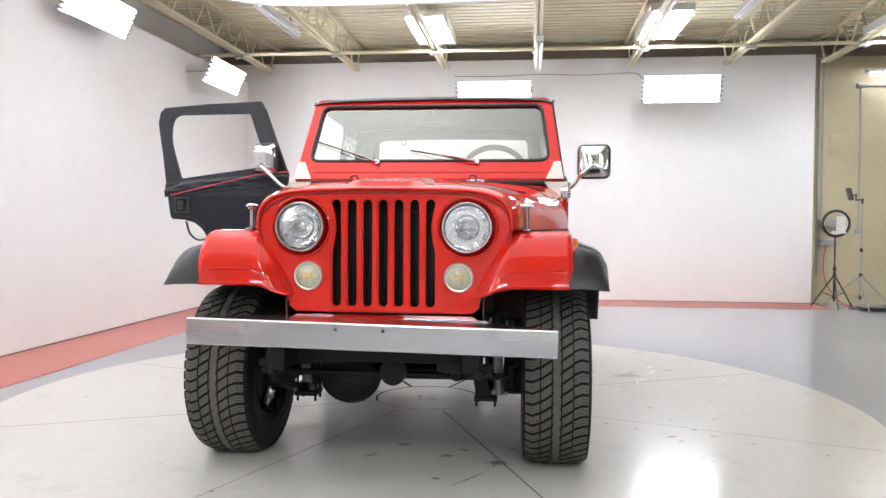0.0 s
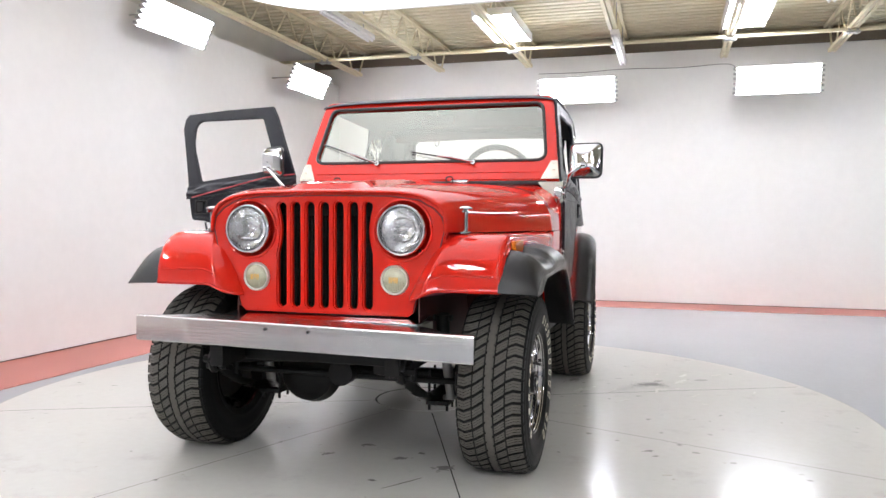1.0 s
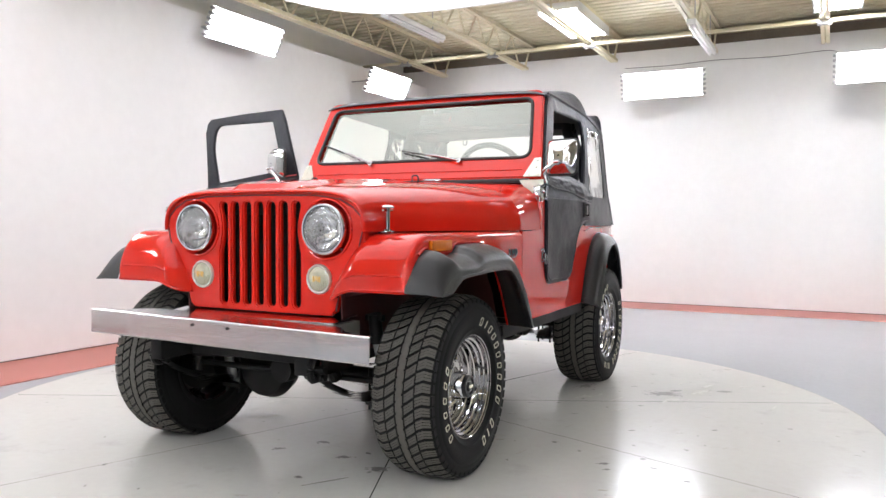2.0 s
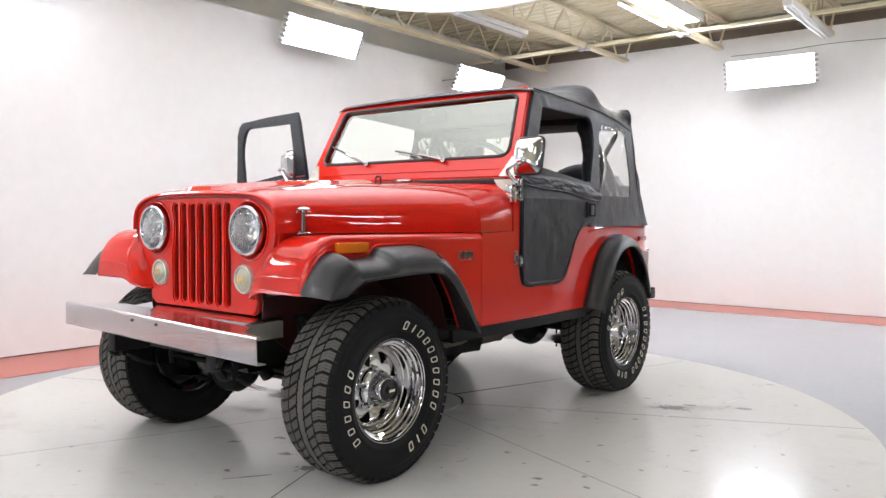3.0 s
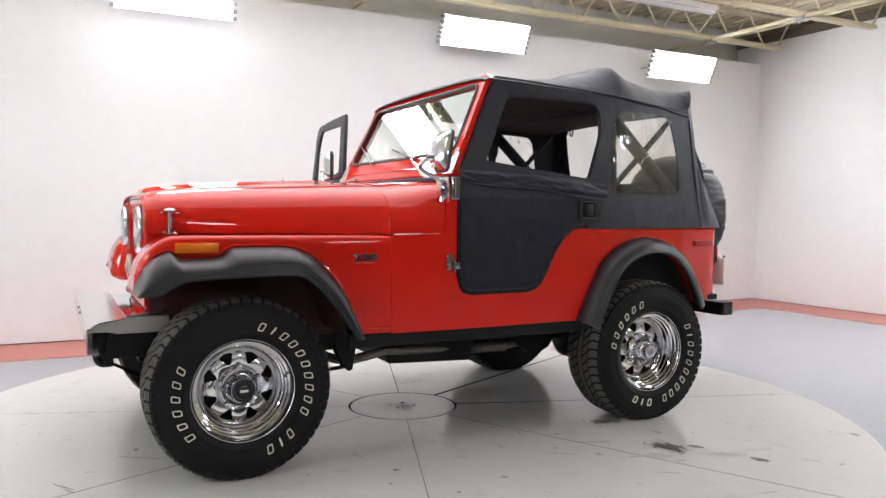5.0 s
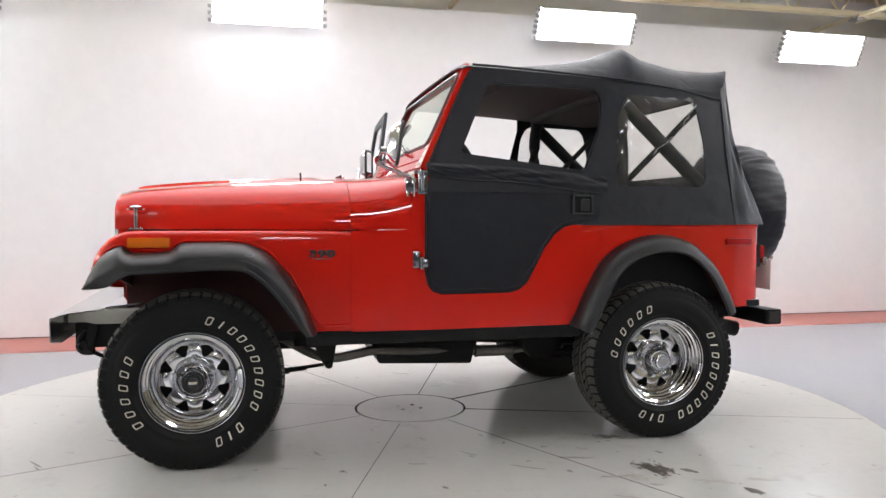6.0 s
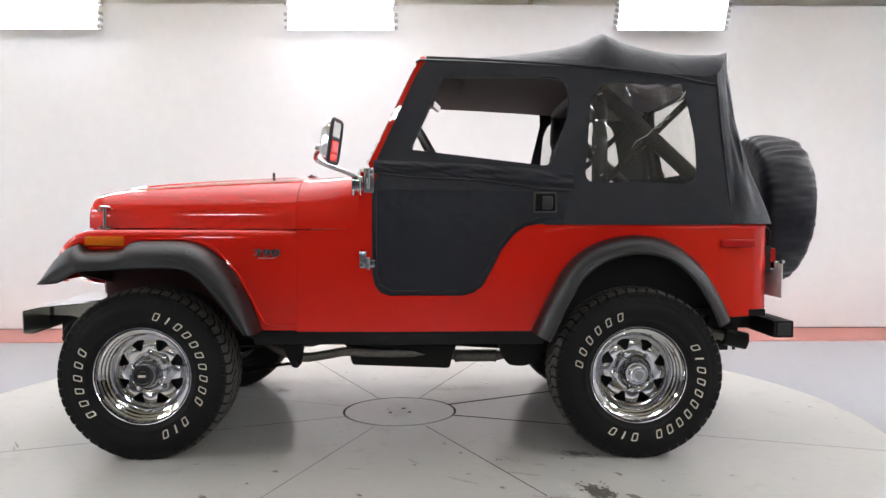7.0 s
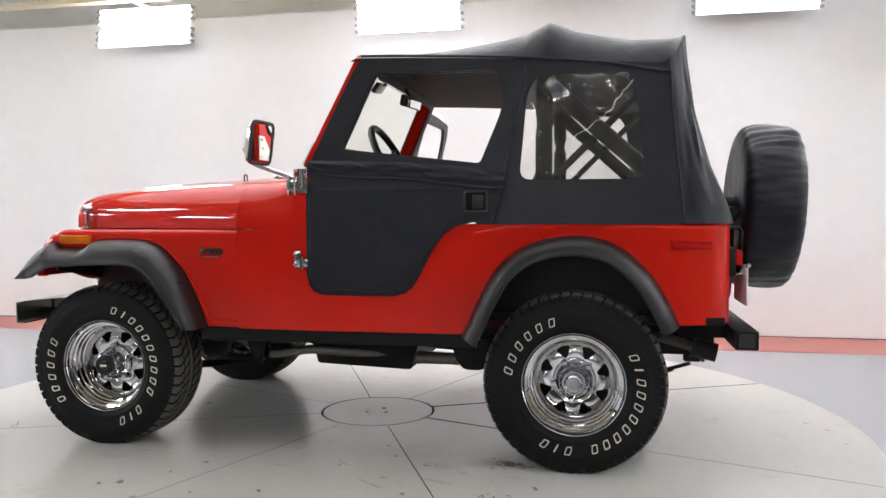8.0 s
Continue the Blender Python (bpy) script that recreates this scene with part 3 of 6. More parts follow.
flecks = {"stain": bmesh.new(), "stain_pale": bmesh.new()}
for i, (x, y, s, l, a, mt, n, f) in enumerate(((1.235, 0.805, 0.058, 1.6, 10, "stain", 100, 0.011), (1.31, 0.68, 0.030, 1.8, 30, "stain_pale", 26, 0.010), (1.42, 0.95, 0.030, 3.0, 60, "stain_pale", 30, 0.010),
                                               (0.76, 0.81, 0.045, 1.8, 75, "stain", 34, 0.010), (0.83, 0.51, 0.040, 2.0, 60, "stain_pale", 28, 0.010), (1.03, 0.93, 0.010, 2.0, 20, "stain", 12, 0.006),
                                               (-0.70, -0.40, 0.035, 2.4, 70, "stain_pale", 34, 0.009), (-0.50, -0.72, 0.045, 1.6, 40, "stain_pale", 30, 0.011), (0.452, -1.192, 0.030, 1.8, 20, "stain", 36, 0.009),
                                               (0.233, -1.119, 0.020, 1.8, 20, "stain", 22, 0.008), (0.022, -0.975, 0.020, 1.8, 0, "stain", 22, 0.007), (-0.098, -1.151, 0.018, 2.2, 30, "stain", 16, 0.006), (1.268, -0.68, 0.013, 1.8, 30, "stain", 18, 0.006), (1.305, -0.75, 0.010, 2.4, 20, "stain", 10, 0.005), (1.472, -0.647, 0.010, 1.8, 0, "stain", 12, 0.005), (0.02, -0.02, 0.14, 1.4, 50, "stain_pale", 60, 0.007), (0.35, -0.75, 0.05, 2.0, 30, "stain_pale", 30, 0.009),
                                               (0.15, -1.69, 0.010, 4.0, 15, "stain_pale", 20, 0.006), (0.98, -0.47, 0.014, 1.6, 0, "stain", 8, 0.005), (-0.55, 0.35, 0.06, 2.0, 40, "stain_pale", 40, 0.010))):
    smear(flecks[mt], x, y, s, l, a, 120 + i, n, f)
for mt, label in (("stain", "dark crumbly scuffed dirt flecks on the turntable deck"), ("stain_pale", "faint grey scuffed dirt flecks on the turntable deck")):
    tagged(link_mesh("dirt_flecks", flecks[mt], mt), label, "dirt", kind="stuff")
for i, (x, y, s, l, a) in enumerate(((1.02, 0.55, 0.010, 7.0, 70), (1.10, 0.30, 0.008, 9.0, 55), (1.28, 0.62, 0.009, 8.0, 85), (0.86, 0.10, 0.008, 6.0, 40), (1.50, 0.55, 0.006, 9.0, 60),
                                     (1.66, 1.25, 0.008, 6.0, 30), (0.95, -0.15, 0.007, 5.0, 75), (1.85, 0.75, 0.006, 8.0, 80), (0.72, -0.55, 0.008, 5.0, 20))):
    blot("stain", x, y, s, l, a, "stain_pale", 80 + i, 0.0014)


# ---------------------------------------------------------------- the car (front towards -y, its left side towards +x)
car = new("off_road_car")
tagged(car, "red off-roader with black soft top, chrome wheels, parked on a turntable", "car")


def tub_x(y):
    """Half-width of the body side along the car."""
    return interp(y, ((-1.5, 0.752), (-0.41, 0.786), (0.0, 0.782), (0.75, 0.772), (1.45, 0.722), (1.56, 0.708), (1.63, 0.69), (1.665, 0.665), (1.68, 0.62)))


def side_place(s, inset=0.0):
    return lambda y, z: (s * (tub_x(y) - inset), y, z)


# ---- bonnet and cowl
def hood_w(y):
    return interp(y, ((-1.41, 0.522), (-1.3, 0.552), (-0.41, 0.778), (0, 0.782)))


def hood_z(y):
    return interp(y, ((-1.412, 1.148), (-1.402, 1.158), (-1.38, 1.166), (-1.30, 1.178), (-1.1, 1.196), (-0.83, 1.212), (-0.475, 1.227), (-0.2, 1.232)))


def hood_section(y, p=5.0, grow=0.0, n=34):
    w, top, low = hood_w(y) + grow, hood_z(y) + grow, 0.990
    soft = 0.31 + 0.08 * ease((y + 1.36) / 0.40)
    row = []
    for k in range(-n, n + 1):
        u = k / n
        u = math.copysign(1 - (1 - abs(u)) ** 2.2, u)
        z = low + (top - low) * max(0.0, 1 - abs(u) ** p) ** soft
        x = w * u
        z += 0.018 * ease((interp(y, ((-1.4, 0.148), (-0.9, 0.175), (-0.4, 0.19))) - abs(x)) / 0.022) * ease((y + 1.40) / 0.05) * ease((-0.44 - y) / 0.1)
        row.append((x, y, z))
    return row


bm = bmesh.new()
ys = [-1.36, -1.32, -1.26] + list(np.linspace(-1.18, -0.4115, 14))
grid(bm, [[(x, d, z) for x, _, z in hood_section(-1.39, 5.0, g)] for d, g in ((-1.390, -0.020), (-1.403, -0.019), (-1.408, -0.015), (-1.407, -0.010), (-1.402, -0.0055), (-1.392, -0.002), (-1.378, 0.0))]
     + [hood_section(float(y)) for y in ys])
thicken(bm, 0.004)
part("bonnet", bm, "paint", car, "red bonnet with a raised centre bulge")

bm = bmesh.new()
grid(bm, [hood_section(y, p) for y, p in ((-0.4095, 5.0), (-0.36, 5.2), (-0.31, 5.7), (-0.26, 6.6), (-0.21, 8.2), (-0.17, 10.0), (-0.13, 13.0), (-0.082, 18.0))])
thicken(bm, 0.012)
part("cowl", bm, "paint", car)

# ---- front wings: flat top that rolls down to the front lip
def wing_lip(u):
    """Depth and height of the wing's front edge, from the grille (0) to its outer side (1)."""
    return -1.398 - 0.070 * min(1.0, u / 0.2) ** 0.55, 0.735 + 0.043 * ease(u / 0.4)


for s in (-1, 1):
    bm = bmesh.new()
    path = [("flat", float(y)) for y in np.linspace(-0.41, -1.29, 14)] + [("drop", float(a)) for a in np.linspace(8, 90, 11)]
    rows = []
    for kind, v in path:
        row = []
        xo = tub_x(v if kind == "flat" else -1.4)
        for u in (0, 0.04, 0.08, 0.12, 0.16, 0.2, 0.26, 0.34, 0.42, 0.5, 0.62, 0.74, 0.86, 1.0):
            lip_z = wing_lip(u)[1]
            lip_y = wing_lip(u)[0]
            if kind == "flat":
                xi, y, z = hood_w(v) - 0.012 - 0.045 * ease((-1.15 - v) / 0.14), v, 0.986
                ny, nz = 0.0, 1.0
            else:
                a = radians(v)
                k = math.sin(a)
                y = -1.29 + (lip_y + 1.29) * math.sin(a) ** 0.9
                z = 0.986 + (lip_z - 0.986) * (1 - math.cos(a))
                xi = 0.492 + (0.368 - 0.492) * (1 - math.cos(a))
                ny, nz = -math.sin(a), math.cos(a)
            r = 0.030
            x = xi + (xo - r - xi) * u
            row.append((s * x, y, z))
        for b in (30, 60, 90):
            b = radians(b)
            q = r * (1 - math.cos(b))
            row.append((s * (xo - r + r * math.sin(b)), y - ny * q, z - nz * q))
        row.append((s * xo, y - ny * (r + 0.02), z - nz * (r + 0.02)))
        rows.append(row)
    rows.append([(p[0], p[1] - 0.005, p[2] - 0.004) for p in rows[-1]])
    rows.append([(p[0], p[1] - 0.001, p[2] - 0.014) for p in rows[-2]])
    rows.append([(p[0] * 0.998, p[1] + 0.02, p[2] - 0.014) for p in rows[-3]])
    grid(bm, rows)
    thicken(bm, 0.006)
    wing = crisp(part("front_wing", bm, "paint", car, "", 50))
    bm = bmesh.new()
    sheet(bm, [(-1.27, 0.976), (-1.30, 0.992), (-1.385, 0.992), (-1.385, 0.90), (-1.36, 0.925), (-1.32, 0.955)], (), lambda y, z: (s * 0.514, y, z), 0.008, (-s, 0, 0))
    part("wing_corner", bm, "paint", wing)
    # pressed line above the front lip
    bm = bmesh.new()
    line = []
    for u in np.linspace(0.22, 0.97, 12):
        ly, lz = wing_lip(u)
        c = 1 - (lz + 0.052 - 0.986) / (lz - 0.986)
        a = math.sqrt(max(0.0, 1 - c * c))
        xi = 0.492 + (0.368 - 0.492) * (1 - c)
        line.append((s * (xi + (tub_x(-1.4) - 0.03 - xi) * u), -1.29 + (ly + 1.29) * a ** 0.9, lz + 0.052))
    tube(bm, line, 0.0045, 8)
    part("crease", bm, "paint", wing)
    # its upright side with the wheel opening
    bm = bmesh.new()
    outline = [(-0.4097, 0.552), (-0.4097, 0.962), (-1.29, 0.962), (-1.36, 0.945), (-1.405, 0.905), (-1.432, 0.85), (-1.444, 0.79), (-1.425, 0.79), (-1.40, 0.835),
               (-1.33, 0.866), (-1.12, 0.866), (-1.07, 0.895), (-0.90, 0.895), (-0.805, 0.88), (-0.712, 0.80), (-0.632, 0.67), (-0.577, 0.552)]
    sheet(bm, outline, (), side_place(s, 0.001), 0.004, (-s, 0, 0))
    part("side_panel", bm, "paint", wing)
    bm = bmesh.new()
    tube(bm, [(s * (tub_x(y) + 0.001), y, z) for y, z in ((-0.415, 0.577), (-0.535, 0.577), (-0.555, 0.590), (-0.605, 0.69), (-0.665, 0.80), (-0.755, 0.902), (-0.83, 0.936), (-0.90, 0.946), (-1.09, 0.946), (-1.12, 0.937), (-1.15, 0.911), (-1.30, 0.908), (-1.335, 0.931), (-1.365, 0.926), (-1.40, 0.905))], 0.0055, 8)
    part("crease", bm, "paint", wing)
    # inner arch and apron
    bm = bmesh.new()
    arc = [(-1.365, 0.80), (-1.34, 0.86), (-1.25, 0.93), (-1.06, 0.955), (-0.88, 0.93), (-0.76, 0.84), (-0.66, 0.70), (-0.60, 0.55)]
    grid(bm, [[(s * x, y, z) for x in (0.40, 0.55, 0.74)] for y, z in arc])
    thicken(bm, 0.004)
    part("inner_arch", bm, "paint_shaded", wing)
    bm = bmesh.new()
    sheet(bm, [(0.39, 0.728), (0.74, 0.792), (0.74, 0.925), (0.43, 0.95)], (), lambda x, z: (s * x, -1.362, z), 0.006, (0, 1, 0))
    part("splash_panel", bm, "paint_shaded", wing)
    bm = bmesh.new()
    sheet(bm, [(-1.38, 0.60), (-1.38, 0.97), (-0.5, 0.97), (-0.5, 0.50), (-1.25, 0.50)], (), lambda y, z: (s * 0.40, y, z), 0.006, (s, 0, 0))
    part("apron", bm, "paint_shaded", wing)

# ---- grille panel
GY = -1.392
bm = bmesh.new()
half = [(0.0, 0.655), (0.36, 0.655), (0.385, 0.675), (0.40, 0.74), (0.45, 0.84), (0.50, 0.93), (0.525, 1.00), (0.515, 1.06), (0.48, 1.10), (0.42, 1.132), (0.30, 1.148), (0.0, 1.152)]
outline = half + [(-x, z) for x, z in reversed(half[1:-1])]
holes = []
for k in range(-3, 4):
    c, w = k * 0.0638, 0.0185
    z0, z1 = 0.678, 1.110
    inner = 0.0125 if abs(k) == 3 else w
    loop = []
    for z, a0, a1 in ((z1 - w, 0, 180), (z0 + w, 180, 360)):
        for j in range(7):
            t = radians(a0 + (a1 - a0) * j / 6)
            loop.append((c + w * math.cos(t), z + w * math.sin(t)))
    if abs(k) == 3:  # the outer slots narrow round the lamps
        sg = 1 if k > 0 else -1
        fixed = []
        for x, z in loop:
            fixed.append((x, z))
        mid = [(c + sg * (w - 0.016 * math.sin(math.pi * t)), 0.90 + 0.19 * t) for t in (0.0, 0.2, 0.4, 0.6, 0.8, 1.0)]
        if sg > 0:
            loop = fixed + mid
        else:
            loop = fixed[:7] + list(reversed(mid)) + fixed[7:]
    holes.append(loop)
for s in (-1, 1):
    holes.append([(s * 0.338 + 0.112 * math.cos(2 * math.pi * k / 40), 0.999 + 0.112 * math.sin(2 * math.pi * k / 40)) for k in range(40)])
sheet(bm, outline, holes, lambda x, z: (x, GY, z), 0.022, (0, 1, 0))
bm.normal_update()
bmesh.ops.recalc_face_normals(bm, faces=bm.faces)
edges = [e for e in bm.edges if all(abs(v.co.y - GY) < 1e-5 for v in e.verts) and len(e.link_faces) == 2 and e.calc_face_angle(0) > 1.0]
bmesh.ops.bevel(bm, geom=edges, offset=0.006, segments=2, affect="EDGES")
grille = crisp(part("grille", bm, "paint", car, "red slotted grille panel with seven upright openings", 60))
# dark red thread laid in for the shadow line under the bonnet edge
bm = bmesh.new()
edge = half[2:]
rim = [(x - 0.016 * ease((z - 0.88) / 0.1) * min(1.0, x / 0.4), z - 0.016 * ease((z - 1.0) / 0.1)) for x, z in edge]
tube(bm, [(x, GY - 0.001, z) for x, z in rim] + [(-x, GY - 0.001, z) for x, z in reversed(rim[:-1])], 0.0026, 6)
part("panel_gap", bm, "paint_shaded", grille, "dark gap between the grille and the bonnet")
bm = bmesh.new()
box(bm, (-0.26, GY + 0.075, 0.66), (0.26, GY + 0.09, 1.12))
for k in range(40):
    x = -0.25 + 0.5 * k / 39
    box(bm, (x - 0.002, GY + 0.066, 0.67), (x + 0.002, GY + 0.076, 1.06))
box(bm, (-0.26, GY + 0.05, 1.055), (0.26, GY + 0.08, 1.065))
part("radiator", bm, "chassis", grille, "black radiator core behind the slots")
bm = bmesh.new()
sheet(bm, [(x * 0.80, 0.67 + (z - 0.655) * 0.93) for x, z in outline], (), lambda x, z: (x, GY + 0.12, z), 0.004, (0, 1, 0))
part("radiator_shroud", bm, "chassis", grille)

for s in (-1, 1):
    c = (s * 0.338, GY, 0.999)
    bm = bmesh.new()
    lathe(bm, [(0.05, 0.102), (-0.004, 0.103), (-0.016, 0.104), (-0.024, 0.1025), (-0.029, 0.098), (-0.029, 0.092), (-0.024, 0.088), (0.0, 0.087), (0.03, 0.087)], 48, "y", c, False)
    bm.faces.ensure_lookup_table()
    bmesh.ops.delete(bm, geom=[f for f in bm.faces if len(f.verts) > 8], context="FACES_ONLY")
    lamp = part("headlight", bm, "chrome", car, "round headlight with chrome bezel and ribbed clear lens")
    bm = bmesh.new()
    lathe(bm, [(0.062, 0.001), (0.058, 0.03), (0.045, 0.055), (0.02, 0.075), (0.0, 0.088)], 40, "y", c)
    bmesh.ops.delete(bm, geom=[f for f in bm.faces if len(f.verts) > 8], context="FACES_ONLY")
    part("reflector", bm, "reflector", lamp)
    bm = bmesh.new()
    lathe(bm, [(-0.036 + 0.013 * (r / 0.088) ** 2.6, float(r)) for r in np.linspace(0.001, 0.088, 22)], 144, "y", c)
    for v in bm.verts:
        dx, dz = v.co.x - c[0], v.co.z - c[2]
        cell = noise.noise((round(dx / 0.022) * 3.7 + s, round(dz / 0.013) * 2.9, 0.5))
        v.co.y += 0.0016 * abs(math.sin(dx * 190)) * (abs(dz) > 0.03) + 0.0022 * cell + 0.0012 * abs(math.sin(dz * 160 + 9 * cell))
    bmesh.ops.delete(bm, geom=[f for f in bm.faces if len(f.verts) > 8], context="FACES_ONLY")
    lens = part("lens", bm, "lamp_lens", lamp, "", 20)
    lens.visible_shadow = False
    bm = bmesh.new()
    lathe(bm, [(0.006, 0.1135), (0.014, 0.112), (0.022, 0.1075), (0.028, 0.101)], 48, "y", c)
    bmesh.ops.delete(bm, geom=[f for f in bm.faces if len(f.verts) > 8], context="FACES_ONLY")
    part("bucket", bm, "paint", lamp)
    bm = bmesh.new()
    lathe(bm, [(0.02, 0.001), (0.015, 0.016), (0.0, 0.02), (-0.004, 0.014), (-0.004, 0.001)], 20, "y", c)
    part("bulb_shield", bm, "chrome", lamp)
    bm = bmesh.new()
    tube(bm, [(c[0] + 0.119 * math.cos(t), GY - 0.001, c[2] + 0.119 * math.sin(t)) for t in np.linspace(0, 2 * math.pi, 48, endpoint=False)], 0.006, 8, True)
    part("bucket_rim", bm, "paint", lamp, "raised red rim round the lamp")
    bm = bmesh.new()
    tube(bm, [(c[0] + 0.090 * math.cos(t), GY - 0.0265, c[2] + 0.090 * math.sin(t)) for t in np.linspace(0, 2 * math.pi, 48, endpoint=False)], 0.0022, 6, True)
    part("lens_seal", bm, "gasket", lamp)
    c = (s * 0.306, GY, 0.800)
    bm = bmesh.new()
    lathe(bm, [(0.01, 0.060), (-0.006, 0.060), (-0.012, 0.056), (-0.010, 0.050), (0.004, 0.050)], 36, "y", c)
    bmesh.ops.delete(bm, geom=[f for f in bm.faces if len(f.verts) > 8], context="FACES_ONLY")
    lamp = part("turn_signal", bm, "silver_plate", car, "round pale front turn signal below the headlight")
    bm = bmesh.new()
    lathe(bm, [(-0.022, 0.001), (-0.020, 0.025), (-0.014, 0.042), (-0.006, 0.051)], 36, "y", c)
    bmesh.ops.delete(bm, geom=[f for f in bm.faces if len(f.verts) > 8], context="FACES_ONLY")
    part("lens", bm, "lens_amber_clear", lamp)
    bm = bmesh.new()
    for k in range(5):
        box(bm, (c[0] - 0.016 + k * 0.008 - 0.0025, GY - 0.0224, c[2] - 0.012), (c[0] - 0.016 + k * 0.008 + 0.0025, GY - 0.018, c[2] + 0.012), 0.001)
    part("bulb", bm, "bulb_amber", lamp, "amber bulb behind the ribbed lens")
    bm = bmesh.new()
    for k in range(-4, 5):
        x = 0.0095 * k
        lo, hi = -math.sqrt(0.042 ** 2 - x * x), -0.004 - 0.004 * abs(k) % 0.008
        tube(bm, [(c[0] + x, GY - 0.0216 + 0.0075 * ((x * x + z * z) / 0.042 ** 2), c[2] + z) for z in np.linspace(lo, hi, 6)], 0.0026, 6)
    part("lens_ribs", bm, "lens_amber_clear", lamp)

# bonnet latches, footman loops and hinge
for s in (-1, 1):
    bm = bmesh.new()
    x, y = s * 0.572, -1.312
    rod(bm, (x, y, 0.992), (x, y, 1.086), 0.0085, 10)
    lathe(bm, [(1.080, 0.008), (1.081, 0.026), (1.086, 0.027), (1.092, 0.020), (1.095, 0.004)], 20, "z", (x, y, 0))
    rod(bm, (x, y - 0.036, 1.073), (x, y + 0.036, 1.073), 0.0045, 8)
    box(bm, (x - 0.014, y - 0.03, 0.986), (x + 0.014, y + 0.03, 0.994), 0.003)
    for k in (-0.02, 0.02):
        rod(bm, (x, y + k, 0.992), (x, y + k, 0.999), 0.005, 8)
    part("bonnet_latch", bm, "steel", car, "bright metal bonnet catch")
    bm = bmesh.new()
    x, y, z = s * 0.30, -0.60, hood_z(-0.60) - 0.004
    tube(bm, smooth_line([(x - 0.016, y, z), (x - 0.016, y, z + 0.03), (x, y, z + 0.036), (x + 0.016, y, z + 0.03), (x + 0.016, y, z)], 3), 0.004, 6)
    part("windscreen_tie", bm, "chassis", car)
for x in (-0.30, 0.30):
    bm = bmesh.new()
    box(bm, (x - 0.045, -0.43, 1.232), (x + 0.045, -0.39, 1.240), 0.003)
    rod(bm, (x - 0.045, -0.41, 1.241), (x + 0.045, -0.41, 1.241), 0.006, 8)
    part("bonnet_hinge", bm, "steel", car)

# ---- body tub
REAR_ARCH = [(0.62, 0.547), (0.68, 0.68), (0.76, 0.815), (0.88, 0.90), (1.05, 0.935), (1.215, 0.905), (1.35, 0.80), (1.44, 0.66), (1.466, 0.598)]
for s in (-1, 1):
    bm = bmesh.new()
    door_cut = [(0.80, 1.012), (0.72, 1.012), (0.63, 1.010), (0.555, 1.004), (0.50, 0.965), (0.448, 0.895), (0.398, 0.81), (0.362, 0.758), (0.325, 0.735), (0.29, 0.728), (0.0, 0.728), (-0.04, 0.738), (-0.062, 0.752), (-0.066, 0.80), (-0.066, 1.235)]
    outline = [(-0.409, 0.547), (0.0, 0.545)] + REAR_ARCH + [(1.52, 0.598), (1.56, 0.60), (1.60, 0.60), (1.64, 0.602), (1.665, 0.604), (1.68, 0.606),
                                                             (1.68, 1.008), (1.665, 1.010), (1.64, 1.010), (1.60, 1.010), (1.56, 1.010), (1.45, 1.011), (1.1, 1.012)] + door_cut + \
              [(-0.135, 1.235), (-0.145, 0.99), (-0.409, 0.985)]
    sheet(bm, outline, (), side_place(s), 0.022, (-s, 0, 0))
    tub = part("body_side", bm, "paint", car, "red painted body side with a low door cut-out" if s > 0 else "", 40)
    bm = bmesh.new()
    tube(bm, [(s * (tub_x(y) - 0.008), y, 1.000 - 0.02 * ease((0.78 - y) / 0.1)) for y in (0.66, 0.72, 0.78, 0.9, 1.2, 1.45, 1.56, 1.63, 1.66)], 0.011, 8)
    part("top_rail", bm, "paint", tub)
    bm = bmesh.new()
    box(bm, (-0.007, -0.080, -0.016), (0.007, 0.080, 0.016), 0.006, pose(s * (tub_x(1.525) + 0.004), 1.525, 0.925, 0, 0, s * 8.5))
    part("side_marker", bm, "red_lens", tub, "red rear side marker lamp")
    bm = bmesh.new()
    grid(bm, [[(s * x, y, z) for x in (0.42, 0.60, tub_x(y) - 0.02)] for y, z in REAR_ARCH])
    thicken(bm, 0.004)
    part("wheel_house", bm, "paint_shaded", tub)
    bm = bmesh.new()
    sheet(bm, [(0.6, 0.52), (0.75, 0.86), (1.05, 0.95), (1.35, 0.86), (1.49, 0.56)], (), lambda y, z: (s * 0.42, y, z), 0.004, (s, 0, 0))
    part("wheel_house_inner", bm, "paint_shaded", tub)

bm = bmesh.new()
box(bm, (-0.635, 1.664, 0.604), (0.635, 1.684, 1.010), 0.004)
part("tailgate", bm, "paint", car)
bm = bmesh.new()
box(bm, (-0.77, -0.40, 0.535), (0.77, 0.62, 0.56))
box(bm, (-0.70, 0.62, 0.60), (0.70, 1.66, 0.63))
box(bm, (-0.70, -0.38, 0.56), (0.70, -0.36, 1.08))
part("floor_pan", bm, "chassis", car)
for s in (-1, 1):
    bm = bmesh.new()
    box(bm, (s * 0.755 - 0.012, -0.60, 0.488), (s * 0.755 + 0.012, 0.66, 0.548), 0.004)
    part("rocker", bm, "chassis", car, "black rocker rail under the body")

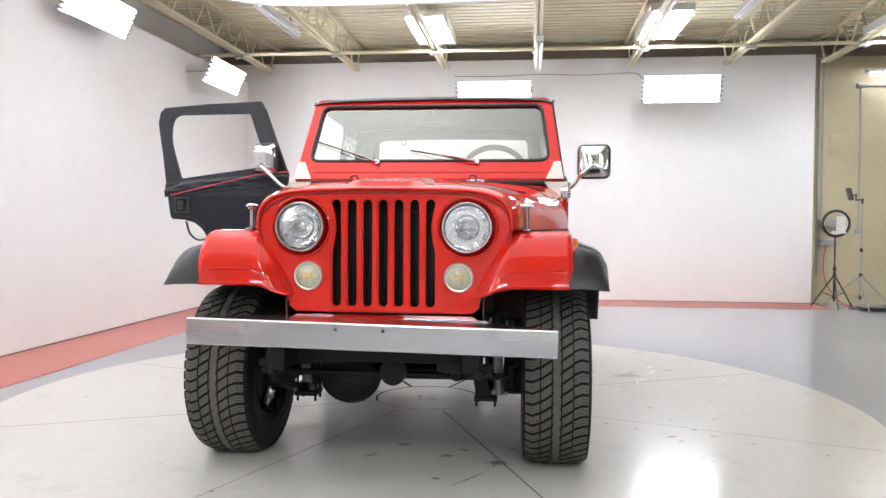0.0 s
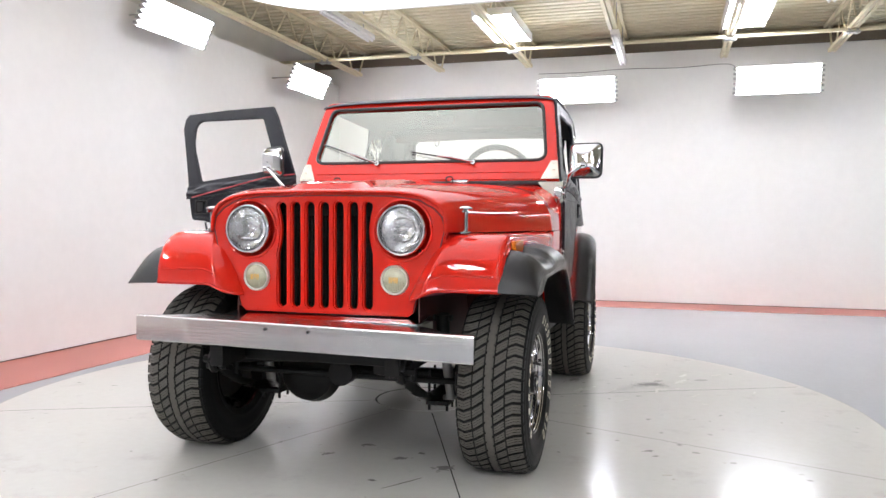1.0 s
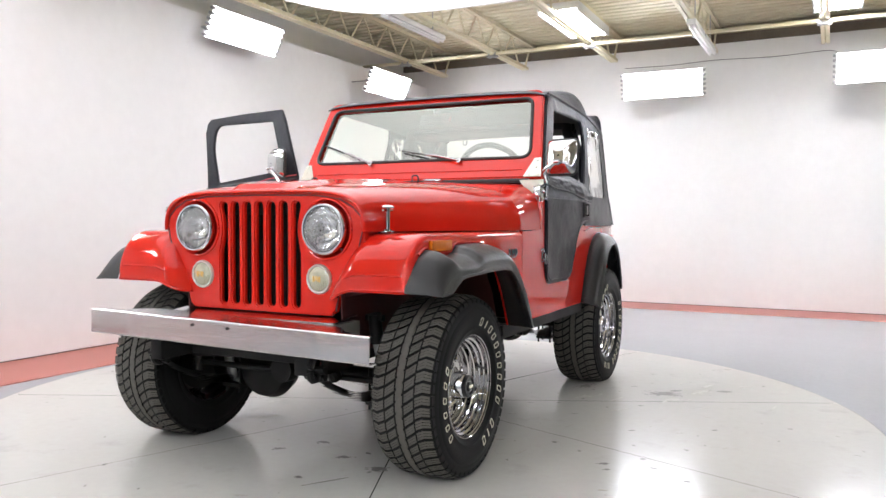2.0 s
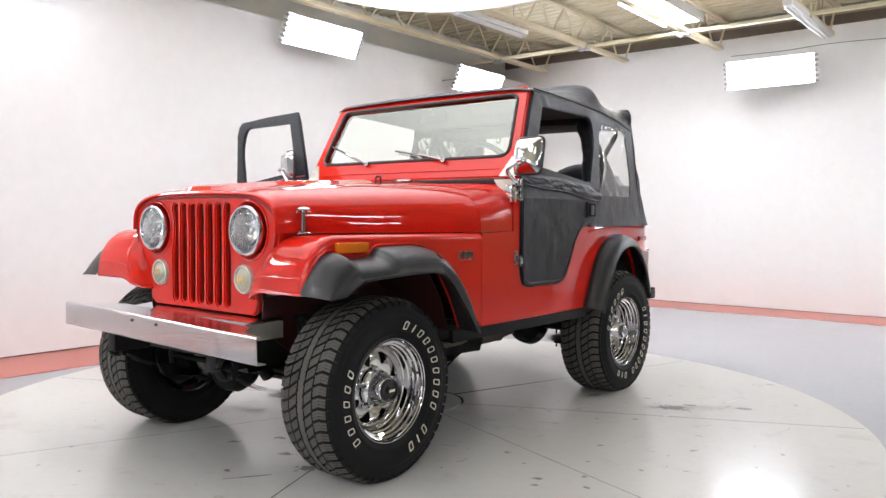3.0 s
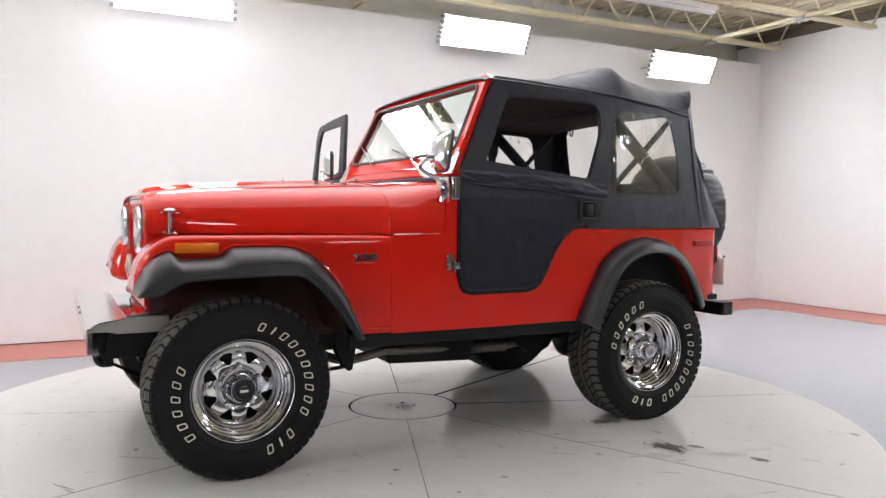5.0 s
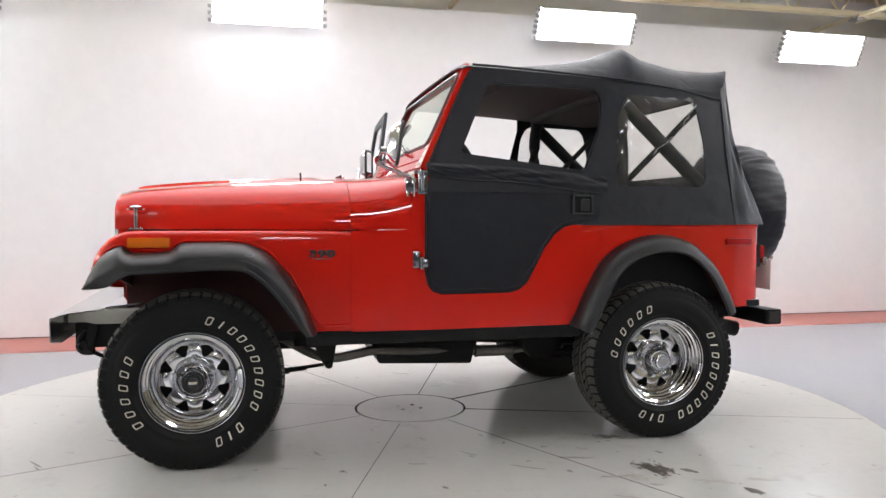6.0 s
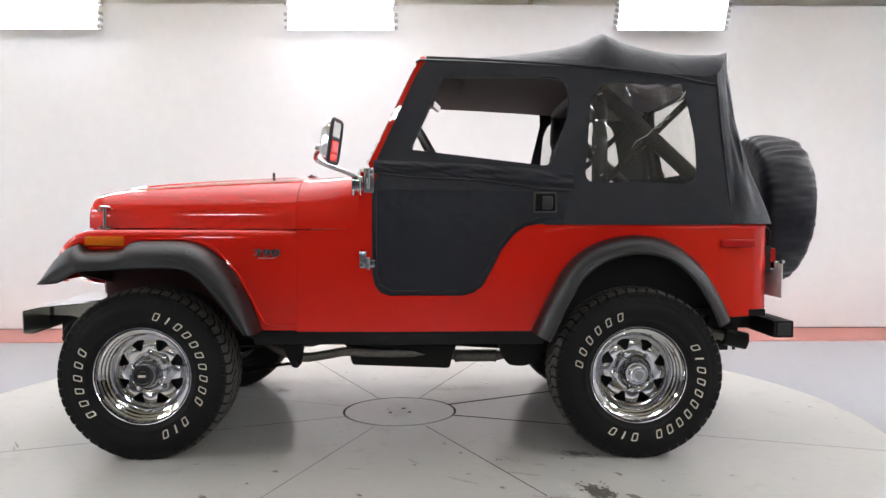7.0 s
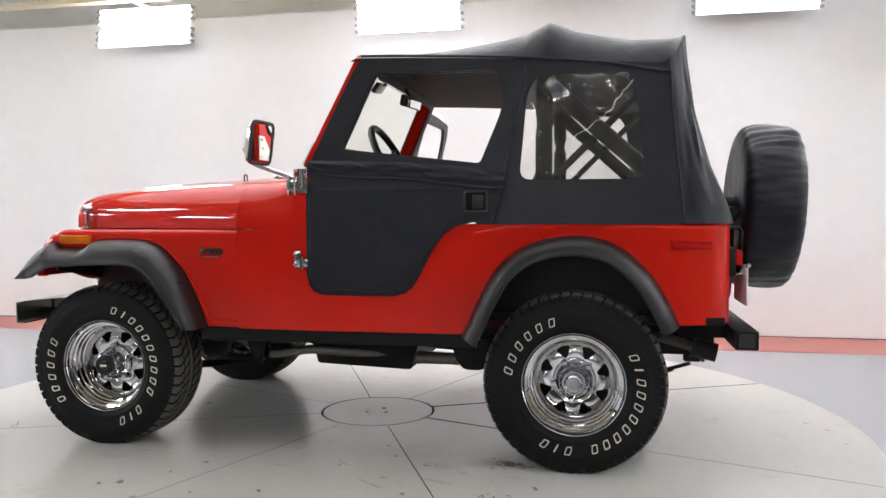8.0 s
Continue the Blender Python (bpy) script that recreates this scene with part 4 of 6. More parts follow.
# ---- black wheel arch flares
# front flare: where it meets the wing, and its lower edge, point for point
FLARE_F = [((-1.474, 0.768), (-1.464, 0.760)), ((-1.455, 0.820), (-1.430, 0.761)), ((-1.430, 0.862), (-1.400, 0.763)), ((-1.400, 0.894), (-1.372, 0.770)),
           ((-1.365, 0.914), (-1.345, 0.788)), ((-1.338, 0.920), (-1.320, 0.802)), ((-1.308, 0.899), (-1.295, 0.813)), ((-1.270, 0.895), (-1.260, 0.817)),
           ((-1.165, 0.899), (-1.165, 0.822)), ((-1.130, 0.917), (-1.120, 0.824)), ((-1.100, 0.933), (-1.080, 0.826)), ((-1.000, 0.936), (-0.980, 0.829)),
           ((-0.900, 0.935), (-0.900, 0.828)), ((-0.830, 0.922), (-0.840, 0.815)), ((-0.754, 0.880), (-0.775, 0.765)), ((-0.660, 0.775), (-0.700, 0.675)),
           ((-0.600, 0.655), (-0.650, 0.605)), ((-0.558, 0.550), (-0.612, 0.550))]
FLARE_R = [(0.608, 0.545), (0.635, 0.60), (0.69, 0.715), (0.765, 0.838), (0.885, 0.922), (1.05, 0.957), (1.215, 0.926), (1.35, 0.82), (1.44, 0.68), (1.478, 0.596)]
FRONT_SECTION = [(-0.012, 0.0), (0.008, -0.03), (0.030, 0.0), (0.058, 0.10), (0.080, 0.24), (0.094, 0.38), (0.101, 0.49), (0.1045, 0.565), (0.1055, 0.62), (0.1055, 0.84), (0.1075, 0.865), (0.1075, 0.985), (0.104, 1.0), (0.097, 0.99), (0.088, 0.86), (0.070, 0.56), (0.045, 0.40), (0.0, 0.26)]
SECTION = [(-0.012, 0.000), (0.010, -0.006), (0.030, -0.002), (0.058, 0.006), (0.082, 0.020), (0.098, 0.042), (0.104, 0.066), (0.098, 0.074), (0.088, 0.070), (0.078, 0.045), (0.05, 0.026), (0.0, 0.014)]
for s in (-1, 1):
    for line, front in ((FLARE_F, True), (FLARE_R, False)):
        bm = bmesh.new()
        rows = []
        if front:
            uppers = smooth_line([(0, *a) for a, b in FLARE_F], 5)
            lowers = smooth_line([(0, *b) for a, b in FLARE_F], 5)
            for (_, y, z), (_, ly, lz) in zip(uppers, lowers):
                rows.append([(s * (tub_x(y) + dx * 1.27), y + (ly - y) * f, z + (lz - z) * f) for dx, f in FRONT_SECTION])
        else:
            pts = smooth_line([(0, y, z) for y, z in line], 5)
            for i, p in enumerate(pts):
                d = (pts[min(i + 1, len(pts) - 1)] - pts[max(i - 1, 0)]).normalized()
                inward = Vector((0, d.z, -d.y))
                if inward.dot(Vector((0, 1.065, 0.36)) - p) < 0:
                    inward = -inward
                rows.append([(s * (tub_x(p.y) + dx * 1.05), p.y + inward.y * di, p.z + inward.z * di) for dx, di in SECTION])
        vs = grid(bm, rows)
        bm.faces.new(vs[0])
        bm.faces.new(list(reversed(vs[-1])))
        part("wheel_arch_flare", bm, "flare_plastic", car, "wide matt black plastic wheel arch flare", 45)

# amber side markers and the engine badge
for s in (-1, 1):
    bm = bmesh.new()
    box(bm, (-0.010, -0.083, -0.0205), (0.012, 0.083, 0.0205), 0.006, pose(s * (tub_x(-1.235) + 0.003), -1.235, 0.9375))
    marker = part("side_marker", bm, "amber", car, "amber front side marker lamp")
    bm = bmesh.new()
    rod(bm, (s * (tub_x(-1.235) + 0.012), -1.285, 0.9375), (s * (tub_x(-1.235) + 0.0145), -1.285, 0.9375), 0.014, 14)
    part("reflector_disc", bm, "amber", marker)


def lettering(name, text, size, mat, parent, m, depth=0.002, spacing=1.0, bold=0.0):
    """Solid characters of the built-in font as a mesh."""
    cu = bpy.data.curves.new(name, "FONT")
    cu.body, cu.size, cu.extrude, cu.align_x, cu.align_y, cu.space_character = text, size, depth, "CENTER", "CENTER", spacing
    cu.offset = bold
    ob = new(name, cu)
    bpy.context.view_layer.update()
    me = bpy.data.meshes.new_from_object(ob.evaluated_get(bpy.context.evaluated_depsgraph_get()))
    bpy.data.objects.remove(ob)
    me.transform(m)
    me.materials.clear()
    me.materials.append(M[mat])
    ob = new(name, me)
    ob.parent = parent
    return ob


bm = bmesh.new()
bx = tub_x(-0.5) + 0.002
box(bm, (bx - 0.003, -0.575, 0.8635), (bx + 0.002, -0.495, 0.8665), 0.001)
badge = part("badge", bm, "chrome", car, "small chrome engine badge reading 390")
lettering("badge_backing", "390", 0.044, "chrome", badge, pose(bx + 0.001, -0.535, 0.886, 90, 0, 90) @ Matrix.Diagonal((1.55, 0.92, 1, 1)), 0.0015, 1.12, 0.0026)
lettering("badge_digits", "390", 0.044, "black_plastic", badge, pose(bx + 0.003, -0.535, 0.886, 90, 0, 90) @ Matrix.Diagonal((1.55, 0.92, 1, 1)), 0.0015, 1.12, 0.0006)

# ---- windscreen frame
WB, WT = Vector((0, -0.085, 1.252)), Vector((0, 0.150, 1.748))
WD = (WT - WB).normalized()
WN = Vector((0, -WD.z, WD.y))


def screen(x, v, out=0.0):
    return WB + WD * v + WN * out + Vector((x, 0, 0))


WL = (WT - WB).length
frame_out = rounded([(-0.768, 0.0), (0.768, 0.0), (0.698, WL), (-0.698, WL)], [0.01, 0.01, 0.05, 0.05])
glass_out = rounded([(-0.690, 0.122), (0.690, 0.122), (0.645, 0.494), (-0.645, 0.494)], [0.06, 0.06, 0.05, 0.05], 6)
bm = bmesh.new()
sheet(bm, frame_out, (glass_out,), lambda u, v: screen(u, v, 0.022), 0.045, -WN)
bmesh.ops.recalc_face_normals(bm, faces=bm.faces)
edges = [e for e in bm.edges if len(e.link_faces) == 2 and e.calc_face_angle(0) > 1.0]
bmesh.ops.bevel(bm, geom=edges, offset=0.007, segments=2, affect="EDGES")
wframe = crisp(part("windscreen_frame", bm, "paint", car, "red windscreen frame", 60))
bm = bmesh.new()
sheet(bm, [(x * 0.995, v * 0.985 + 0.004) for x, v in frame_out], (glass_out,), lambda u, v: screen(u, v, -0.0245), 0.005, -WN)
part("inner_trim", bm, "interior", wframe, "black trim on the inside of the windscreen frame")
bm = bmesh.new()
tube(bm, [screen(p[0], p[1], 0.022) for p in glass_out], 0.009, 8, True)
part("gasket", bm, "gasket", wframe, "black rubber glass seal")
bm = bmesh.new()
sheet(bm, glass_out, (), lambda u, v: screen(u, v, 0.010), 0.0, (0, 0, 1))
pane = part("windscreen", bm, "windscreen", wframe, "clear windscreen glass")
pane.visible_shadow = False
bm = bmesh.new()
box(bm, (-0.70, -0.10, 1.236), (0.70, -0.072, 1.258), 0.006)
part("cowl_seal", bm, "gasket", wframe, "black rubber seal along the cowl")
bm = bmesh.new()
tube(bm, [screen(x, 0.048, 0.024) for x in (-0.66, 0.66)], 0.003, 6)
part("crease", bm, "paint", wframe)
for s in (-1, 1):
    bm = bmesh.new()
    sheet(bm, [(0.67, 0.005), (0.768, 0.005), (0.752, 0.115), (0.718, 0.115)], (), lambda u, v: screen(s * u, v, 0.026), 0.004, -WN)
    for u, v in ((0.70, 0.02), (0.75, 0.02), (0.735, 0.06), (0.735, 0.10)):
        rod(bm, screen(s * u, v, 0.024), screen(s * u, v, 0.032), 0.007, 8)
    hinge = part("windscreen_hinge", bm, "silver_plate", car, "pale metal windscreen hinge plate")
    bm = bmesh.new()
    sheet(bm, [(0.66, 1.248), (0.792, 1.248), (0.792, 1.135), (0.755, 1.135), (0.70, 1.19)], (), lambda u, v: (s * u, -0.137 + (1.248 - v) * 0.02, v), 0.004, (0, 1, 0))
    for v in (1.23, 1.19, 1.155):
        rod(bm, (s * 0.775, -0.134, v), (s * 0.775, -0.144, v), 0.007, 8)
    part("hinge_plate", bm, "silver_plate", hinge)
    bm = bmesh.new()
    box(bm, (s * 0.790 - 0.004, -0.118, 1.145), (s * 0.790 + 0.003, -0.074, 1.25), 0.002)
    for v in (1.158, 1.185, 1.235):
        rod(bm, (s * 0.792, -0.084, v), (s * 0.797, -0.084, v), 0.006, 8)
    rod(bm, (s * 0.798, -0.098, 1.16), (s * 0.798, -0.098, 1.245), 0.008, 10)
    part("hinge_barrel", bm, "steel", hinge)
    # lower door hinge
    bm = bmesh.new()
    box(bm, (s * 0.789 - 0.004, -0.138, 0.822), (s * 0.789 + 0.001, -0.108, 0.894), 0.002)
    box(bm, (s * 0.796 - 0.004, -0.10, 0.825), (s * 0.796 + 0.002, -0.072, 0.858), 0.002)
    rod(bm, (s * 0.796, -0.10, 0.815), (s * 0.796, -0.10, 0.868), 0.008, 10)
    for v in (0.835, 0.88):
        rod(bm, (s * 0.79, -0.132, v), (s * 0.80, -0.132, v), 0.007, 8)
    part("door_hinge", bm, "steel", car, "bright metal door hinge")

# wipers
for px, pv, tx, tv in ((0.283, 0.105, -0.105, 0.19), (-0.289, 0.105, -0.655, 0.25)):
    bm = bmesh.new()
    rod(bm, screen(px, pv, 0.015), screen(px, pv, 0.045), 0.014, 10)
    tube(bm, [screen(px, pv, 0.045), screen(px + (tx - px) * 0.35, pv + (tv - pv) * 0.35, 0.05), screen(px + (tx - px) * 0.55, pv + (tv - pv) * 0.55, 0.036)], 0.006, 8)
    wiper = part("wiper", bm, "steel", car, "bright metal windscreen wiper")
    bm = bmesh.new()
    tube(bm, [screen(px + (tx - px) * k, pv + (tv - pv) * k, o) for k, o in ((0.22, 0.026), (0.5, 0.034), (0.75, 0.03), (1.0, 0.024))], 0.005, 6)
    part("blade", bm, "gasket", wiper)
for x in (-0.5, -0.25, 0.0, 0.25, 0.5):
    bm = bmesh.new()
    rod(bm, screen(x, WL - 0.014, 0.018), screen(x, WL - 0.014, 0.028), 0.005, 8)
    part("snap_stud", bm, "chassis", wframe)
bm = bmesh.new()
for s in (-1, 1):
    for v in (0.16, 0.26, 0.36, 0.45):
        rod(bm, screen(s * (0.745 - v * 0.12), v, 0.0), screen(s * (0.765 - v * 0.125), v, 0.0), 0.006, 8)
part("frame_screw", bm, "steel", wframe)


# ---- mirrors on long chrome arms
def mirror(s, centre, turn, foot, lean=0.0):
    c = Vector(centre)
    m = Matrix.Translation(c) @ pose(0, 0, 0, lean, 0, turn)
    bm = bmesh.new()
    rows = []
    for depth, k in ((0.0, 1.0), (-0.012, 0.98), (-0.030, 0.82), (-0.046, 0.62), (-0.050, 0.40), (-0.050, 0.05)):
        rows.append([m @ Vector((p[0] * k, depth, p[1] * k)) for p in rounded([(-0.080, -0.086), (0.080, -0.086), (0.080, 0.086), (-0.080, 0.086)], 0.028, 5)])
    rows = [r + r[:1] for r in rows]
    grid(bm, rows)
    body = part("wing_mirror", bm, "chrome", car, "square chrome door mirror on a long arm")
    bm = bmesh.new()
    tube(bm, [m @ Vector((p[0], 0.002, p[1])) for p in rounded([(-0.080, -0.086), (0.080, -0.086), (0.080, 0.086), (-0.080, 0.086)], 0.028, 5)], 0.008, 8, True)
    part("rim", bm, "gasket", body, "black rubber mirror rim")
    bm = bmesh.new()
    sheet(bm, rounded([(-0.078, -0.084), (0.078, -0.084), (0.078, 0.084), (-0.078, 0.084)], 0.027, 5), (), lambda u, v: m @ Vector((u, 0.004, v)), 0.003, (m.to_3x3() @ Vector((0, -1, 0))))
    part("glass", bm, "mirror_glass", body, "mirror glass")
    bm = bmesh.new()
    f = Vector(foot)
    tip = m @ Vector((-s * 0.0, -0.058, -0.035))
    tube(bm, smooth_line([f, f + Vector((s * 0.05, -0.03, 0.02)), tip + Vector((-s * 0.06, -0.02, -0.045)), tip], 5), 0.0095, 10)
    rod(bm, tip + Vector((0, -0.012, 0)), m @ Vector((0, -0.04, -0.035)), 0.016, 12)
    rod(bm, tip + Vector((-0.012, -0.012, 0)), tip + Vector((0.012, -0.012, 0)), 0.007, 8)
    part("arm", bm, "chrome", body)
    bm = bmesh.new()
    box(bm, (f.x - 0.02, f.y - 0.026, f.z - 0.05), (f.x + 0.02, f.y + 0.024, f.z + 0.012), 0.005)
    rod(bm, f + Vector((s * 0.012, -0.016, 0.018)), f + Vector((s * 0.012, -0.016, -0.07)), 0.008, 8)
    rod(bm, f + Vector((s * 0.02, 0, -0.02)), f + Vector((s * 0.035, 0, -0.02)), 0.008, 8)
    part("bracket", bm, "chrome", body)


mirror(1, (0.922, -0.225, 1.350), -7, (0.770, -0.145, 1.205), -8)
mirror(-1, (-0.940, -0.10, 1.380), -22, (-0.770, -0.155, 1.205))


# ---- soft top
def roof_edge_z(y):
    return interp(y, ((0.10, 1.735), (0.3, 1.728), (0.6, 1.712), (0.88, 1.694), (1.2, 1.662), (1.37, 1.652), (1.42, 1.656), (1.442, 1.668), (1.468, 1.712), (1.490, 1.762), (1.503, 1.790)))


def roof_mid_z(y):
    return interp(y, ((0.10, 1.754), (0.26, 1.765), (0.46, 1.779), (0.62, 1.799), (0.76, 1.823), (0.86, 1.850), (0.925, 1.881), (0.952, 1.888), (0.982, 1.879), (1.05, 1.855), (1.14, 1.836), (1.25, 1.817), (1.40, 1.800), (1.47, 1.796), (1.503, 1.794)))


def roof_w(y):
    return interp(y, ((0.10, 0.708), (0.5, 0.712), (0.9, 0.705), (1.3, 0.672), (1.44, 0.653), (1.465, 0.648), (1.485, 0.640), (1.503, 0.612)))


def roof_fall(y):
    """How late the cloth falls away towards its side edge."""
    return interp(y, ((0.1, 14), (0.35, 7), (0.6, 8), (0.85, 9), (0.952, 13), (1.05, 9), (1.15, 8), (1.3, 8), (1.43, 12), (1.5, 14)))


bm = bmesh.new()
rows = []
for y in [0.105, 0.125, 0.15, 0.2, 0.3, 0.4, 0.5, 0.6, 0.68, 0.75, 0.80, 0.85, 0.89, 0.92, 0.938, 0.952, 0.967, 0.99, 1.02, 1.06, 1.12, 1.2, 1.3, 1.36, 1.40, 1.43, 1.45, 1.465, 1.478, 1.490, 1.502]:
    w, ze, zm = roof_w(y), roof_edge_z(y), roof_mid_z(y)
    if y < 0.12:
        ze, zm = ze - 0.01, zm - 0.014
    row = []
    for k in range(-22, 23):
        u = k / 22
        u = math.copysign(1 - (1 - abs(u)) ** 1.4, u)
        drop = abs(u) ** roof_fall(y)
        z = zm - (zm - ze) * drop - 0.012 * u * u
        z += 0.003 * noise.noise((u * 4, y * 5, 0.3)) if 0.2 < y < 1.47 else 0
        row.append((w * u, y, z))
    rows.append(row)
grid(bm, rows)
thicken(bm, 0.006)
top = part("soft_top", bm, "black_vinyl", car, "black vinyl soft top stretched over a bow", 60)
bm = bmesh.new()
rows = []
for y in (0.16, 0.4, 0.7, 1.0, 1.3, 1.44):
    w = roof_w(y) * 0.985
    rows.append([(w * u, y, min(roof_edge_z(y), roof_mid_z(y)) - 0.025 + 0.015 * (1 - u * u)) for u in (-1, -0.7, -0.35, 0, 0.35, 0.7, 1)])
grid(bm, rows)
thicken(bm, 0.003)
part("headliner", bm, "headliner", top, "dull brown-grey underside of the top")


def side_lean(y, z):
    """Half-width of the cloth side at a height."""
    k = max(0.0, min(1.0, (z - 1.01) / 0.70))
    return (tub_x(min(y, 1.6)) + 0.003) * (1 - k) + (roof_w(y) + 0.002) * k


for s in (-1, 1):
    out = [(0.66, 1.008), (1.1, 1.007), (1.45, 1.008), (1.50, 1.008), (1.472, 1.30), (1.455, 1.50), (1.447, 1.680), (1.40, 1.664), (1.2, 1.674), (0.90, 1.702), (0.84, 1.704), (0.845, 1.60), (0.775, 1.30), (0.70, 1.13)]
    win = rounded([(0.838, 1.192), (1.338, 1.192), (1.338, 1.38), (1.285, 1.612), (0.915, 1.630), (0.868, 1.55)], [0.05, 0.05, 0.12, 0.06, 0.05, 0.12], 5)
    bm = bmesh.new()
    sheet(bm, out, (win,), lambda y, z: (s * (side_lean(y, z) + 0.006 * max(0.0, 1 - (z - 1.0) / 0.12)), y, z), 0.005, (-s, 0, 0))
    panel = part("quarter_panel", bm, "black_vinyl", top, "black vinyl side panel with a clear plastic window", 60)
    bm = bmesh.new()
    inner = []
    n = 44
    for i in range(n + 1):
        z = 1.186 + (1.638 - 1.186) * i / n
        ya = interp(z, ((1.186, 0.832), (1.55, 0.858), (1.638, 0.895)))
        yb = interp(z, ((1.186, 1.345), (1.38, 1.345), (1.638, 1.285)))
        row = []
        for q in np.linspace(0, 1, 51):
            y = ya + (yb - ya) * q
            near = max(ease((0.25 - q) / 0.25), ease((i / n - 0.62) / 0.3), 0.6 * ease((0.10 - i / n) / 0.1), 0.5 * ease((q - 0.9) / 0.1))
            fold = (0.03 + near) * (0.040 * abs(noise.noise((y * 10 + z * 3, z * 5.5, s * 3.0))) + 0.006 * noise.noise((y * 36, z * 12, 1.0 + s)))
            pin = min(1.0, 14 * min(q, 1 - q, i / n, 1 - i / n))
            row.append((s * (side_lean(y, z) - 0.005 + pin * (fold + 0.0012 * noise.noise((y * 7, z * 5, 5.0 * s)))), y, z))
        inner.append(row)
    grid(bm, inner)
    w = part("clear_window", bm, "vinyl_window", top, "crinkled clear plastic rear side window", 80)
    w.visible_shadow = False
    bm = bmesh.new()
    crack = [(1.295, 1.595), (1.27, 1.56), (1.255, 1.555), (1.25, 1.53), (1.225, 1.515), (1.215, 1.475), (1.19, 1.465), (1.175, 1.435), (1.145, 1.43), (1.12, 1.40), (1.07, 1.375), (1.05, 1.345)]
    tube(bm, [(s * (side_lean(y, z) + 0.002), y, z) for y, z in crack], 0.0011, 5)
    part("window_crack", bm, "plate_white", top, "jagged pale crack in the clear plastic")
    bm = bmesh.new()
    tube(bm, [(s * (side_lean(y, z) + 0.002), y, z) for y, z in ((1.497, 1.025), (1.47, 1.30), (1.453, 1.50), (1.446, 1.61))], 0.004, 6)
    tube(bm, [(s * (side_lean(y, z) + 0.003), y, z) for y, z in ((1.44, 1.63), (1.40, 1.632), (1.2, 1.668), (0.9, 1.698), (0.6, 1.715), (0.3, 1.73), (0.15, 1.735))], 0.006, 6)
    part("seam", bm, "black_vinyl", top)

# back curtain, wrapping round the rear corners
bm = bmesh.new()
rows = []
for i in range(27):
    k = i / 26
    row = []
    for j in range(-40, 41):
        u = j / 40
        a = abs(u)
        t = max(0.0, (a - 0.72) / 0.28)
        z = 1.010 + (1.786 - 0.104 * ease(t) - 1.010) * k
        wr = interp(k, ((0, 0.722), (0.15, 0.70), (0.6, 0.66), (0.9, 0.646), (1.0, 0.640)))
        yr = interp(k, ((0, 1.692), (0.05, 1.682), (0.12, 1.662), (0.3, 1.604), (0.6, 1.545), (0.85, 1.517), (1.0, 1.506)))
        yf = interp(k, ((0, 1.50), (0.6, 1.458), (0.9, 1.444), (1.0, 1.440)))
        edge = side_lean(yf, z) + 0.004 + 0.007 * max(0.0, 1 - k * 14)
        if a < 0.72:
            x, y = wr * a / 0.72 * 0.93, yr
        else:
            x = wr * (0.93 + 0.07 * math.sin(t * math.pi / 2)) + (edge - wr) * t * t
            y = yr + (yf - yr) * (1 - math.cos(t * math.pi / 2)) ** 0.8
            fold = math.sin(math.pi * min(1.0, t * 1.02)) * math.sin(math.pi * min(1, 0.04 + k * 0.96))
            x += fold * (0.020 * noise.noise((t * 5.5 + k * 1.2, z * 2.2, 4.0)) + 0.013 * noise.noise((t * 12 - k * 2.5, z * 3.5, 7.0)))
            x += fold * 0.030 * (abs(noise.noise((t * 9 - k * 1.6, z * 0.9, 3.0))) - 0.2)
            y += fold * 0.014 * noise.noise((t * 8 + k * 3, z * 4, 9.0))
        y += 0.006 * noise.noise((u * 7, z * 3, 1.0)) * (1 if 0 < i < 26 and a < 0.8 else 0)
        row.append((math.copysign(x, u), y, z))
    rows.append(row)
# leave an opening for the back window
vs = [[bm.verts.new(p) for p in r] for r in rows]
for i in range(26):
    for j in range(80):
        if 9 <= i <= 21 and 12 <= j <= 67 and not (i in (9, 21) and j in (12, 67)):
            continue
        bm.faces.new((vs[i][j], vs[i][j + 1], vs[i + 1][j + 1], vs[i + 1][j]))
part("back_curtain", bm, "black_vinyl", top, "creased black vinyl rear curtain", 80)
bm = bmesh.new()
grid(bm, [[(r[j][0], r[j][1] - 0.004, r[j][2]) for j in range(11, 70, 2)] for r in rows[8:24]])
w = part("clear_window", bm, "back_window", top, "clear plastic back window", 80)
w.visible_shadow = False


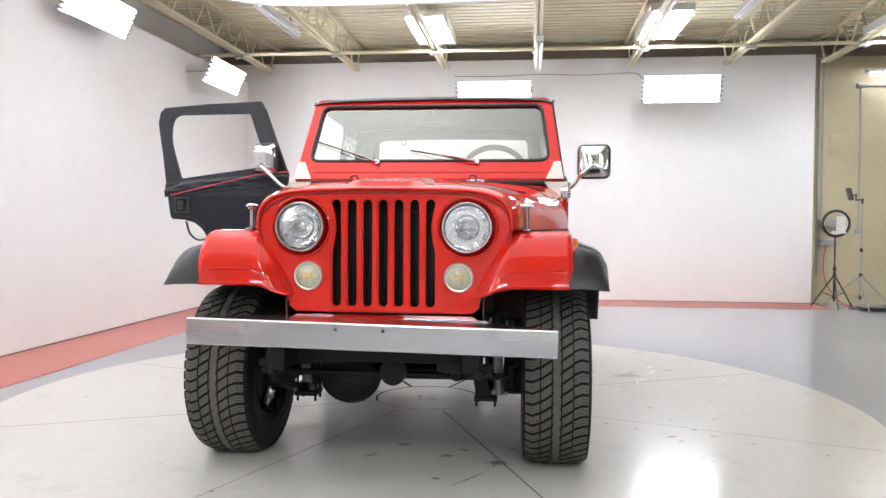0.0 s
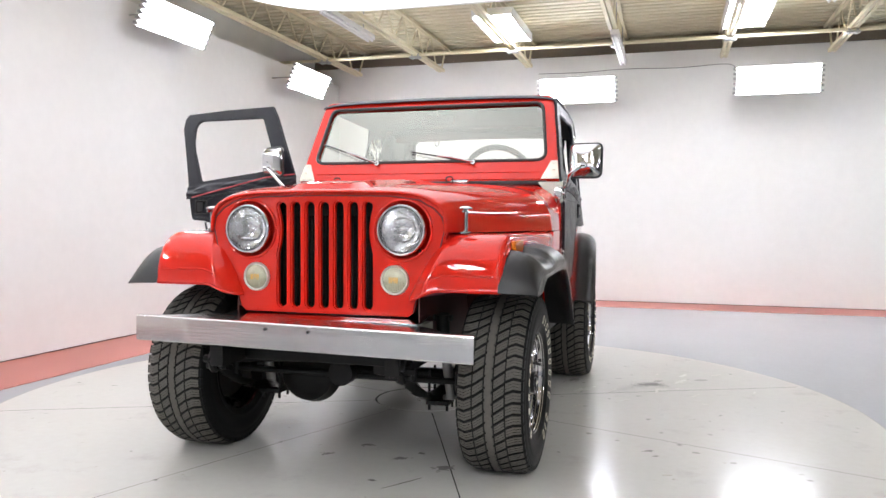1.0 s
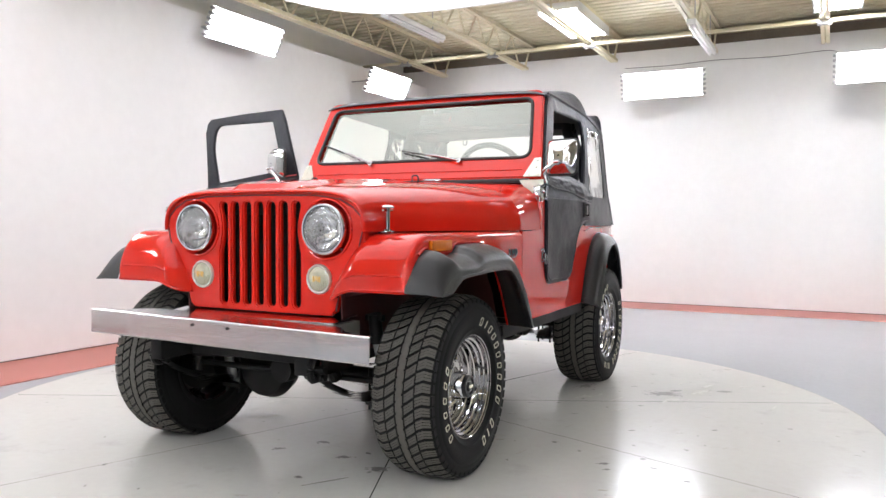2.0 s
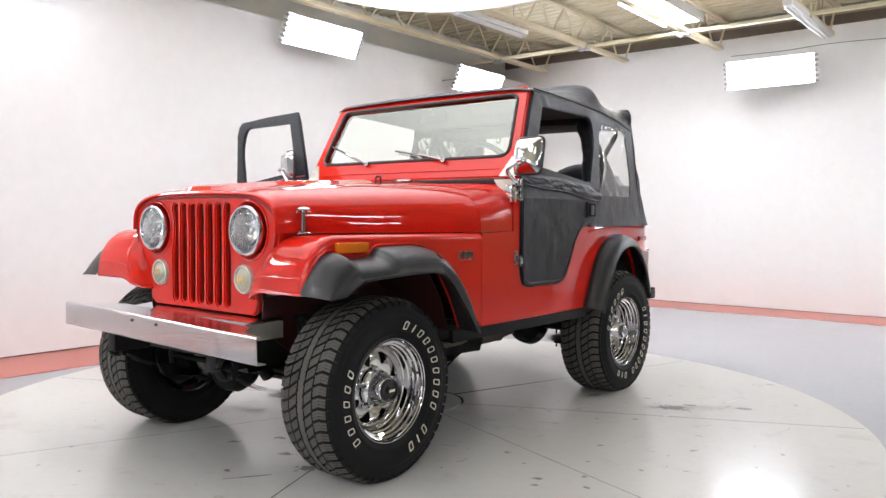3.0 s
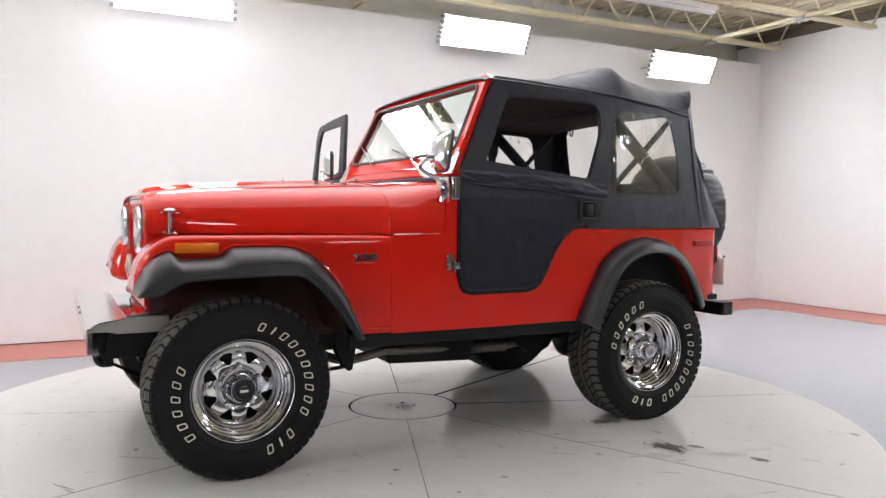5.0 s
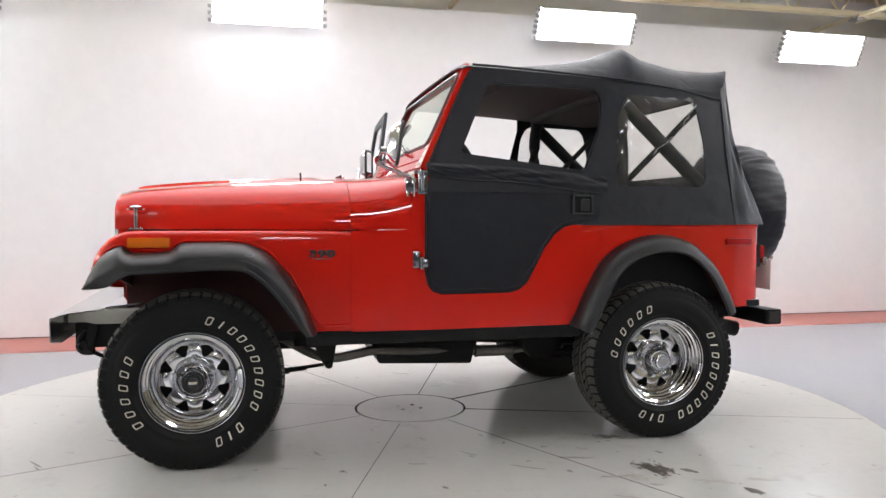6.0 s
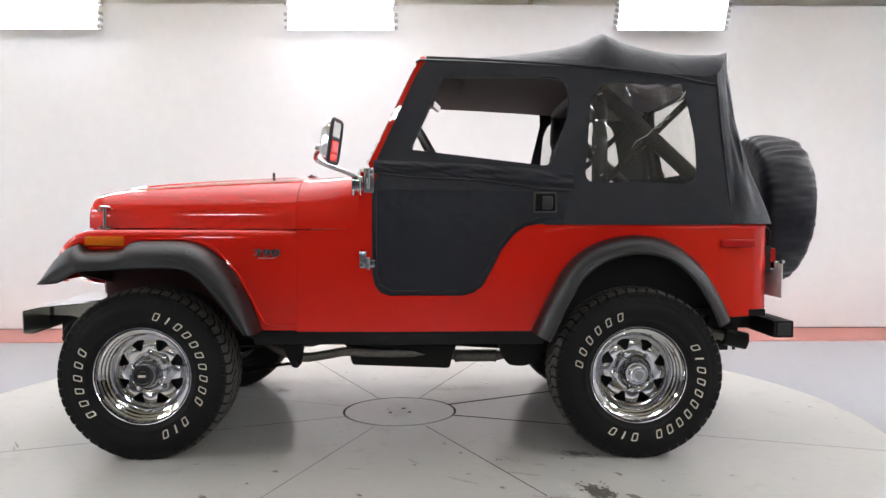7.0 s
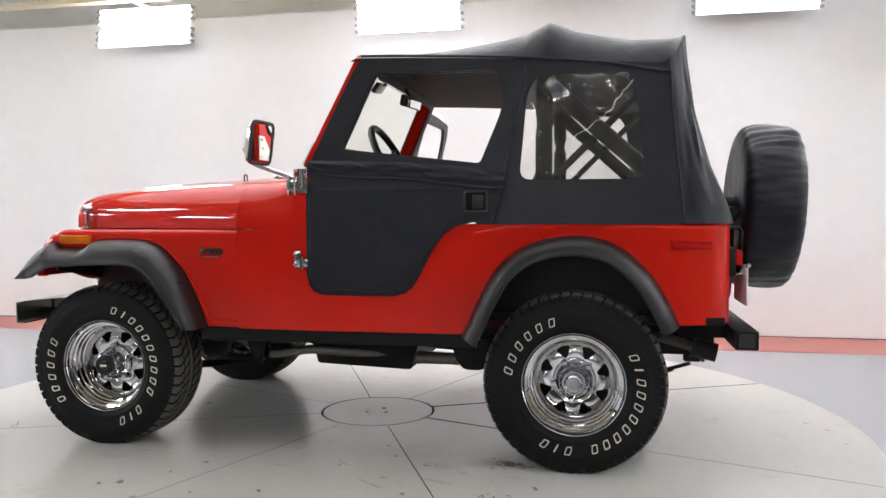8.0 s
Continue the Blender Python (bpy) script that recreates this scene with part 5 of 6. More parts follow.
# ---- soft doors
def soft_door(s, place, closed):
    """A door in its own plane: u runs back from the hinge, v is height; place(u, v, out) puts it in space."""
    low = [(0.0, 1.16), (0.0, 0.80), (0.012, 0.745), (0.035, 0.715), (0.075, 0.702), (0.39, 0.702), (0.44, 0.715), (0.475, 0.742), (0.515, 0.81), (0.56, 0.90), (0.61, 0.965), (0.66, 1.0), (0.73, 1.016), (0.825, 1.022), (0.835, 1.06), (0.85, 1.16)]
    bm = bmesh.new()
    sheet(bm, low, (), lambda u, v: place(u, v, 0.006), 0.028, place(0, 0, -1) - place(0, 0, 0))
    bmesh.ops.recalc_face_normals(bm, faces=bm.faces)
    edges = [e for e in bm.edges if len(e.link_faces) == 2 and e.calc_face_angle(0) > 1.0]
    bmesh.ops.bevel(bm, geom=edges, offset=0.007, segments=2, affect="EDGES")
    door = crisp(part("soft_door", bm, "black_vinyl", car, "black vinyl half-window door, shut" if closed else "black vinyl half-window door, swung wide open", 60))
    up = [(0.0, 1.15), (0.85, 1.15), (0.905, 1.40), (0.955, 1.60), (0.945, 1.665), (0.915, 1.693), (0.60, 1.712), (0.23, 1.722), (0.19, 1.66), (0.02, 1.29)]
    hole = rounded([(0.168, 1.332), (0.305, 1.648), (0.845, 1.646), (0.855, 1.50), (0.760, 1.262)], [0.012, 0.015, 0.07, 0.10, 0.02], 5)
    bm = bmesh.new()
    sheet(bm, up, (hole,), lambda u, v: place(u, v, 0.004), 0.022, place(0, 0, -1) - place(0, 0, 0))
    bmesh.ops.recalc_face_normals(bm, faces=bm.faces)
    edges = [e for e in bm.edges if len(e.link_faces) == 2 and e.calc_face_angle(0) > 1.0]
    bmesh.ops.bevel(bm, geom=edges, offset=0.006, segments=2, affect="EDGES")
    crisp(part("window_frame", bm, "black_vinyl", door, "black vinyl window surround with the window rolled out", 60))
    # loose creased flap under the window
    bm = bmesh.new()
    rows = []
    for i in range(15):
        k = i / 14
        row = []
        for j in range(73):
            q = j / 72
            u = 0.006 + 0.86 * q
            zt = 1.285 - 0.055 * q + 0.012 * math.sin(q * 3)
            zb = 1.232 - 0.075 * q - 0.006 * math.sin(q * 9)
            v = zt + (zb - zt) * k
            fold = 0.011 * math.sin(math.pi * min(1, k * 1.02)) * (0.75 + 0.6 * noise.noise((q * 9, k * 2, 5.0))) + math.sin(math.pi * k) * (0.010 * noise.noise((q * 7 + k * 2.2, k * 2.4, 2.0)) + 0.012 * abs(noise.noise((q * 13 - k * 3.5, k * 2.4, 6.0))) - 0.002)
            row.append(place(u, v, 0.008 + fold + (0.004 if i == 14 else 0)))
        rows.append(row)
    grid(bm, rows)
    part("window_flap", bm, "black_vinyl", door, "creased vinyl flap under the window", 80)
    bm = bmesh.new()
    tube(bm, [place(0.006 + 0.86 * q, 1.232 - 0.075 * q - 0.006 * math.sin(q * 9), 0.010) for q in np.linspace(0, 1, 14)], 0.004, 6)
    tube(bm, [place(u, v, 0.007) for u, v in ((0.018, 1.14), (0.018, 0.80), (0.03, 0.75), (0.08, 0.722), (0.38, 0.722), (0.43, 0.735), (0.50, 0.82), (0.545, 0.905), (0.60, 0.98), (0.65, 1.018), (0.72, 1.036), (0.80, 1.04))], 0.003, 6)
    part("piping", bm, "black_vinyl", door)
    bm = bmesh.new()
    for u0, u1, v0, v1 in ((0.695, 0.795, 1.140, 1.148), (0.695, 0.795, 1.058, 1.066), (0.695, 0.703, 1.066, 1.140), (0.787, 0.795, 1.066, 1.140)):
        a, b = place(u0, v0, 0.004), place(u1, v1, 0.016)
        box(bm, tuple(a), tuple(b), 0.002)
    pull = part("latch", bm, "gasket", door, "black recessed paddle latch")
    # near-black plate on the door; its colour gives the recess its shade
    bm = bmesh.new()
    box(bm, tuple(place(0.703, 1.066, 0.002)), tuple(place(0.787, 1.140, 0.0075)))
    part("recess", bm, "joint", pull)
    bm = bmesh.new()
    box(bm, tuple(place(0.733, 1.075, 0.008)), tuple(place(0.778, 1.130, 0.015)), 0.003)
    part("paddle", bm, "black_plastic", pull)
    return door


def shut_place(u, v, out):
    y = -0.084 + u
    base = tub_x(y) + 0.004
    k = max(0.0, v - 1.15)
    lean = (base - (roof_w(max(0.1, y)) + 0.004)) / 0.57 * k
    return Vector((base - lean + out, y, v))


def open_place(u, v, out):
    k = max(0.0, v - 1.15) * 0.17
    return Vector((-0.80 - u * 0.895, -0.085 + u * 0.04 + k - out, v + 0.012))


soft_door(1, shut_place, True)
door = soft_door(-1, open_place, False)
bm = bmesh.new()
tube(bm, [(-1.53, -0.07, 1.175), (-1.25, -0.09, 1.235), (-0.98, -0.13, 1.29), (-0.80, -0.10, 1.31)], 0.004, 6)
part("check_cord", bm, "cord_red", door, "red cord holding the door open")
bm = bmesh.new()
tube(bm, smooth_line([(-1.44, -0.06, 1.02), (-1.42, -0.06, 0.95), (-1.37, -0.06, 0.91), (-1.31, -0.06, 0.92), (-1.28, -0.06, 0.95)], 4), 0.006, 6)
part("strap", bm, "black_vinyl", door)

# ---- wheels
TR = 0.374


def wheel_parts(parent):
    """One wheel about the x axis at the origin, its outer face towards +x."""
    bm = bmesh.new()
    lathe(bm, [(0.112, 0.199), (0.118, 0.203), (0.123, 0.207), (0.123, 0.210), (0.119, 0.212), (0.114, 0.211), (0.112, 0.206), (0.111, 0.199), (0.099, 0.197), (0.095, 0.189), (0.082, 0.187), (0.078, 0.180), (0.062, 0.178), (0.058, 0.173),
               (0.038, 0.171), (0.034, 0.167), (0.014, 0.165), (0.006, 0.162), (-0.02, 0.163), (-0.10, 0.180), (-0.12, 0.205), (-0.125, 0.205), (-0.10, 0.190), (0.0, 0.178), (0.05, 0.188), (0.10, 0.206), (0.112, 0.206)], 80, "x", (0, 0, 0), True)
    wheel = link_mesh("wheel", bm, "chrome", parent, "chrome eight-spoke wheel with an all-terrain tyre", 30)
    # spoked disc with eight windows
    bm = bmesh.new()

    def dish(r):
        return interp(r, ((0.03, 0.046), (0.055, 0.044), (0.066, 0.030), (0.080, 0.024), (0.092, 0.030), (0.104, 0.031), (0.120, 0.030), (0.138, 0.025), (0.152, 0.014), (0.162, 0.010)))

    def ring(r0, r1, steps):
        rs = np.linspace(r0, r1, steps)
        grid(bm, [[(dish(r), r * math.cos(t), r * math.sin(t)) for t in np.linspace(0, 2 * math.pi, 65)] for r in rs])

    ring(0.03, 0.098, 12)
    ring(0.149, 0.163, 4)
    for k in range(8):
        rows = []
        for r in np.linspace(0.098, 0.149, 12):
            q = (r - 0.098) / 0.051
            window = 14.0 * min(1.0, max(0.0, q) / 0.15) ** 0.5 * (0.30 + 0.70 * q) * min(1.0, max(0.0, 1 - q) / 0.18) ** 0.5
            half = radians(22.5 - window)
            rows.append([(dish(r) + 0.004 * (1 - c * c) * math.sin(math.pi * q), r * math.cos(math.pi / 4 * k + half * c), r * math.sin(math.pi / 4 * k + half * c)) for c in np.linspace(-1, 1, 9)])
        grid(bm, rows)
    bmesh.ops.remove_doubles(bm, verts=bm.verts, dist=0.0004)
    thicken(bm, 0.005)
    part("spokes", bm, "chrome", wheel, "", 50)
    bm = bmesh.new()
    lathe(bm, [(-0.06, 0.01), (-0.06, 0.156), (-0.025, 0.156), (-0.02, 0.148), (-0.015, 0.01)], 40, "x")
    part("brake_drum", bm, "chassis", wheel, "dark brake drum behind the spokes")
    for k in range(5):
        bm = bmesh.new()
        a = 2 * math.pi * (k + 0.3) / 5
        rod(bm, (0.03, 0.082 * math.cos(a), 0.082 * math.sin(a)), (0.052, 0.082 * math.cos(a), 0.082 * math.sin(a)), 0.012, 6, 0.009)
        part("wheel_nut", bm, "chrome", wheel)
    # tyre carcass
    bm = bmesh.new()
    prof = [(0.118, 0.200), (0.126, 0.215), (0.1315, 0.230), (0.1350, 0.233), (0.1355, 0.238), (0.1345, 0.241), (0.1385, 0.262), (0.1405, 0.285), (0.1385, 0.310), (0.1365, 0.3125), (0.1365, 0.3135), (0.134, 0.330), (0.128, 0.345), (0.116, 0.358), (0.105, 0.3635)]
    full = prof + [(0.06, 0.3655), (0.0, 0.366), (-0.06, 0.3655)] + [(-a, r) for a, r in reversed(prof)]
    lathe(bm, full, 96, "x")
    bmesh.ops.delete(bm, geom=[f for f in bm.faces if len(f.verts) > 8], context="FACES_ONLY")
    tyre = part("tyre", bm, "rubber", wheel, "black all-terrain tyre with raised white lettering", 50)

    # tread blocks
    bm = bmesh.new()

    def block(x0, x1, a0, a1, skew, r0=0.362, r1=TR, fall=0.0):
        """A tread block between two angles; skew slants it across the tread."""
        low, high = [], []
        for x, a in ((x0, a0), (x1, a0 + skew), (x1, a1 + skew), (x0, a1)):
            for r, lst in ((r0, low), (r1 - (fall if abs(x) > 0.1 else 0.0) - 0.004 * (abs(x) / 0.12) ** 3, high)):
                lst.append(bm.verts.new((x, r * math.cos(a), r * math.sin(a))))
        bm.faces.new(high)
        for k in range(4):
            bm.faces.new((low[k], low[(k + 1) % 4], high[(k + 1) % 4], high[k]))

    count = 52
    pitch = 2 * math.pi / count
    # smooth centre rib with a toothed edge
    lathe(bm, [(-0.0115, 0.362), (-0.0115, TR), (0.0115, TR), (0.0115, 0.362)], 104, "x")
    bmesh.ops.delete(bm, geom=[f for f in bm.faces if len(f.verts) > 8], context="FACES_ONLY")
    for k in range(count):
        a = k * pitch
        for sx, shift in ((-1, 0.0), (1, 0.35)):
            b = a + shift * pitch
            block(sx * 0.0112, sx * 0.0155, b + 0.12 * pitch, b + 0.92 * pitch, 0.0, 0.356, TR - 0.0003)
            # slanted blocks with narrow cuts, and the shoulder lugs outside them
            x0, x1 = (0.0215, 0.0610) if sx > 0 else (-0.0610, -0.0215)
            for p, q in ((0.0, 0.205), (0.245, 0.45), (0.49, 0.70)):
                block(x0, x1, b + p * pitch, b + q * pitch, -0.074, 0.354)
            x0, x1 = (0.0665, 0.1235) if sx > 0 else (-0.1235, -0.0665)
            for p, q in ((0.0, 0.215), (0.255, 0.47), (0.51, 0.73)):
                for xa, xb, at, lean in ((x0, (x0 + x1) / 2, 0.0, -0.034 if sx > 0 else 0.010), ((x0 + x1) / 2, x1, -0.034 if sx > 0 else 0.010, 0.010 if sx > 0 else -0.034)):
                    block(xa, xb, b + (0.2 + p) * pitch + at, b + (0.2 + q) * pitch + at, lean, 0.350, TR, 0.010)
            x0, x1 = (0.1235, 0.1315) if sx > 0 else (-0.1315, -0.1235)
            block(x0, x1, b + (0.2 if sx < 0 else -0.05) * pitch, b + (1.0 if sx < 0 else 0.75) * pitch, 0.0, 0.336, 0.3600)
    tread = part("tread", bm, "tread_rubber", tyre, "worn grey tread blocks", 30)
    tread.data.materials.append(M["rubber"])
    for p in tread.data.polygons:
        outward = Vector((0, p.center.y, p.center.z)).normalized()
        if p.normal.dot(outward) < 0.9 or abs(p.center.x) > 0.122:
            p.material_index = 1
    return wheel, tyre


def sidewall_bars(tyre, turn):
    """Pale outlined bars in place of the maker's raised letters."""
    for start, step, count in ((217, -12.0, 6), (75, -10.9, 10), (-46, -10.7, 3)):
        for k in range(count):
            a = radians(start + step * k + turn)
            bm = bmesh.new()
            slim = (start == -46 and k == 1) or (start == 75 and k == 1)
            hw = 0.0035 if slim else 0.0125
            out = rounded([(-hw, -0.0175), (hw, -0.0175), (hw, 0.0175), (-hw, 0.0175)], 0.006, 2)
            hole = [] if slim else [rounded([(-hw + 0.0042, -0.0133), (hw - 0.0042, -0.0133), (hw - 0.0042, 0.0133), (-hw + 0.0042, 0.0133)], 0.003, 2)]

            def put(u, v):
                r = 0.266 + v
                b = a - u / 0.266 - v * 0.9
                x = interp(r, ((0.241, 0.1350), (0.262, 0.1385), (0.285, 0.1405), (0.306, 0.1390))) + 0.0014
                return (x, r * math.cos(b), r * math.sin(b))

            sheet(bm, out, hole, put, 0.002, (-1, 0, 0))
            part("sidewall_bar", bm, "letter_white", tyre)


WX, WZ = 0.695, 0.361
wheel, tyre = wheel_parts(car)
sidewall_bars(tyre, 0)
wheel.matrix_basis = pose(WX, -1.065, WZ)
rear_left = copy_thing(wheel, pose(WX + 0.003, 1.065, WZ, -48))
front_right = copy_thing(wheel, pose(-WX, -1.065, WZ, 20, 0, 180))
rear_right = copy_thing(wheel, pose(-WX, 1.065, WZ, 70, 0, 180))
for w, front in ((wheel, True), (front_right, True), (rear_left, False), (rear_right, False)):
    bm = bmesh.new()
    if front:
        lathe(bm, [(0.028, 0.078), (0.040, 0.076), (0.050, 0.064), (0.058, 0.060), (0.095, 0.052), (0.100, 0.049), (0.104, 0.046), (0.104, 0.01)], 40, "x")
        hub = part("hub", bm, "chrome", w, "chrome hub with a black locking centre")
        bm = bmesh.new()
        lathe(bm, [(0.09, 0.047), (0.116, 0.047), (0.120, 0.044), (0.120, 0.037), (0.112, 0.035), (0.112, 0.01)], 36, "x")
        lathe(bm, [(0.10, 0.022), (0.122, 0.022), (0.124, 0.019), (0.124, 0.002)], 6, "x")
        part("locking_hub", bm, "black_plastic", hub)
        bm = bmesh.new()
        box(bm, (0.124, -0.016, -0.005), (0.127, 0.016, 0.005), 0.001)
        part("dial_mark", bm, "letter_white", hub)
    else:
        lathe(bm, [(0.028, 0.078), (0.040, 0.076), (0.050, 0.066), (0.056, 0.062), (0.092, 0.052), (0.097, 0.047), (0.097, 0.038), (0.120, 0.036), (0.124, 0.032), (0.124, 0.002)], 40, "x")
        hub = part("hub", bm, "chrome", w, "plain chrome hub cap")
        bm = bmesh.new()
        lathe(bm, [(0.120, 0.020), (0.1255, 0.020), (0.1255, 0.002)], 24, "x")
        for v in (-0.006, 0.0, 0.006):
            box(bm, (0.125, -0.013, v - 0.0015), (0.127, 0.013, v + 0.0015))
        part("cap_disc", bm, "grey_metal", hub)
    bm = bmesh.new()
    rod(bm, (0.080, 0.186 * math.cos(0.25), 0.186 * math.sin(0.25)), (0.112, 0.178 * math.cos(0.25), 0.178 * math.sin(0.25)), 0.006, 8)
    part("valve", bm, "gasket", w)

# ---- bumpers
bm = bmesh.new()
T = pose(-0.013, 0, 0.588, 0, 0.95, 0)
rows = []
for x in (-0.702, -0.62, -0.56, -0.50, -0.45, 0.0, 0.45, 0.50, 0.56, 0.62, 0.702):
    back = interp(abs(x), ((0.45, -1.475), (0.50, -1.505), (0.56, -1.575), (0.62, -1.608), (0.702, -1.616)))
    fold = [(back, 0.053), (-1.622, 0.053), (-1.630, 0.051), (-1.634, 0.045), (-1.634, -0.044), (-1.630, -0.050), (-1.590, -0.051), (-1.590, -0.047), (-1.628, -0.046), (-1.630, 0.043), (-1.622, 0.049), (back, 0.049)]
    rows.append([T @ Vector((x, y, z)) for y, z in fold + fold[:1]])
vs = grid(bm, rows)
for r in (vs[0], vs[-1]):
    bm.faces.new(r[:-1])
bmesh.ops.remove_doubles(bm, verts=bm.verts, dist=1e-5)
bumper = crisp(part("front_bumper", bm, "brushed", car, "flat brushed metal front bumper bar", 60))
bm = bmesh.new()
sheet(bm, rounded([(-0.43, -1.475), (0.43, -1.475), (0.43, -1.30), (-0.43, -1.30)], 0.02), (), lambda u, v: (u, v, 0.640 + 0.10 * (v + 1.475)), 0.005, (0, 0, -1))
part("gravel_shield", bm, "chrome", bumper, "bright metal plate behind the bumper")
for s in (-1, 1):
    bm = bmesh.new()
    sheet(bm, [(-1.62, 0.632), (-1.62, 0.575), (-1.55, 0.575), (-1.50, 0.565), (-1.30, 0.565), (-1.30, 0.632)], (), lambda y, z: (s * 0.40 + 0.035, y, z), 0.07, (-1, 0, 0))
    part("bumper_bracket", bm, "silver_plate", bumper, "pale steel bracket behind the bumper")
# dark studs that stand in for the dark holes in the bumper face
for x in (-0.12, 0.06):
    bm = bmesh.new()
    rod(bm, T @ Vector((x, -1.634, 0.028)), T @ Vector((x, -1.639, 0.028)), 0.006, 8)
    part("bolt", bm, "gasket", bumper)
for s in (-1, 1):
    bm = bmesh.new()
    tube(bm, smooth_line([(s * 0.40, -1.55, 0.53), (s * 0.40, -1.585, 0.48), (s * 0.40, -1.57, 0.44), (s * 0.40, -1.52, 0.44)], 4), 0.016, 8)
    rod(bm, (s * 0.40 - 0.05, -1.555, 0.475), (s * 0.40 + 0.05, -1.555, 0.475), 0.016, 10)
    part("tow_shackle", bm, "chassis", car, "black tow shackle under the bumper")
bm = bmesh.new()
box(bm, (-0.70, 1.70, 0.502), (0.70, 1.79, 0.578), 0.006)
for s in (-1, 1):
    box(bm, (s * 0.40 - 0.04, 1.50, 0.51), (s * 0.40 + 0.04, 1.72, 0.58), 0.004)
part("rear_bumper", bm, "chassis", car, "square black steel tube rear bumper")
for s in (-1, 1):
    bm = bmesh.new()
    box(bm, (s * 0.705 - 0.004, 1.715, 0.513), (s * 0.705 + 0.001, 1.775, 0.567))
    part("tube_opening", bm, "gasket", car)

# ---- spare wheel with its cover, on a carrier
bm = bmesh.new()
lathe(bm, [(-0.125, 0.01), (-0.128, 0.22), (-0.132, 0.27), (-0.132, 0.30), (-0.128, 0.325), (-0.122, 0.345), (-0.112, 0.359), (-0.10, 0.368), (-0.085, 0.372), (-0.068, 0.375), (-0.05, 0.377), (-0.025, 0.378), (0.0, 0.379), (0.025, 0.378), (0.05, 0.377), (0.068, 0.374), (0.085, 0.371), (0.10, 0.366), (0.112, 0.356), (0.122, 0.342), (0.127, 0.322), (0.130, 0.30), (0.126, 0.20), (0.120, 0.01)], 180, "y", (0, 0, 0))
for v in bm.verts:
    a = math.atan2(v.co.z, v.co.x)
    r = math.hypot(v.co.x, v.co.z)
    if r > 0.25:
        k = 1 + 0.014 * noise.noise((math.cos(a) * 7, math.sin(a) * 7, v.co.y * 9)) + 0.022 * noise.noise((math.cos(a) * 14 + v.co.y * 6, math.sin(a) * 14 - v.co.y * 5, 2.2)) - 0.034 * abs(noise.noise((math.cos(a) * 15 + v.co.y * 2, math.sin(a) * 15, v.co.y * 4))) + 0.012
        v.co.x *= k
        v.co.z *= k
bmesh.ops.transform(bm, matrix=pose(0.06, 1.909, 1.082, -3), verts=bm.verts)
spare = part("spare_wheel", bm, "black_vinyl", car, "spare wheel in a creased black vinyl cover", 60)
bm = bmesh.new()
tube(bm, [(0.30, 1.70, 0.62), (0.30, 1.72, 0.70), (0.30, 1.73, 1.0), (0.30, 1.75, 1.06), (-0.30, 1.75, 1.06), (-0.30, 1.73, 1.0), (-0.30, 1.72, 0.62)], 0.022, 8)
tube(bm, [(0.52, 1.70, 0.99), (0.52, 1.735, 0.99), (0.52, 1.75, 0.97), (0.52, 1.75, 0.82), (0.52, 1.735, 0.80), (0.52, 1.70, 0.80)], 0.009, 8)
rod(bm, (0.06, 1.74, 1.08), (0.06, 1.84, 1.08), 0.05, 12)
part("tyre_carrier", bm, "chassis", spare)
for s in (-1, 1):
    bm = bmesh.new()
    box(bm, (s * 0.58 - 0.05, 1.684, 0.80), (s * 0.58 + 0.05, 1.735, 0.90), 0.008)
    lamp = part("tail_lamp", bm, "red_lens", car, "square red tail lamp")
    bm = bmesh.new()
    box(bm, (s * 0.58 - 0.056, 1.682, 0.79), (s * 0.58 + 0.056, 1.71, 0.91), 0.006)
    part("housing", bm, "chassis", lamp)
    bm = bmesh.new()
    box(bm, (s * 0.58 - 0.03, 1.7345, 0.81), (s * 0.58 + 0.03, 1.738, 0.835), 0.001)
    part("reverse_lens", bm, "amber", lamp)
bm = bmesh.new()
box(bm, (0.36, 1.745, 0.675), (0.665, 1.752, 0.83), 0.003, pose(0, 0, 0))
plate = part("licence_plate", bm, "plate_white", car, "pale rear licence plate in a bracket")
bm = bmesh.new()
for x in (0.42, 0.47, 0.52, 0.57, 0.61):
    box(bm, (x - 0.015, 1.7515, 0.715), (x + 0.015, 1.754, 0.79))
part("plate_bar", bm, "plate_bar", plate)
bm = bmesh.new()
box(bm, (0.40, 1.684, 0.80), (0.63, 1.75, 0.842), 0.004)
rod(bm, (0.655, 1.755, 0.835), (0.66, 1.755, 0.845), 0.008, 8)
part("plate_lamp", bm, "chrome", plate)

# ---- cabin
bm = bmesh.new()
box(bm, (-0.70, -0.07, 1.05), (0.70, 0.10, 1.26), 0.02)
part("dashboard", bm, "interior", car)
bm = bmesh.new()
c, r = Vector((0.37, 0.20, 1.285)), 0.20
tiltm = pose(*c, -62)
tube(bm, [tiltm @ Vector((r * math.cos(t), r * math.sin(t), 0)) for t in np.linspace(0, 2 * math.pi, 40, endpoint=False)], 0.017, 10, True)
for t in (radians(90), radians(210), radians(330)):
    rod(bm, tiltm @ Vector((0, 0, -0.03)), tiltm @ Vector((r * math.cos(t), r * math.sin(t), 0)), 0.011, 8)
rod(bm, tiltm @ Vector((0, 0, 0.0)), tiltm @ Vector((0, 0, -0.05)), 0.05, 16)
rod(bm, tiltm @ Vector((0, 0, -0.04)), tiltm @ Vector((0, 0, -0.45)), 0.022, 10)
part("steering_wheel", bm, "black_plastic", car, "thin-rimmed black steering wheel")
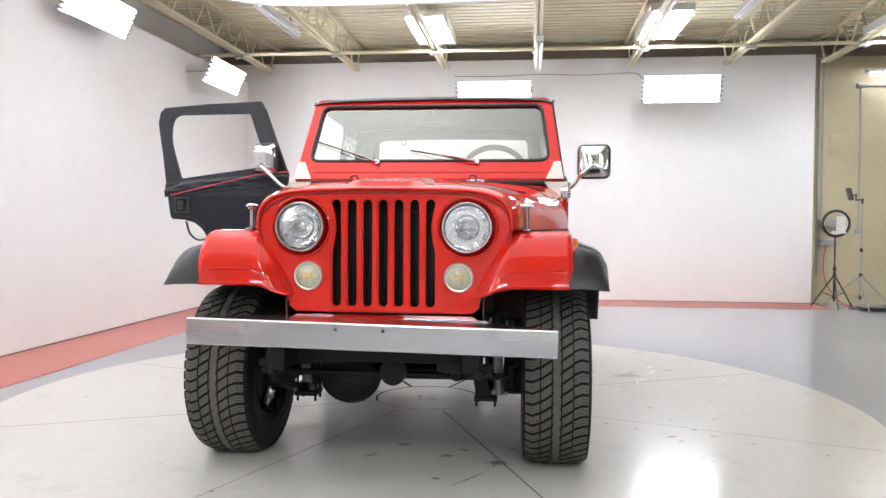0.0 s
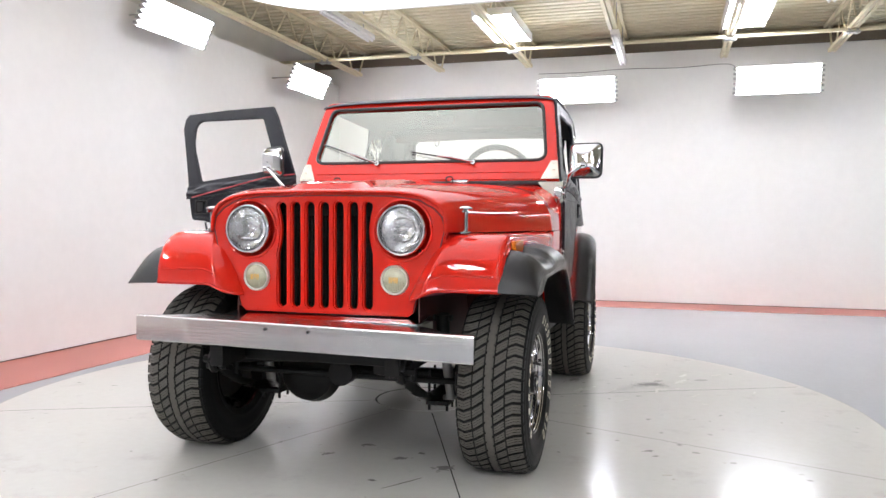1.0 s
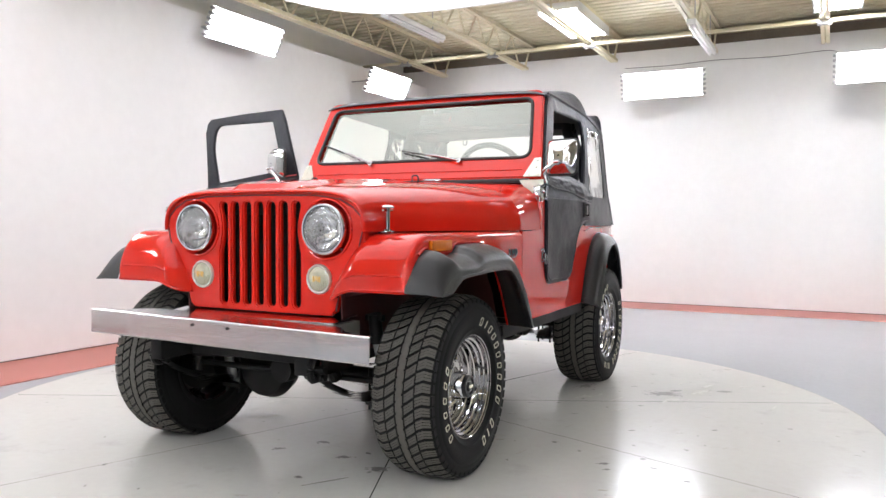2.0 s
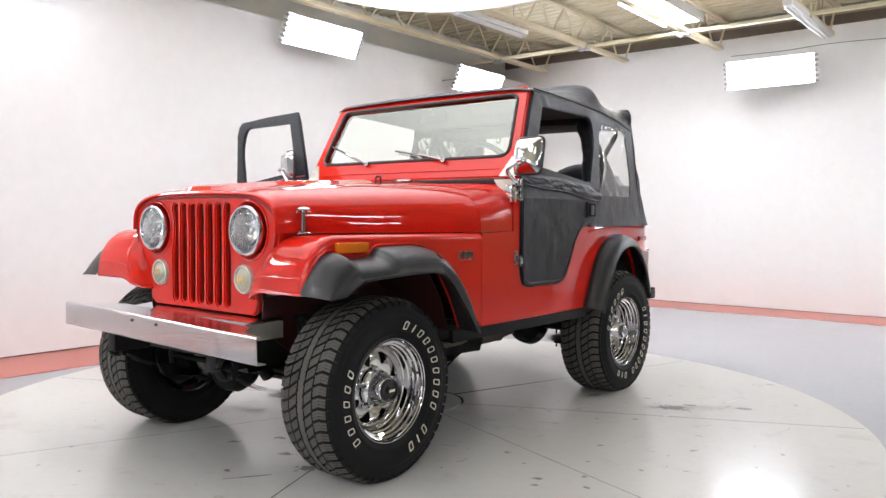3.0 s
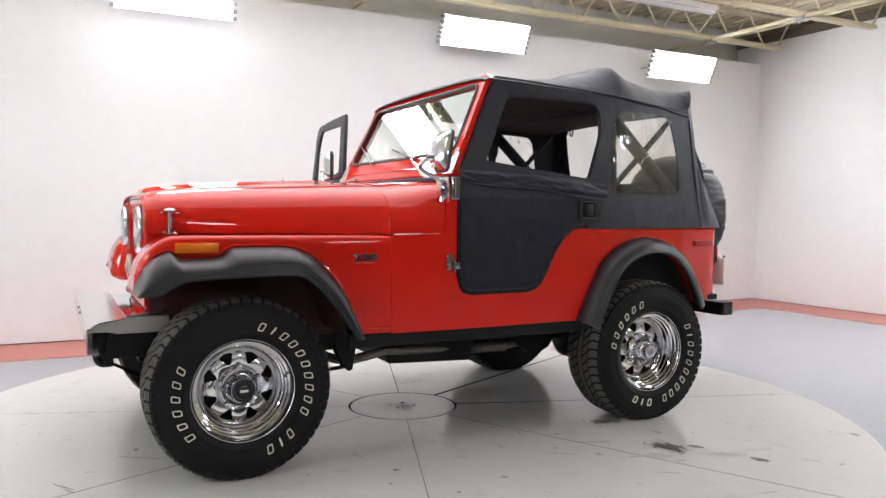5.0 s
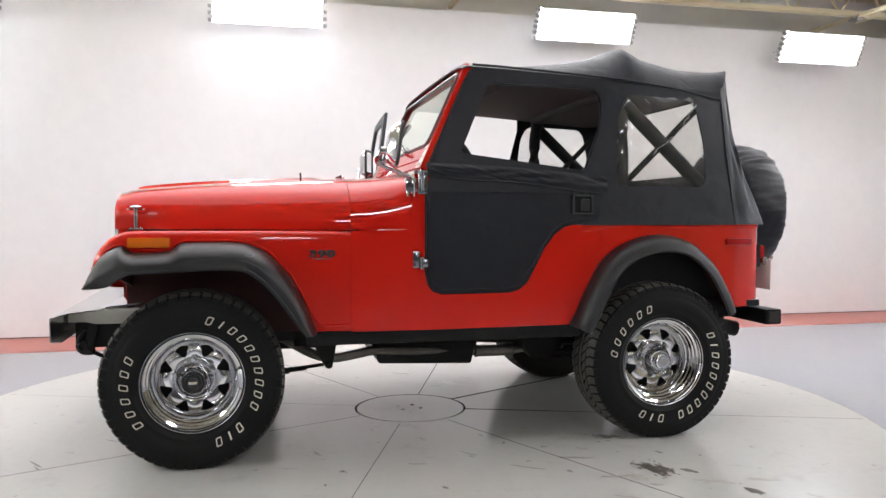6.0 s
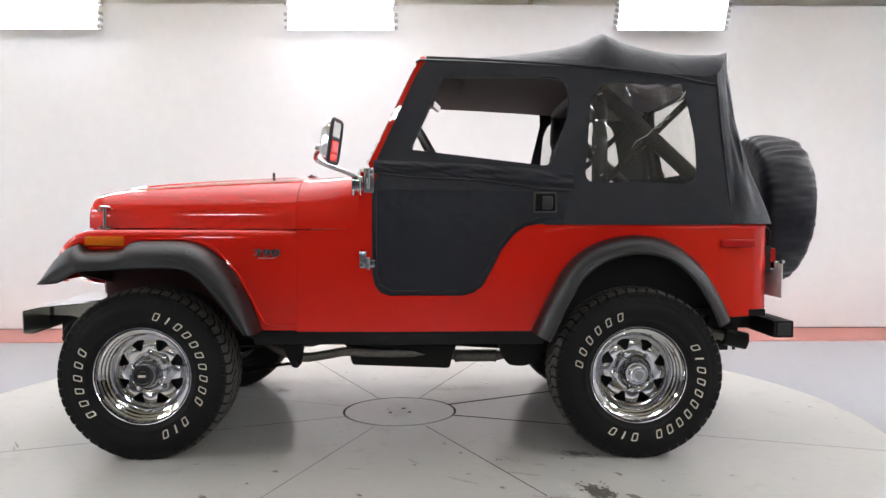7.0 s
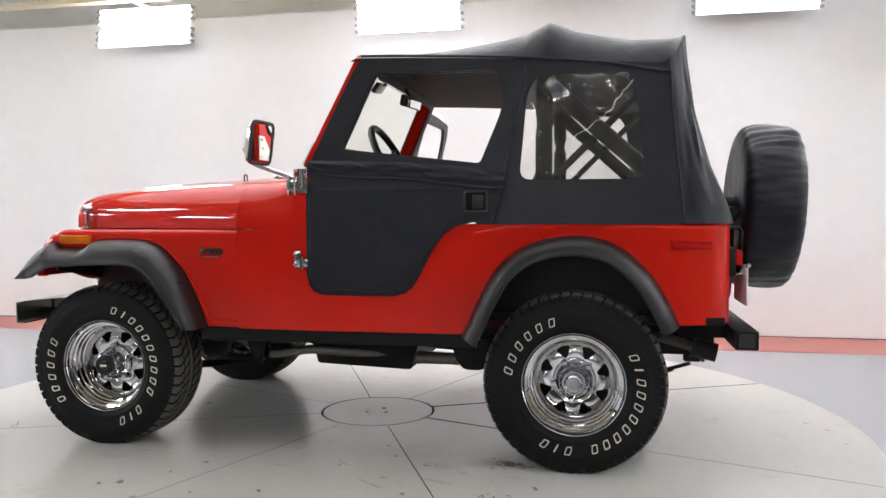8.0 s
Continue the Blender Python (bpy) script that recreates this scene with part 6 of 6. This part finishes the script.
for s in (-1, 1):
    bm = bmesh.new()
    box(bm, (s * 0.37 - 0.24, 0.33, 0.75), (s * 0.37 + 0.24, 0.82, 0.93), 0.05)
    seat = part("seat", bm, "interior", car, "black vinyl bucket seat")
    bm = bmesh.new()
    box(bm, (-0.23, -0.06, 0.0), (0.23, 0.06, 0.34), 0.05, pose(s * 0.37, 0.84, 0.86, -14))
    part("backrest", bm, "interior", seat)
bm = bmesh.new()
box(bm, (-0.42, 1.18, 0.72), (0.42, 1.55, 0.86), 0.04)
box(bm, (-0.42, 1.46, 0.80), (0.42, 1.56, 1.14), 0.04)
part("rear_bench", bm, "interior", car, "black rear bench seat")
for s in (-1, 1):
    bm = bmesh.new()
    box(bm, (s * 0.54 - 0.13, 0.72, 0.63), (s * 0.54 + 0.13, 1.55, 0.97), 0.02)
    part("wheel_box", bm, "interior", car)
# padded roll bar with diagonal braces, and the bows of the top
bm = bmesh.new()
hoop = smooth_line([(-0.62, 0.93, 0.66), (-0.62, 0.93, 1.40), (-0.58, 0.93, 1.60), (-0.46, 0.93, 1.67), (0.46, 0.93, 1.67), (0.58, 0.93, 1.60), (0.62, 0.93, 1.40), (0.62, 0.93, 0.66)], 5)
tube(bm, hoop, 0.036, 12)
for s in (-1, 1):
    rod(bm, (s * 0.60, 0.94, 1.61), (s * 0.60, 1.52, 1.08), 0.036, 12)
    rod(bm, (s * 0.57, 0.86, 1.10), (s * 0.585, 1.37, 1.60), 0.016, 10)
part("roll_bar", bm, "interior", car, "padded black roll bar with diagonal braces")
bm = bmesh.new()
tube(bm, smooth_line([(-0.59, 0.935, 1.58), (-0.61, 0.94, 1.66), (-0.50, 0.952, 1.775), (0.50, 0.952, 1.775), (0.61, 0.94, 1.66), (0.59, 0.935, 1.58)], 5), 0.011, 8)
tube(bm, smooth_line([(-0.585, 1.37, 1.59), (-0.58, 1.39, 1.63), (-0.52, 1.40, 1.715), (0.52, 1.40, 1.715), (0.58, 1.39, 1.63), (0.585, 1.37, 1.59)], 5), 0.011, 8)
part("top_bow", bm, "chassis", car)
# rear-view mirror, sun visor and hook
bm = bmesh.new()
box(bm, (-0.11, -0.012, -0.03), (0.11, 0.012, 0.03), 0.010, pose(0.0, 0.19, 1.635, -12, 0, -10))
rear_view = part("rear_view_mirror", bm, "black_plastic", car, "black framed rear-view mirror behind the windscreen")
bm = bmesh.new()
box(bm, (-0.10, 0.0125, -0.024), (0.10, 0.0145, 0.024), 0.001, pose(0.0, 0.19, 1.635, -12, 0, -10))
part("mirror_face", bm, "mirror_glass", rear_view)
bm = bmesh.new()
tube(bm, [(0.0, 0.19, 1.655), (0.0, 0.165, 1.70), (0.0, 0.15, 1.725)], 0.007, 8)
part("stem", bm, "steel", rear_view)
bm = bmesh.new()
box(bm, (-0.19, -0.012, -0.12), (0.19, 0.012, 0.0), 0.01, pose(0.40, 0.215, 1.712, 62))
part("sun_visor", bm, "headliner", car, "grey padded sun visor")
bm = bmesh.new()
tube(bm, [(-0.38, 1.40, 1.70), (-0.38, 1.41, 1.655)], 0.004, 6)
tube(bm, [(-0.38 + 0.016 * math.cos(t), 1.412, 1.632 + 0.026 * math.sin(t)) for t in np.linspace(0, 2 * math.pi, 16, endpoint=False)], 0.005, 6, True)
part("strap_hook", bm, "black_plastic", car, "black strap loop hanging from the top")

# ---- underbody
bm = bmesh.new()
for s in (-1, 1):
    box(bm, (s * 0.37 - 0.03, -1.60, 0.455), (s * 0.37 + 0.03, -0.62, 0.60), 0.006)
    box(bm, (s * 0.37 - 0.03, -0.64, 0.425), (s * 0.37 + 0.03, 1.66, 0.598), 0.006)
for y in (-1.38, -0.35, 0.45, 1.55):
    box(bm, (-0.37, y - 0.05, 0.46), (0.37, y + 0.05, 0.60), 0.006)
part("chassis_frame", bm, "chassis", car, "black ladder frame")
for y, dx in ((-1.065, -0.21), (1.065, 0.12)):
    bm = bmesh.new()
    rod(bm, (-0.60, y, WZ), (0.60, y, WZ), 0.036, 14)
    lathe(bm, [(-0.10, 0.02), (-0.095, 0.07), (-0.06, 0.125), (0.0, 0.145), (0.06, 0.125), (0.10, 0.06), (0.12, 0.03)], 28, "y", (dx, y, WZ - 0.01))
    for s in (-1, 1):
        lathe(bm, [(-0.05, 0.05), (-0.05, 0.09), (0.05, 0.09), (0.05, 0.05)], 20, "x", (s * 0.53, y, WZ))
    axle = part("front_axle" if y < 0 else "rear_axle", bm, "chassis", car, "black live axle with round differential housing")
    for s in (-1, 1):
        bm = bmesh.new()
        x = s * 0.40
        for j in range(5):
            l = 0.52 - j * 0.075
            rear, ahead, up, dip = (1.09, 0.93, 0.032, 0.145) if y < 0 else (0.95, 0.95, 0.085, 0.085)
            grid_pts = [[(x + w, y + l * k * (rear if k > 0 else ahead), WZ - 0.055 - 0.007 * j + (up if k > 0 else dip) * (k * l / 0.52) ** 2) for w in (-0.026, 0.026)] for k in np.linspace(-1, 1, 11)]
            vs = grid(bm, grid_pts)
            grid(bm, [[(p[0], p[1], p[2] - 0.0065) for p in r] for r in grid_pts])
        box(bm, (x - 0.05, y - 0.06, WZ - 0.115), (x + 0.05, y + 0.06, WZ - 0.095), 0.003)
        for du in (-0.04, 0.04):
            for dv in (-0.04, 0.04):
                rod(bm, (x + du, y + dv, WZ - 0.14), (x + du, y + dv, WZ + 0.04), 0.006, 6)
        part("leaf_spring", bm, "chassis", axle)
    for s in (-1, 1):
        bm = bmesh.new()
        b = -0.14 if y < 0 else 0.16
        x = 0.45 if s > 0 else -0.385
        rod(bm, (x + s * 0.01, y + b * 0.3, WZ - 0.08), (x, y + b, 0.57), 0.021, 12)
        rod(bm, (x + s * 0.01 - 0.035, y + b * 0.3, WZ - 0.08), (x + s * 0.01 + 0.035, y + b * 0.3, WZ - 0.08), 0.011, 8)
        part("shock_absorber", bm, "grey_metal", axle, "pale grey shock absorber")
        bm = bmesh.new()
        rod(bm, (x, y + b * 0.9, 0.53), (x, y + b * 1.05, 0.65), 0.028, 12)
        rod(bm, (x - 0.04, y + b * 1.02, 0.635), (x + 0.04, y + b * 1.02, 0.635), 0.014, 10)
        part("shock_tower", bm, "chassis", axle)
bm = bmesh.new()
rod(bm, (-0.52, -1.20, WZ + 0.01), (0.52, -1.20, WZ + 0.01), 0.014, 10)
rod(bm, (-0.50, -1.26, WZ + 0.06), (0.28, -1.28, WZ + 0.11), 0.014, 10)
for s in (-1, 1):
    rod(bm, (s * 0.52, -1.20, WZ - 0.03), (s * 0.52, -1.20, WZ + 0.05), 0.020, 10)
    box(bm, (s * 0.54 - 0.015, -1.21, WZ - 0.01), (s * 0.54 + 0.015, -1.06, WZ + 0.02), 0.004)
rod(bm, (0.02, -1.28, WZ + 0.03), (0.02, -1.22, WZ + 0.03), 0.055, 16)
part("steering_linkage", bm, "chassis", car, "black tie rod and drag link")
bm = bmesh.new()
sheet(bm, rounded([(-0.46, 0.50), (-0.25, 0.405), (-0.232, 0.357), (-0.222, 0.308), (0.262, 0.290), (0.272, 0.345), (0.30, 0.42), (0.52, 0.45), (0.52, 0.50)], 0.018), (), lambda y, z: (0.30, y, z), 0.60, (-1, 0, 0))
gear = part("transfer_case", bm, "chassis", car, "black gearbox skid plate")
bm = bmesh.new()
rod(bm, (-0.06, -0.30, 0.42), (-0.20, -0.95, WZ), 0.030, 12)
part("prop_shaft", bm, "chassis", gear)
bm = bmesh.new()
rod(bm, (0.12, 0.30, 0.40), (0.12, 0.95, WZ), 0.030, 12)
part("prop_shaft", bm, "chassis", gear)
bm = bmesh.new()
tube(bm, smooth_line([(0.30, -0.70, 0.46), (0.32, -0.55, 0.375), (0.33, -0.45, 0.352), (0.33, -0.36, 0.362), (0.33, -0.25, 0.380), (0.31, -0.15, 0.372), (0.28, 0.10, 0.36), (0.27, 0.30, 0.348)], 4), 0.023, 10)
tube(bm, [(0.27, 0.49, 0.346), (0.27, 0.66, 0.37), (0.30, 0.80, 0.45), (0.34, 1.10, 0.53), (0.42, 1.45, 0.50), (0.50, 1.60, 0.465)], 0.023, 10)
exhaust = part("exhaust", bm, "exhaust", car, "dull steel exhaust pipe and silencer")
bm = bmesh.new()
lathe(bm, [(0.285, 0.024), (0.29, 0.034), (0.31, 0.030), (0.48, 0.030), (0.49, 0.034), (0.50, 0.024)], 24, "y", (0.27, 0.0, 0.347))
part("silencer", bm, "exhaust", exhaust)
bm = bmesh.new()
rod(bm, (0.50, 1.555, 0.478), (0.51, 1.655, 0.456), 0.040, 18)
rod(bm, (0.50, 1.60, 0.43), (0.50, 1.60, 0.415), 0.008, 8)
part("tail_pipe", bm, "chassis", exhaust)
for s in (-1, 1):
    bm = bmesh.new()
    box(bm, (s * 0.40 - 0.03, 1.53, 0.40), (s * 0.40 + 0.03, 1.60, 0.52), 0.004)
    rod(bm, (s * 0.40 - 0.045, 1.565, 0.42), (s * 0.40 + 0.045, 1.565, 0.42), 0.015, 10)
    part("spring_hanger", bm, "chassis", car)
    bm = bmesh.new()
    for dx in (-0.034, 0.026):
        sheet(bm, rounded([(-0.555, 0.50), (-0.535, 0.405), (-0.505, 0.345), (-0.485, 0.318), (-0.462, 0.322), (-0.448, 0.40), (-0.435, 0.50)], 0.012), (), lambda y, z: (s * 0.40 + dx, y, z), 0.008, (1, 0, 0))
    rod(bm, (s * 0.40 - 0.045, -0.482, 0.338), (s * 0.40 + 0.045, -0.482, 0.338), 0.015, 10)
    part("spring_hanger", bm, "chassis", car)
    bm = bmesh.new()
    sheet(bm, rounded([(0.48, 0.47), (0.51, 0.37), (0.545, 0.328), (0.62, 0.325), (0.68, 0.35), (0.76, 0.47)], 0.02), (), lambda y, z: (s * 0.40 - 0.03, y, z), 0.06, (1, 0, 0))
    part("spring_hanger", bm, "chassis", car)
bm = bmesh.new()
box(bm, (-0.25, -1.15, 0.50), (0.25, -0.45, 0.95), 0.05)
box(bm, (-0.15, -0.45, 0.42), (0.15, 0.1, 0.62), 0.04)
box(bm, (-0.17, -0.92, 0.37), (0.17, -0.40, 0.60), 0.04)
part("engine", bm, "chassis", car)
bm = bmesh.new()
box(bm, (-0.33, 1.20, 0.45), (0.30, 1.54, 0.64), 0.03)
part("fuel_tank", bm, "chassis", car)
for s in (-1, 1):
    bm = bmesh.new()
    for dx in (-0.032, 0.022):
        sheet(bm, rounded([(-1.565, 0.440), (-1.530, 0.425), (-1.500, 0.560), (-1.535, 0.575)], 0.012), (), lambda y, z: (s * 0.40 + dx, y, z), 0.010, (1, 0, 0))
    rod(bm, (s * 0.40 - 0.045, -1.545, 0.446), (s * 0.40 + 0.045, -1.545, 0.446), 0.014, 10)
    rod(bm, (s * 0.40 - 0.045, -1.520, 0.556), (s * 0.40 + 0.045, -1.520, 0.556), 0.012, 10)
    part("spring_shackle", bm, "chassis", car)
bm = bmesh.new()
box(bm, (0.22, -1.42, 0.42), (0.36, -1.22, 0.58), 0.02)
rod(bm, (0.29, -1.30, 0.44), (0.29, -1.26, 0.38), 0.03, 10)
part("steering_box", bm, "chassis", car)


# ---------------------------------------------------------------- stands and clutter by the back wall
def light_stand(name, x, y, height, spread, mat, label):
    top = new(name)
    top.location = (x, y, FLOOR)
    bm = bmesh.new()
    rod(bm, (0, 0, 0.10), (0, 0, height * 0.55), 0.014, 8)
    rod(bm, (0, 0, height * 0.5), (0, 0, height), 0.010, 8)
    part("pole", bm, mat, top)
    for k in range(3):
        a = radians(20 + 120 * k)
        bm = bmesh.new()
        rod(bm, (0, 0, 0.46), (spread * math.cos(a), spread * math.sin(a), 0.01), 0.010, 8)
        rod(bm, (0, 0, 0.16), (spread * 0.55 * math.cos(a), spread * 0.55 * math.sin(a), 0.21), 0.007, 6)
        part("leg", bm, mat, top)
    for z in (0.46, 0.16, height * 0.55):
        bm = bmesh.new()
        rod(bm, (0, 0, z - 0.025), (0, 0, z + 0.025), 0.022, 10)
        part("collar", bm, "black_plastic", top)
    return tagged(top, label, "light stand")


ring_stand = light_stand("ring_light", 4.70, 6.55, 0.98, 0.30, "black_plastic", "black ring light on a folding tripod stand")
bm = bmesh.new()
tube(bm, [(0.170 * math.cos(t), -0.02, 1.155 + 0.170 * math.sin(t)) for t in np.linspace(0, 2 * math.pi, 40, endpoint=False)], 0.021, 10, True)
part("ring", bm, "black_plastic", ring_stand)
bm = bmesh.new()
tube(bm, [(0.151 * math.cos(t), -0.02, 1.155 + 0.151 * math.sin(t)) for t in np.linspace(0, 2 * math.pi, 40, endpoint=False)], 0.009, 8, True)
part("diffuser", bm, "plate_white", ring_stand)
bm = bmesh.new()
for k in range(6):
    box(bm, (0.005, -0.055, 1.06 + k * 0.032), (0.115, -0.04, 1.074 + k * 0.032), 0.003)
box(bm, (0.0, -0.035, 1.03), (0.12, -0.025, 1.25), 0.004)
box(bm, (-0.05, -0.045, 1.02), (0.12, -0.02, 1.05), 0.004)
part("holder", bm, "plate_white", ring_stand, "white slatted phone holder inside the ring")
stand = light_stand("light_stand", 5.02, 6.50, 1.45, 0.52, "grey_metal", "pale metal light stand with a small black lamp head")
bm = bmesh.new()
box(bm, (-0.012, -0.07, -0.085), (0.012, 0.07, 0.085), 0.008, pose(-0.165, 0, 1.55, 0, -14))
rod(bm, (-0.16, 0, 1.53), (-0.07, 0, 1.54), 0.009, 8)
rod(bm, (-0.09, 0, 1.47), (0.0, 0, 1.475), 0.009, 8)
rod(bm, (0.0, 0, 1.42), (0.0, 0, 1.49), 0.013, 8)
rod(bm, (-0.085, 0, 1.46), (-0.085, 0, 1.55), 0.008, 8)
part("lamp_head", bm, "black_plastic", stand)
for i, (x, y, dx) in enumerate(((5.0, 6.3, 0.25), (5.2, 6.45, 0.2))):
    bm = bmesh.new()
    pts = [(x + dx * math.sin(k * 1.7 + i) + 0.02 * k, y + 0.1 * math.cos(k * 2.3 + i), FLOOR + 0.012 + 0.012 * (k % 2)) for k in range(9)]
    tube(bm, smooth_line(pts, 4), 0.009, 6)
    tagged(link_mesh("cable", bm, "cable"), "black cable coiled loosely on the floor", "cable", "cables")
bm = bmesh.new()
box(bm, (4.95, 6.2, FLOOR), (5.3, 6.45, FLOOR + 0.05), 0.01, None)
tagged(link_mesh("power_strip", bm, "black_plastic"), "black power strip lying on the floor", "power strip")
bm = bmesh.new()
rod(bm, (5.30, BACK + 0.2, 0.95), (5.30, BACK + 0.2, 3.02), 0.012, 8)
rod(bm, (5.30, BACK + 0.2, 3.02), (8.5, BACK + 0.2, 3.02), 0.012, 8)
box(bm, (5.24, BACK + 0.16, 3.0), (5.36, BACK + 0.22, 3.06), 0.005)
box(bm, (5.26, BACK + 0.16, 0.90), (5.34, BACK + 0.22, 0.97), 0.005)
tagged(link_mesh("wall_conduit", bm, "grey_metal"), "thin electrical conduit pipe on the beige wall", "pipe", kind="structure")
bm = bmesh.new()
rod(bm, (4.73, BACK + 0.2, 0.3), (4.73, BACK + 0.2, 3.4), 0.016, 8)
rod(bm, (4.79, BACK + 0.2, 1.1), (4.79, BACK + 0.2, 3.3), 0.009, 8)
tagged(link_mesh("wall_conduit", bm, "grey_metal"), "grey conduit pipes running up the beige wall", "pipe", kind="structure")
bm = bmesh.new()
box(bm, (4.90, BACK + 0.205, 2.02), (5.13, BACK + 0.217, 2.33), 0.004)
tagged(link_mesh("cover_plate", bm, "beige_wall"), "beige painted cover plate flush on the block wall", "cover plate", kind="structure")
wall_lamp = new("wall_light")
bm = bmesh.new()
box(bm, (5.26, BACK - 0.12, 3.16), (6.5, BACK + 0.0, 3.21), 0.006)
part("housing", bm, "lamp_metal", wall_lamp)
bm = bmesh.new()
rod(bm, (5.32, BACK - 0.06, 3.14), (6.46, BACK - 0.06, 3.14), 0.022, 10)
part("tube", bm, "tube", wall_lamp)
for x in (5.5, 6.3):
    bm = bmesh.new()
    box(bm, (x - 0.02, BACK - 0.06, 3.20), (x + 0.02, BACK + 0.23, 3.225), 0.003)
    part("bracket", bm, "grey_metal", wall_lamp)
tagged(wall_lamp, "lit single-tube strip light on brackets at the beige wall", "light")
bm = bmesh.new()
tube(bm, smooth_line([(4.86, BACK + 0.19, 0.72), (4.82, BACK + 0.18, 0.45), (4.84, BACK + 0.12, 0.2), (4.92, BACK + 0.0, 0.0), (5.0, BACK - 0.2, FLOOR + 0.012), (5.0, 6.6, FLOOR + 0.012)], 5), 0.007, 6)
tagged(link_mesh("cable", bm, "cord_red"), "thin dull red power cable hanging from a socket to the floor", "cable", "cables")
bm = bmesh.new()
for z in (1.0, 0.72):
    box(bm, (4.74, BACK + 0.06, z), (4.95, BACK + 0.2, z + 0.09), 0.01)
tagged(link_mesh("socket_box", bm, "grey_metal"), "grey electrical socket box on the wall", "socket", kind="structure")
bm = bmesh.new()
tube(bm, smooth_line([(-0.55, BACK - 0.06, 3.20), (0.1, BACK - 0.06, 3.19), (0.66, BACK - 0.06, 3.21), (1.4, BACK - 0.06, 3.19), (2.05, BACK - 0.06, 3.21), (2.15, BACK - 0.25, 3.08)], 5), 0.004, 6)
tagged(link_mesh("cable", bm, "cable"), "thin black cable strung along the back wall", "cable", "cables")
